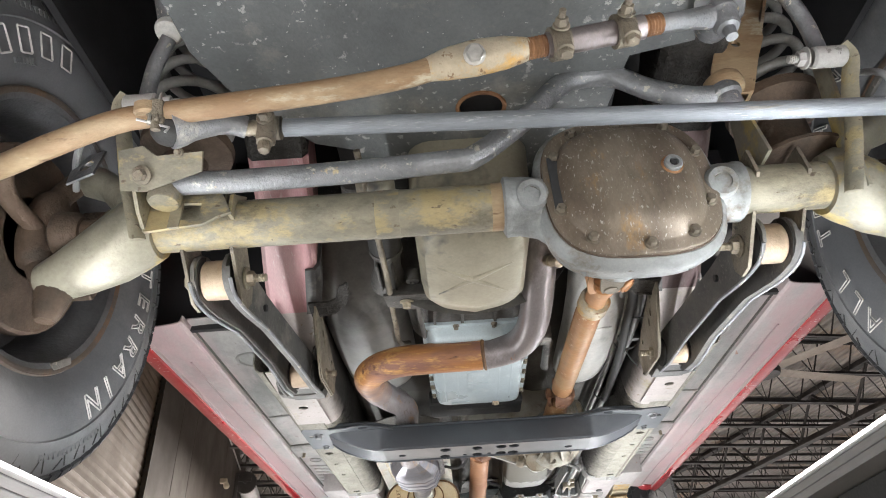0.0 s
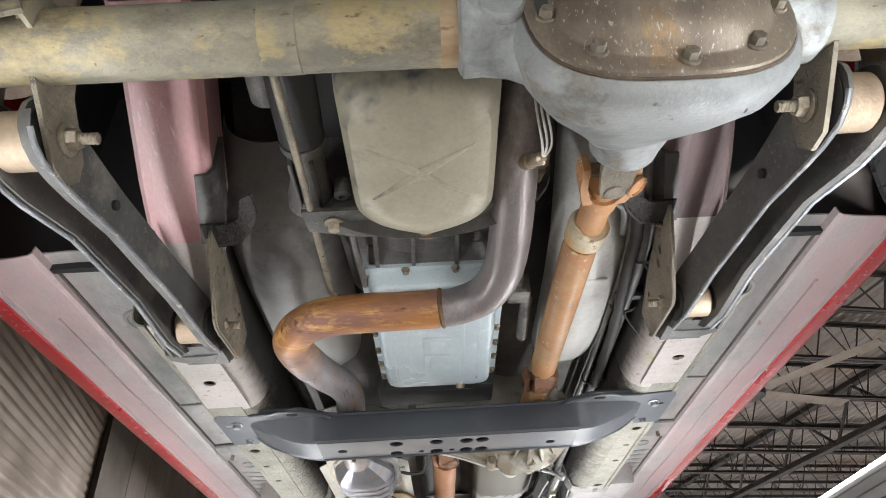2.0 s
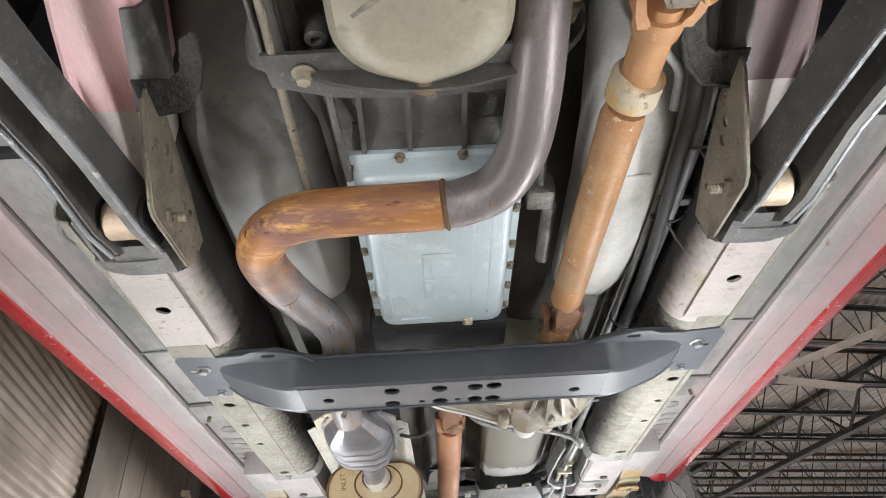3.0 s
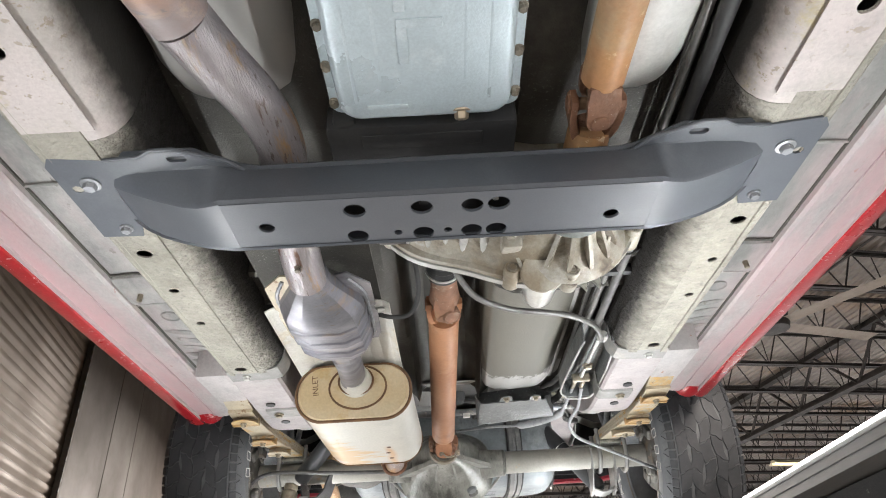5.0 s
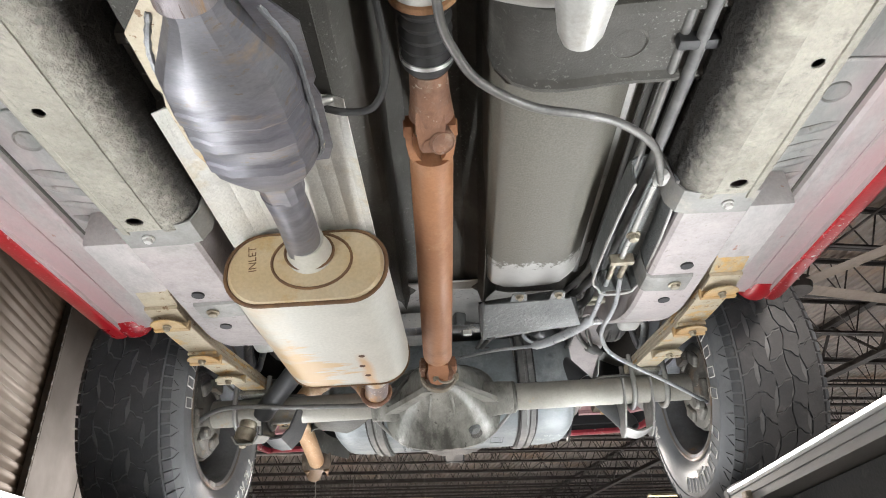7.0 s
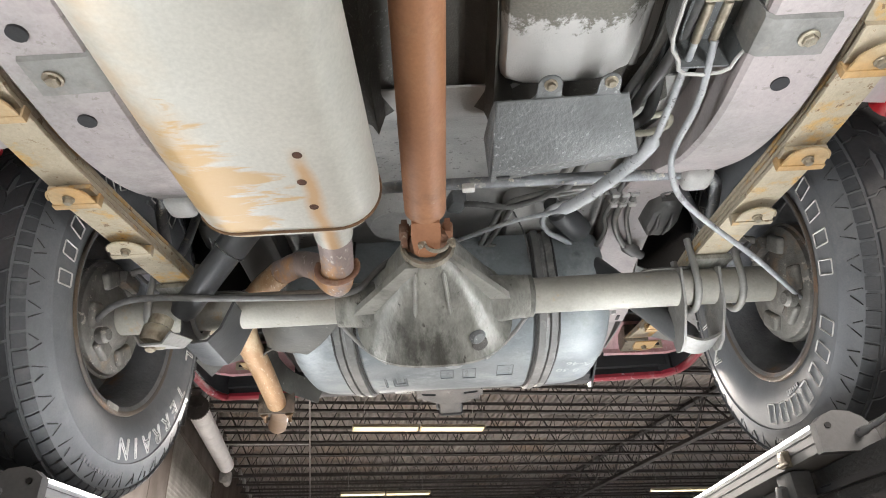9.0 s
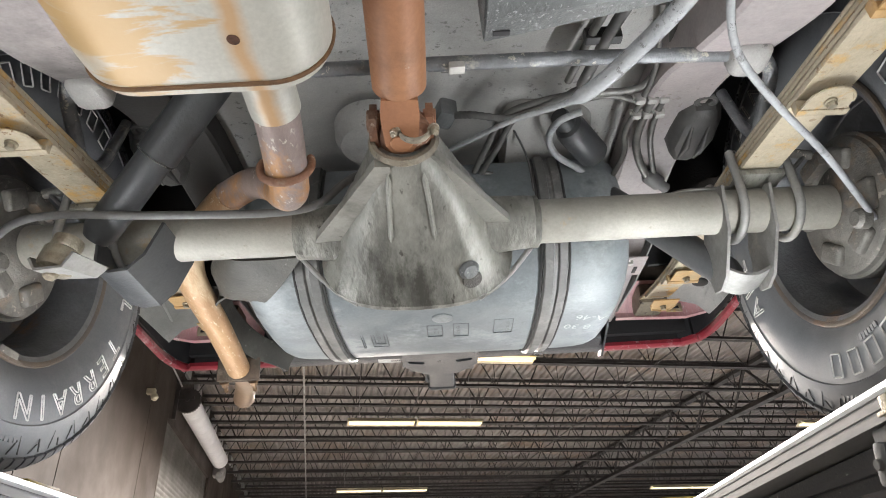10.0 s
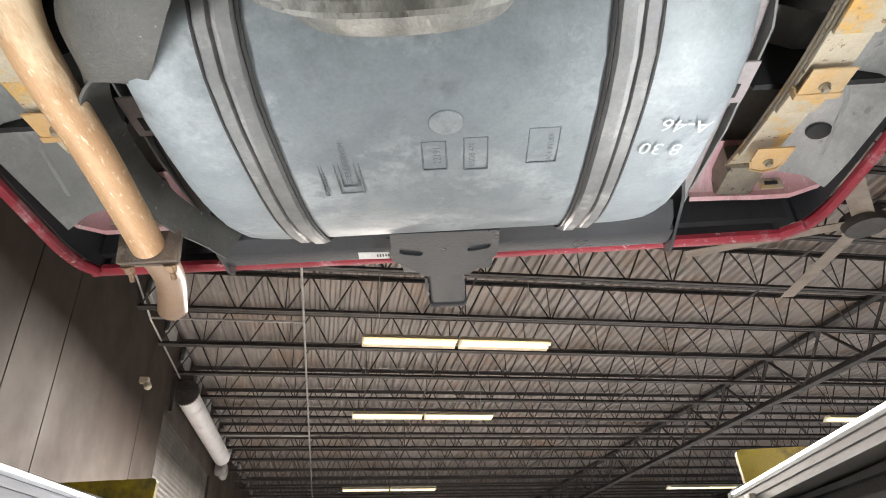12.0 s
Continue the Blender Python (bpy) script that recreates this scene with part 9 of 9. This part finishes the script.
# -- canister and lines above the axle --
b = mesh()
low = [(0.086, 2.040, 2.138), (0.264, 2.040, 2.142), (0.300, 2.150, 2.128), (0.083, 2.172, 2.122)]
lip = [(0.302, 2.168, 2.136), (0.081, 2.208, 2.128)]
sheet(b, [[low[0], low[1]], [low[3], low[2]], [lip[1], lip[0]], [(lip[1][0], lip[1][1] + 0.004, 2.225), (lip[0][0], lip[0][1] + 0.004, 2.23)]], 0.003)
can = part("vapour_canister_cover", b, "canister", car, "grey painted steel box cover with slots", angle=20)
b = mesh()
sheet(b, [[(0.084, 2.040, 2.138), (0.082, 2.10, 2.128), (0.080, 2.205, 2.127)], [(0.083, 2.060, 2.152), (0.080, 2.10, 2.168), (0.078, 2.208, 2.215)]], 0.003)
sheet(b, [[(0.266, 2.040, 2.142), (0.300, 2.150, 2.128), (0.304, 2.168, 2.136)], [(0.268, 2.06, 2.155), (0.302, 2.15, 2.19), (0.306, 2.168, 2.22)]], 0.003)
part_each("cover_side", b, "canister", can)
for x0, x1 in ((0.140, 0.172), (0.222, 0.250)):
    b = mesh()
    plate(b, [(x0 - 0.008, 2.044), (x0 - 0.001, 2.036), *[((x0 + x1) / 2 - (x1 - x0) / 2 * math.cos(a), 2.016 - (x1 - x0) / 2 * math.sin(a)) for a in (math.pi * i / 10 for i in range(11))], (x1 + 0.001, 2.036), (x1 + 0.008, 2.044)], (0, 0, 2.139), (1, 0, 0), (0, 1, 0), 0.003)
    part("cover_tab", b, "canister", can)
    part("cover_bolt", hexbolt(mesh(), ((x0 + x1) / 2, 2.014, 2.138), (0, -0.3, -1), 0.006, 0.007, 1.5), "bolt", can)
part("slot", block(mesh(), (0.101, 2.196, 2.1235), (0.020, 0.007, 0.003), Matrix.Rotation(0.1, 4, "X"), bevel=0.001), "liner", can)
part("canister_hose", tube(mesh(), curve([(0.298, 2.155, 2.180), (0.330, 2.135, 2.180), (0.356, 2.140, 2.182), (0.362, 2.170, 2.188), (0.335, 2.200, 2.200), (0.300, 2.215, 2.220)], 6), 0.0055, 10), "axle_pale", can, "pale tan hose")
part("canister_hose", tube(mesh(), curve([(0.296, 2.140, 2.165), (0.318, 2.125, 2.175), (0.330, 2.10, 2.200), (0.330, 2.02, 2.225)], 6), 0.009, 12), "rubber", can, "black rubber hose")
for pts, r, mt in (
    ([(0.352, 2.30, 2.285), (0.372, 2.39, 2.295), (0.383, 2.456, 2.300), (0.375, 2.534, 2.300), (0.366, 2.60, 2.300), (0.377, 2.654, 2.300), (0.372, 2.70, 2.295), (0.350, 2.752, 2.285), (0.302, 2.760, 2.285), (0.240, 2.755, 2.29), (0.10, 2.70, 2.30)], 0.0055, "line"),
    ([(0.370, 2.30, 2.285), (0.394, 2.39, 2.295), (0.406, 2.457, 2.300), (0.394, 2.538, 2.300), (0.392, 2.62, 2.300), (0.414, 2.692, 2.298), (0.445, 2.745, 2.290)], 0.0075, "line"),
    ([(0.386, 2.30, 2.285), (0.412, 2.39, 2.295), (0.424, 2.459, 2.300), (0.413, 2.543, 2.300), (0.418, 2.62, 2.300), (0.442, 2.702, 2.298), (0.458, 2.748, 2.290)], 0.0055, "line"),
    ([(0.392, 2.40, 2.305), (0.380, 2.475, 2.306), (0.350, 2.498, 2.306), (0.269, 2.500, 2.306), (0.200, 2.515, 2.306), (0.142, 2.546, 2.306), (0.115, 2.62, 2.305), (0.090, 2.70, 2.300)], 0.006, "line"),
    ([(0.371, 2.525, 2.306), (0.320, 2.512, 2.310), (0.255, 2.524, 2.310), (0.190, 2.530, 2.310), (0.158, 2.560, 2.308), (0.130, 2.64, 2.304), (0.105, 2.70, 2.300)], 0.006, "line"),
    ([(0.278, 2.545, 2.305), (0.240, 2.562, 2.300), (0.226, 2.605, 2.298), (0.246, 2.655, 2.296), (0.290, 2.695, 2.294), (0.335, 2.742, 2.290)], 0.0065, "hose"),
):
    part("brake_line", tube(mesh(), curve(pts, 6), r, 10), mt, car)
for y, x in ((2.512, 0.392), (2.550, 0.394)):
    b = mesh()
    for dx in (-0.020, 0.0, 0.021):
        block(b, (x + dx, y, 2.298), (0.017, 0.012, 0.020), bevel=0.004)
    block(b, (x, y, 2.304), (0.062, 0.008, 0.010), bevel=0.002)
    part("line_clip", b, "rear_pan", car)
part("wiring_loom", tube(mesh(), curve([(0.046, 2.560, 2.325), (0.085, 2.545, 2.310), (0.145, 2.545, 2.300), (0.205, 2.520, 2.298), (0.275, 2.475, 2.300)], 10), [0.0062 + 0.0012 * (i % 2) for i in range(41)], 10), "dark_line", car, "thin ribbed dark wiring loom")
part("wiring_plug", block(mesh(), (0.036, 2.566, 2.335), (0.034, 0.045, 0.040), Matrix.Rotation(0.4, 4, "Z"), bevel=0.008), "canister", car)
b = lathe(mesh(), (0.450, 2.742, 2.292), (0.6, 0.5, -0.1), [(0.010, -0.02), (0.016, -0.012), (0.016, 0.02), (0.011, 0.024), (0.011, 0.045)], 18)
part("line_fitting", b, "dark_line", car)
b = lathe(mesh(), (0.268, 2.600, 2.312), (0.60, 0.79, -0.08), [(0.016, -0.045), (0.018, -0.040), (0.018, -0.014), (0.026, -0.010), (0.030, 0.0), (0.030, 0.085), (0.028, 0.088), (0.004, 0.089)], 28)
part("vent_valve", b, "shock", car, "black plastic vent valve")
b = mesh()
loft(b, [[(0.235 + x * k, 2.70 + y * k, z) for x, y in ngon(0.165, 0.225, 0.05, 5)] for z, k in ((2.385, 1.06), (2.352, 1.0), (2.345, 0.95), (2.344, 0.85))])
sc = part("tank_sender_cover", b, "rear_pan", body, "pale pressed cover with holes")
for x, y, r in ((0.262, 2.645, 0.010), (0.245, 2.745, 0.011), (0.235, 2.785, 0.016), (0.285, 2.770, 0.008)):
    part("cover_hole", rod(mesh(), (x, y, 2.3425), (x, y, 2.3445), r, 18), "liner", sc)
part("hanging_wire", tube(mesh(), curve([(0.165, 2.63, 2.35), (0.190, 2.66, 2.30), (0.200, 2.69, 2.24)], 5), 0.0022, 6), "dark_line", car)
b = lathe(mesh(), (-0.10, 2.62, 2.36), (0, 0, -1), [(0.075, 0), (0.072, 0.03), (0.06, 0.05), (0.02, 0.052)], 32)
part("spring_cup", b, "rear_pan", body)

# -- fuel tank --
b = mesh()
TY = 2.985
prof = [(2.715, 2.330), (2.700, 2.28), (2.698, 2.20), (2.712, 2.145), (2.745, 2.108), (2.80, 2.083), (2.87, 2.073), (2.95, 2.073), (3.03, 2.077), (3.10, 2.086), (3.17, 2.103), (3.24, 2.130), (3.285, 2.160), (3.305, 2.20), (3.308, 2.26), (3.29, 2.33)]
loops = []
for x in [-0.382, -0.379, -0.372, -0.36, -0.345, -0.32, -0.28, -0.24, -0.1, 0.0, 0.1, 0.24, 0.29, 0.325, 0.35, 0.367, 0.38, 0.387, 0.390]:
    e = min(1.0, max(0.0, (abs(x - 0.004) - 0.276) / 0.11))
    k = 1 - 0.06 * e * e - 0.22 * e ** 10
    loops.append([(x, TY + (y - TY) * k, 2.25 + (z - 2.25) * k) for y, z in prof])
loft(b, loops)
tk = part("fuel_tank", b, "tank", car, "scuffed grey plastic fuel tank")
for x in (-0.236, 0.231):
    b = mesh()
    cross = ((-0.023, 0.003), (-0.021, 0.006), (-0.009, 0.006), (-0.006, 0.001), (0.003, 0.002), (0.005, 0.009), (0.019, 0.009), (0.022, 0.003))
    sheet(b, [[(x + (w if x < 0 else -w), TY + (y - TY) * (1 + 3.4 * h), 2.25 + (z - 2.25) * (1 + 5.5 * h)) for w, h in cross] for y, z in prof], 0.002)
    part("tank_strap", b, "strap", tk, "ribbed grey steel tank strap")
    b = mesh()
    for w in (-0.026, 0.026):
        tube(b, curve([(x + w, TY + (y - TY) * 1.006, 2.25 + (z - 2.25) * 1.008) for y, z in prof], 2), 0.0034, 6)
    part("strap_gasket", b, "rubber", tk)
b = lathe(mesh(), (0.012, 2.888, 2.0760), (0, 0, -1), [(0.022, 0), (0.022, 0.0045), (0.020, 0.0055), (0.005, 0.0056)], 28)
part("moulded_disc", b, "tank", tk)
b = mesh()


def mark(x, y, w, h, zz):
    for p, q in (((-w, -h), (w, -h)), ((w, -h), (w, h)), ((w, h), (-w, h)), ((-w, h), (-w, -h))):
        tube(b, [(x + p[0], y + p[1], zz), (x + q[0], y + q[1], zz)], 0.0012, 5)


mark(-0.128, 2.965, 0.017, 0.066, 2.0745)
mark(-0.128, 2.965, 0.011, 0.050, 2.0745)
mark(0.140, 2.945, 0.020, 0.036, 2.0734)
mark(-0.006, 2.955, 0.016, 0.030, 2.0734)
mark(0.050, 2.955, 0.016, 0.034, 2.0734)
mark(-0.165, 2.985, 0.002, 0.05, 2.0745)
tagged(part("moulded_frames", b, "tank_mark", tk), kind="stuff")
for txt, x, y, size in (("HDPE/LDPE/EVOH", -0.128, 2.965, 0.0125), ("22191", -0.002, 2.953, 0.015), ("USDB 470", 0.045, 2.955, 0.012), ("MADE IN USA", 0.150, 2.952, 0.0105)):
    b = mesh()
    merge(b, words(txt, size), Matrix(((0, -1, 0, x), (-1, 0, 0, y), (0, 0, -1, 2.0722), (0, 0, 0, 1))))
    part("moulded_words", b, "tank_mark", tk)
for txt, x, y in (("A-46", 0.322, 2.917), ("8 30", 0.300, 2.962)):
    b = mesh()
    merge(b, words(txt, 0.034), Matrix.Translation((x, y, 2.0700)) @ Matrix.Rotation(radians(8), 4, "Z") @ Matrix(((-1, 0, 0, 0), (0, 1, 0, 0), (0, 0, -1, 0), (0, 0, 0, 1))))
    part("chalk_writing", b, "chalk", tk, "white chalk writing")
b = mesh()
rim = [(-0.397, 2.812), (-0.427, 2.835), (-0.448, 2.860), (-0.463, 2.895), (-0.473, 2.950), (-0.477, 3.035), (-0.469, 3.115), (-0.452, 3.172), (-0.424, 3.212), (-0.397, 3.267)]
sheet(b, [[(x + 0.018, y + 0.012, 2.172), (x + 0.012, y + 0.009, 2.155), (x + 0.004, y + 0.004, 2.135), (x, y, 2.113)] for x, y, _ in curve([(*p, 0) for p in rim], 4)], 0.004)
ctrl = [[(-0.225, 2.640, 2.092), (-0.290, 2.648, 2.094), (-0.355, 2.662, 2.106), (-0.392, 2.690, 2.150)],
        [(-0.275, 2.715, 2.080), (-0.325, 2.728, 2.083), (-0.392, 2.742, 2.102), (-0.428, 2.752, 2.142)],
        [(-0.320, 2.785, 2.083), (-0.360, 2.800, 2.094), (-0.410, 2.812, 2.106), (-0.436, 2.822, 2.135)],
        [(-0.334, 2.806, 2.088), (-0.370, 2.816, 2.098), (-0.412, 2.824, 2.112), (-0.438, 2.842, 2.128)]]
across = [curve([vec(p) for p in row], 5) for row in ctrl]
sheet(b, [list(r_) for r_ in zip(*[curve(list(col), 4) for col in zip(*across)])], 0.004)
part("tank_flap", b, "flap", tk, "curled grey rubber stone guard")
b = mesh()
sheet(b, [[(x, 3.285, 2.20), (x, 3.30, 2.172), (x, 3.335, 2.166), (x, 3.345, 2.185)] for x in (-0.44, 0.43)], 0.004)
part("tank_skid_lip", b, "hitch", tk)
# -- hitch --
b = mesh()
block(b, (-0.005, 3.372, 2.195), (0.90, 0.055, 0.052), bevel=0.008, seg=2)
hc = part("tow_hitch", b, "hitch", car, "black powder-coated tow hitch")
b = mesh()
plate(b, [(-0.100, 3.255), (0.100, 3.260), (0.098, 3.348), (0.044, 3.424), (-0.043, 3.426), (-0.106, 3.352)], (0, 0, 2.138), (1, 0, 0), (0, 1, 0), 0.008,
      [[(-0.067 + x, 3.325 + y + 0.25 * x) for x, y in ngon(0.044, 0.020, 0.009, 3)], [(0.062 + x, 3.318 + y - 0.25 * x) for x, y in ngon(0.044, 0.020, 0.009, 3)]])
block(b, (0.0, 3.34, 2.166), (0.18, 0.15, 0.045), bevel=0.006)
part("hitch_plate", b, "hitch", hc)
b = mesh()
sq = ngon(0.076, 0.060, 0.008, 3)
sq2 = ngon(0.060, 0.046, 0.005, 3)
loft(b, [[(-0.004 + x, 3.36, 2.176 + z) for x, z in sq], [(-0.004 + x, 3.585, 2.176 + z) for x, z in sq], [(-0.004 + x, 3.585, 2.176 + z) for x, z in sq2], [(-0.004 + x, 3.46, 2.176 + z) for x, z in sq2]])
rc = part("receiver_tube", b, "hitch", hc)
b = mesh()
loft(b, [[(-0.004 + x * k, y, 2.176 + z * k) for x, z in sq] for k, y in ((1.0, 3.568), (1.10, 3.572), (1.10, 3.586), (1.0, 3.588))])
part("receiver_collar", b, "hitch", rc)
b = tube(mesh(), curve([(-0.046, 3.470, 2.160), (-0.048, 3.50, 2.150), (-0.046, 3.54, 2.155)], 4), 0.0035, 8)
part("chain_loop", b, "worn", hc)
b = mesh()
block(b, (-0.145, 3.381, 2.1685), (0.062, 0.026, 0.001), Matrix.Rotation(radians(3), 4, "Z"))
lb = part("sticker", b, "label", hc, "white paper part sticker")
b = mesh()
for i in range(6):
    block(b, (-0.138 + 0.0055 * i, 3.381, 2.1678), (0.003, 0.009, 0.0006))
part("printed_bars", b, "ink", lb)
for s in (-1, 1):
    b = mesh()
    plate(b, [(-0.16, 0.06), (0.03, 0.06), (0.05, -0.03), (0.02, -0.04), (-0.10, 0.0)], (s * 0.448, 3.385, 2.200), (0, 1, 0), (0, 0, 1), 0.006)
    part("hitch_arm", b, "hitch", hc)
    # bumper side braces, rail ends with slots
    b = mesh()
    plate(b, [(2.86, 2.34), (3.42, 2.36), (3.42, 2.28), (3.16, 2.262), (2.95, 2.275)], (s * 0.505, 0, 0), (0, 1, 0), (0, 0, 1), 0.004, [circle(3.126, 2.292, 0.012, 12, 0.009), circle(3.22, 2.30, 0.009, 10, 0.016), circle(3.05, 2.30, 0.007, 8)])
    part("rail_end_plate", b, "quarter", body)
    b = mesh()
    sheet(b, [[(s * x, y, z) for x, z in ((0.53, 2.37), (0.60, 2.335), (0.68, 2.335), (0.745, 2.30))] for y in (2.98, 3.15, 3.34, 3.44)], 0.003)
    part("rear_quarter_floor", b, "quarter", body, "grey and pink rear quarter floor")
b = mesh()
line = curve([(-0.774, 3.02, 2.215), (-0.780, 3.25, 2.205), (-0.780, 3.37, 2.200), (-0.755, 3.440, 2.198), (-0.68, 3.458, 2.198), (0.0, 3.468, 2.198), (0.62, 3.462, 2.198), (0.715, 3.450, 2.198), (0.760, 3.38, 2.200), (0.772, 3.25, 2.205), (0.772, 3.02, 2.215)], 5)
sheet(b, [[p + Vector((0, 0, h)) + Vector((p.x / 0.77 * o * (0.45 if abs(p.x) > 0.7 else 0), o if abs(p.x) < 0.74 else 0, 0)) for h, o in ((0.013, -0.022), (0.003, -0.025), (0.0, -0.020), (-0.001, -0.006), (0.004, 0.002), (0.03, 0.006))] for p in line], 0.003)
bp = part("rear_bumper_skin", b, "red_dull", body, "scuffed red lower rear body edge")
b = mesh()
sheet(b, [[p + Vector((0, 0, h)) + Vector((-p.x / 0.77 * 0.020 if abs(p.x) > 0.7 else 0, -0.018 if abs(p.x) < 0.74 else 0, 0)) for h in (0.016, 0.05, 0.16)] for p in line], 0.003)
part("inner_valance", b, "liner", body)
for s in (-1, 1):
    b = mesh()
    sheet(b, [[(s * x, y + d, z + h) for y, z in ((3.270, 2.322), (3.345, 2.312), (3.362, 2.296), (3.370, 2.272), (3.364, 2.256), (3.374, 2.252))] for x, d, h in ((0.500, 0, 0), (0.560, 0.002, 0), (0.640, 0.004, -0.002), (0.700, 0.0, -0.004), (0.745, -0.030, -0.004), (0.766, -0.085, 0.0))], 0.003)
    rv = part("rear_valance", b, "rail_pink", body, "pink overspray on the rear cross panel")
    b = mesh()
    block(b, (s * 0.668, 3.363, 2.278), (0.046, 0.004, 0.026), bevel=0.0015)
    tab = part("slotted_tab", b, "leaf", rv, "rust-tan slotted tab")
    part("slot", block(mesh(), (s * 0.668, 3.360, 2.278), (0.026, 0.003, 0.008), bevel=0.001), "liner", tab)
    b = mesh()
    plate(b, [(0.690, 3.215), (0.716, 3.210), (0.762, 3.300), (0.764, 3.345), (0.742, 3.352)], (0, 0, 2.258), (s, 0, 0), (0, 1, 0.05), 0.004, [circle(0.742, 3.318, 0.008, 12)])
    part("corner_gusset", b, "quarter", body, "grey stamped corner gusset")
    b = mesh()
    sheet(b, [[(s * x, y, z) for x, z in ((0.612, 2.300), (0.66, 2.288), (0.72, 2.270), (0.752, 2.235))] for y in (2.96, 3.10, 3.25, 3.33)], 0.003)
    qp = part("quarter_panel_inner", b, "quarter", body, "grey and pink inner quarter panel")
    if s > 0:
        part("drain_plug", lathe(mesh(), (0.690, 3.200, 2.277), (-s * 0.2, 0, -1), [(0.022, 0), (0.020, 0.004), (0.012, 0.006)], 22), "plastic", qp)
    part("pressed_seam", tube(mesh(), [(s * 0.640, 2.965, 2.293), (s * 0.700, 3.12, 2.275), (s * 0.722, 3.26, 2.268)], 0.004, 8, flat=0.5), "quarter", qp)
    b = mesh()
    block(b, (s * 0.468, 3.03, 2.245), (0.055, 0.09, 0.004), bevel=0.002)
    bl = part("rail_bracket", b, "rear_rail", body, "pale slotted rail bracket")
    part("slot", block(mesh(), (s * 0.475, 3.045, 2.242), (0.009, 0.030, 0.002), bevel=0.0009), "liner", bl)
    part("bracket_bolt", hexbolt(mesh(), (s * 0.455, 3.005, 2.243), (0, 0, -1), 0.007, 0.006, 1.3), "bolt_bright", bl)
b = mesh()
block(b, (0, 3.30, 2.42), (1.46, 0.34, 0.02))
block(b, (0, 3.43, 2.33), (1.46, 0.02, 0.20))
part("rear_sill_dark", b, "liner", body)
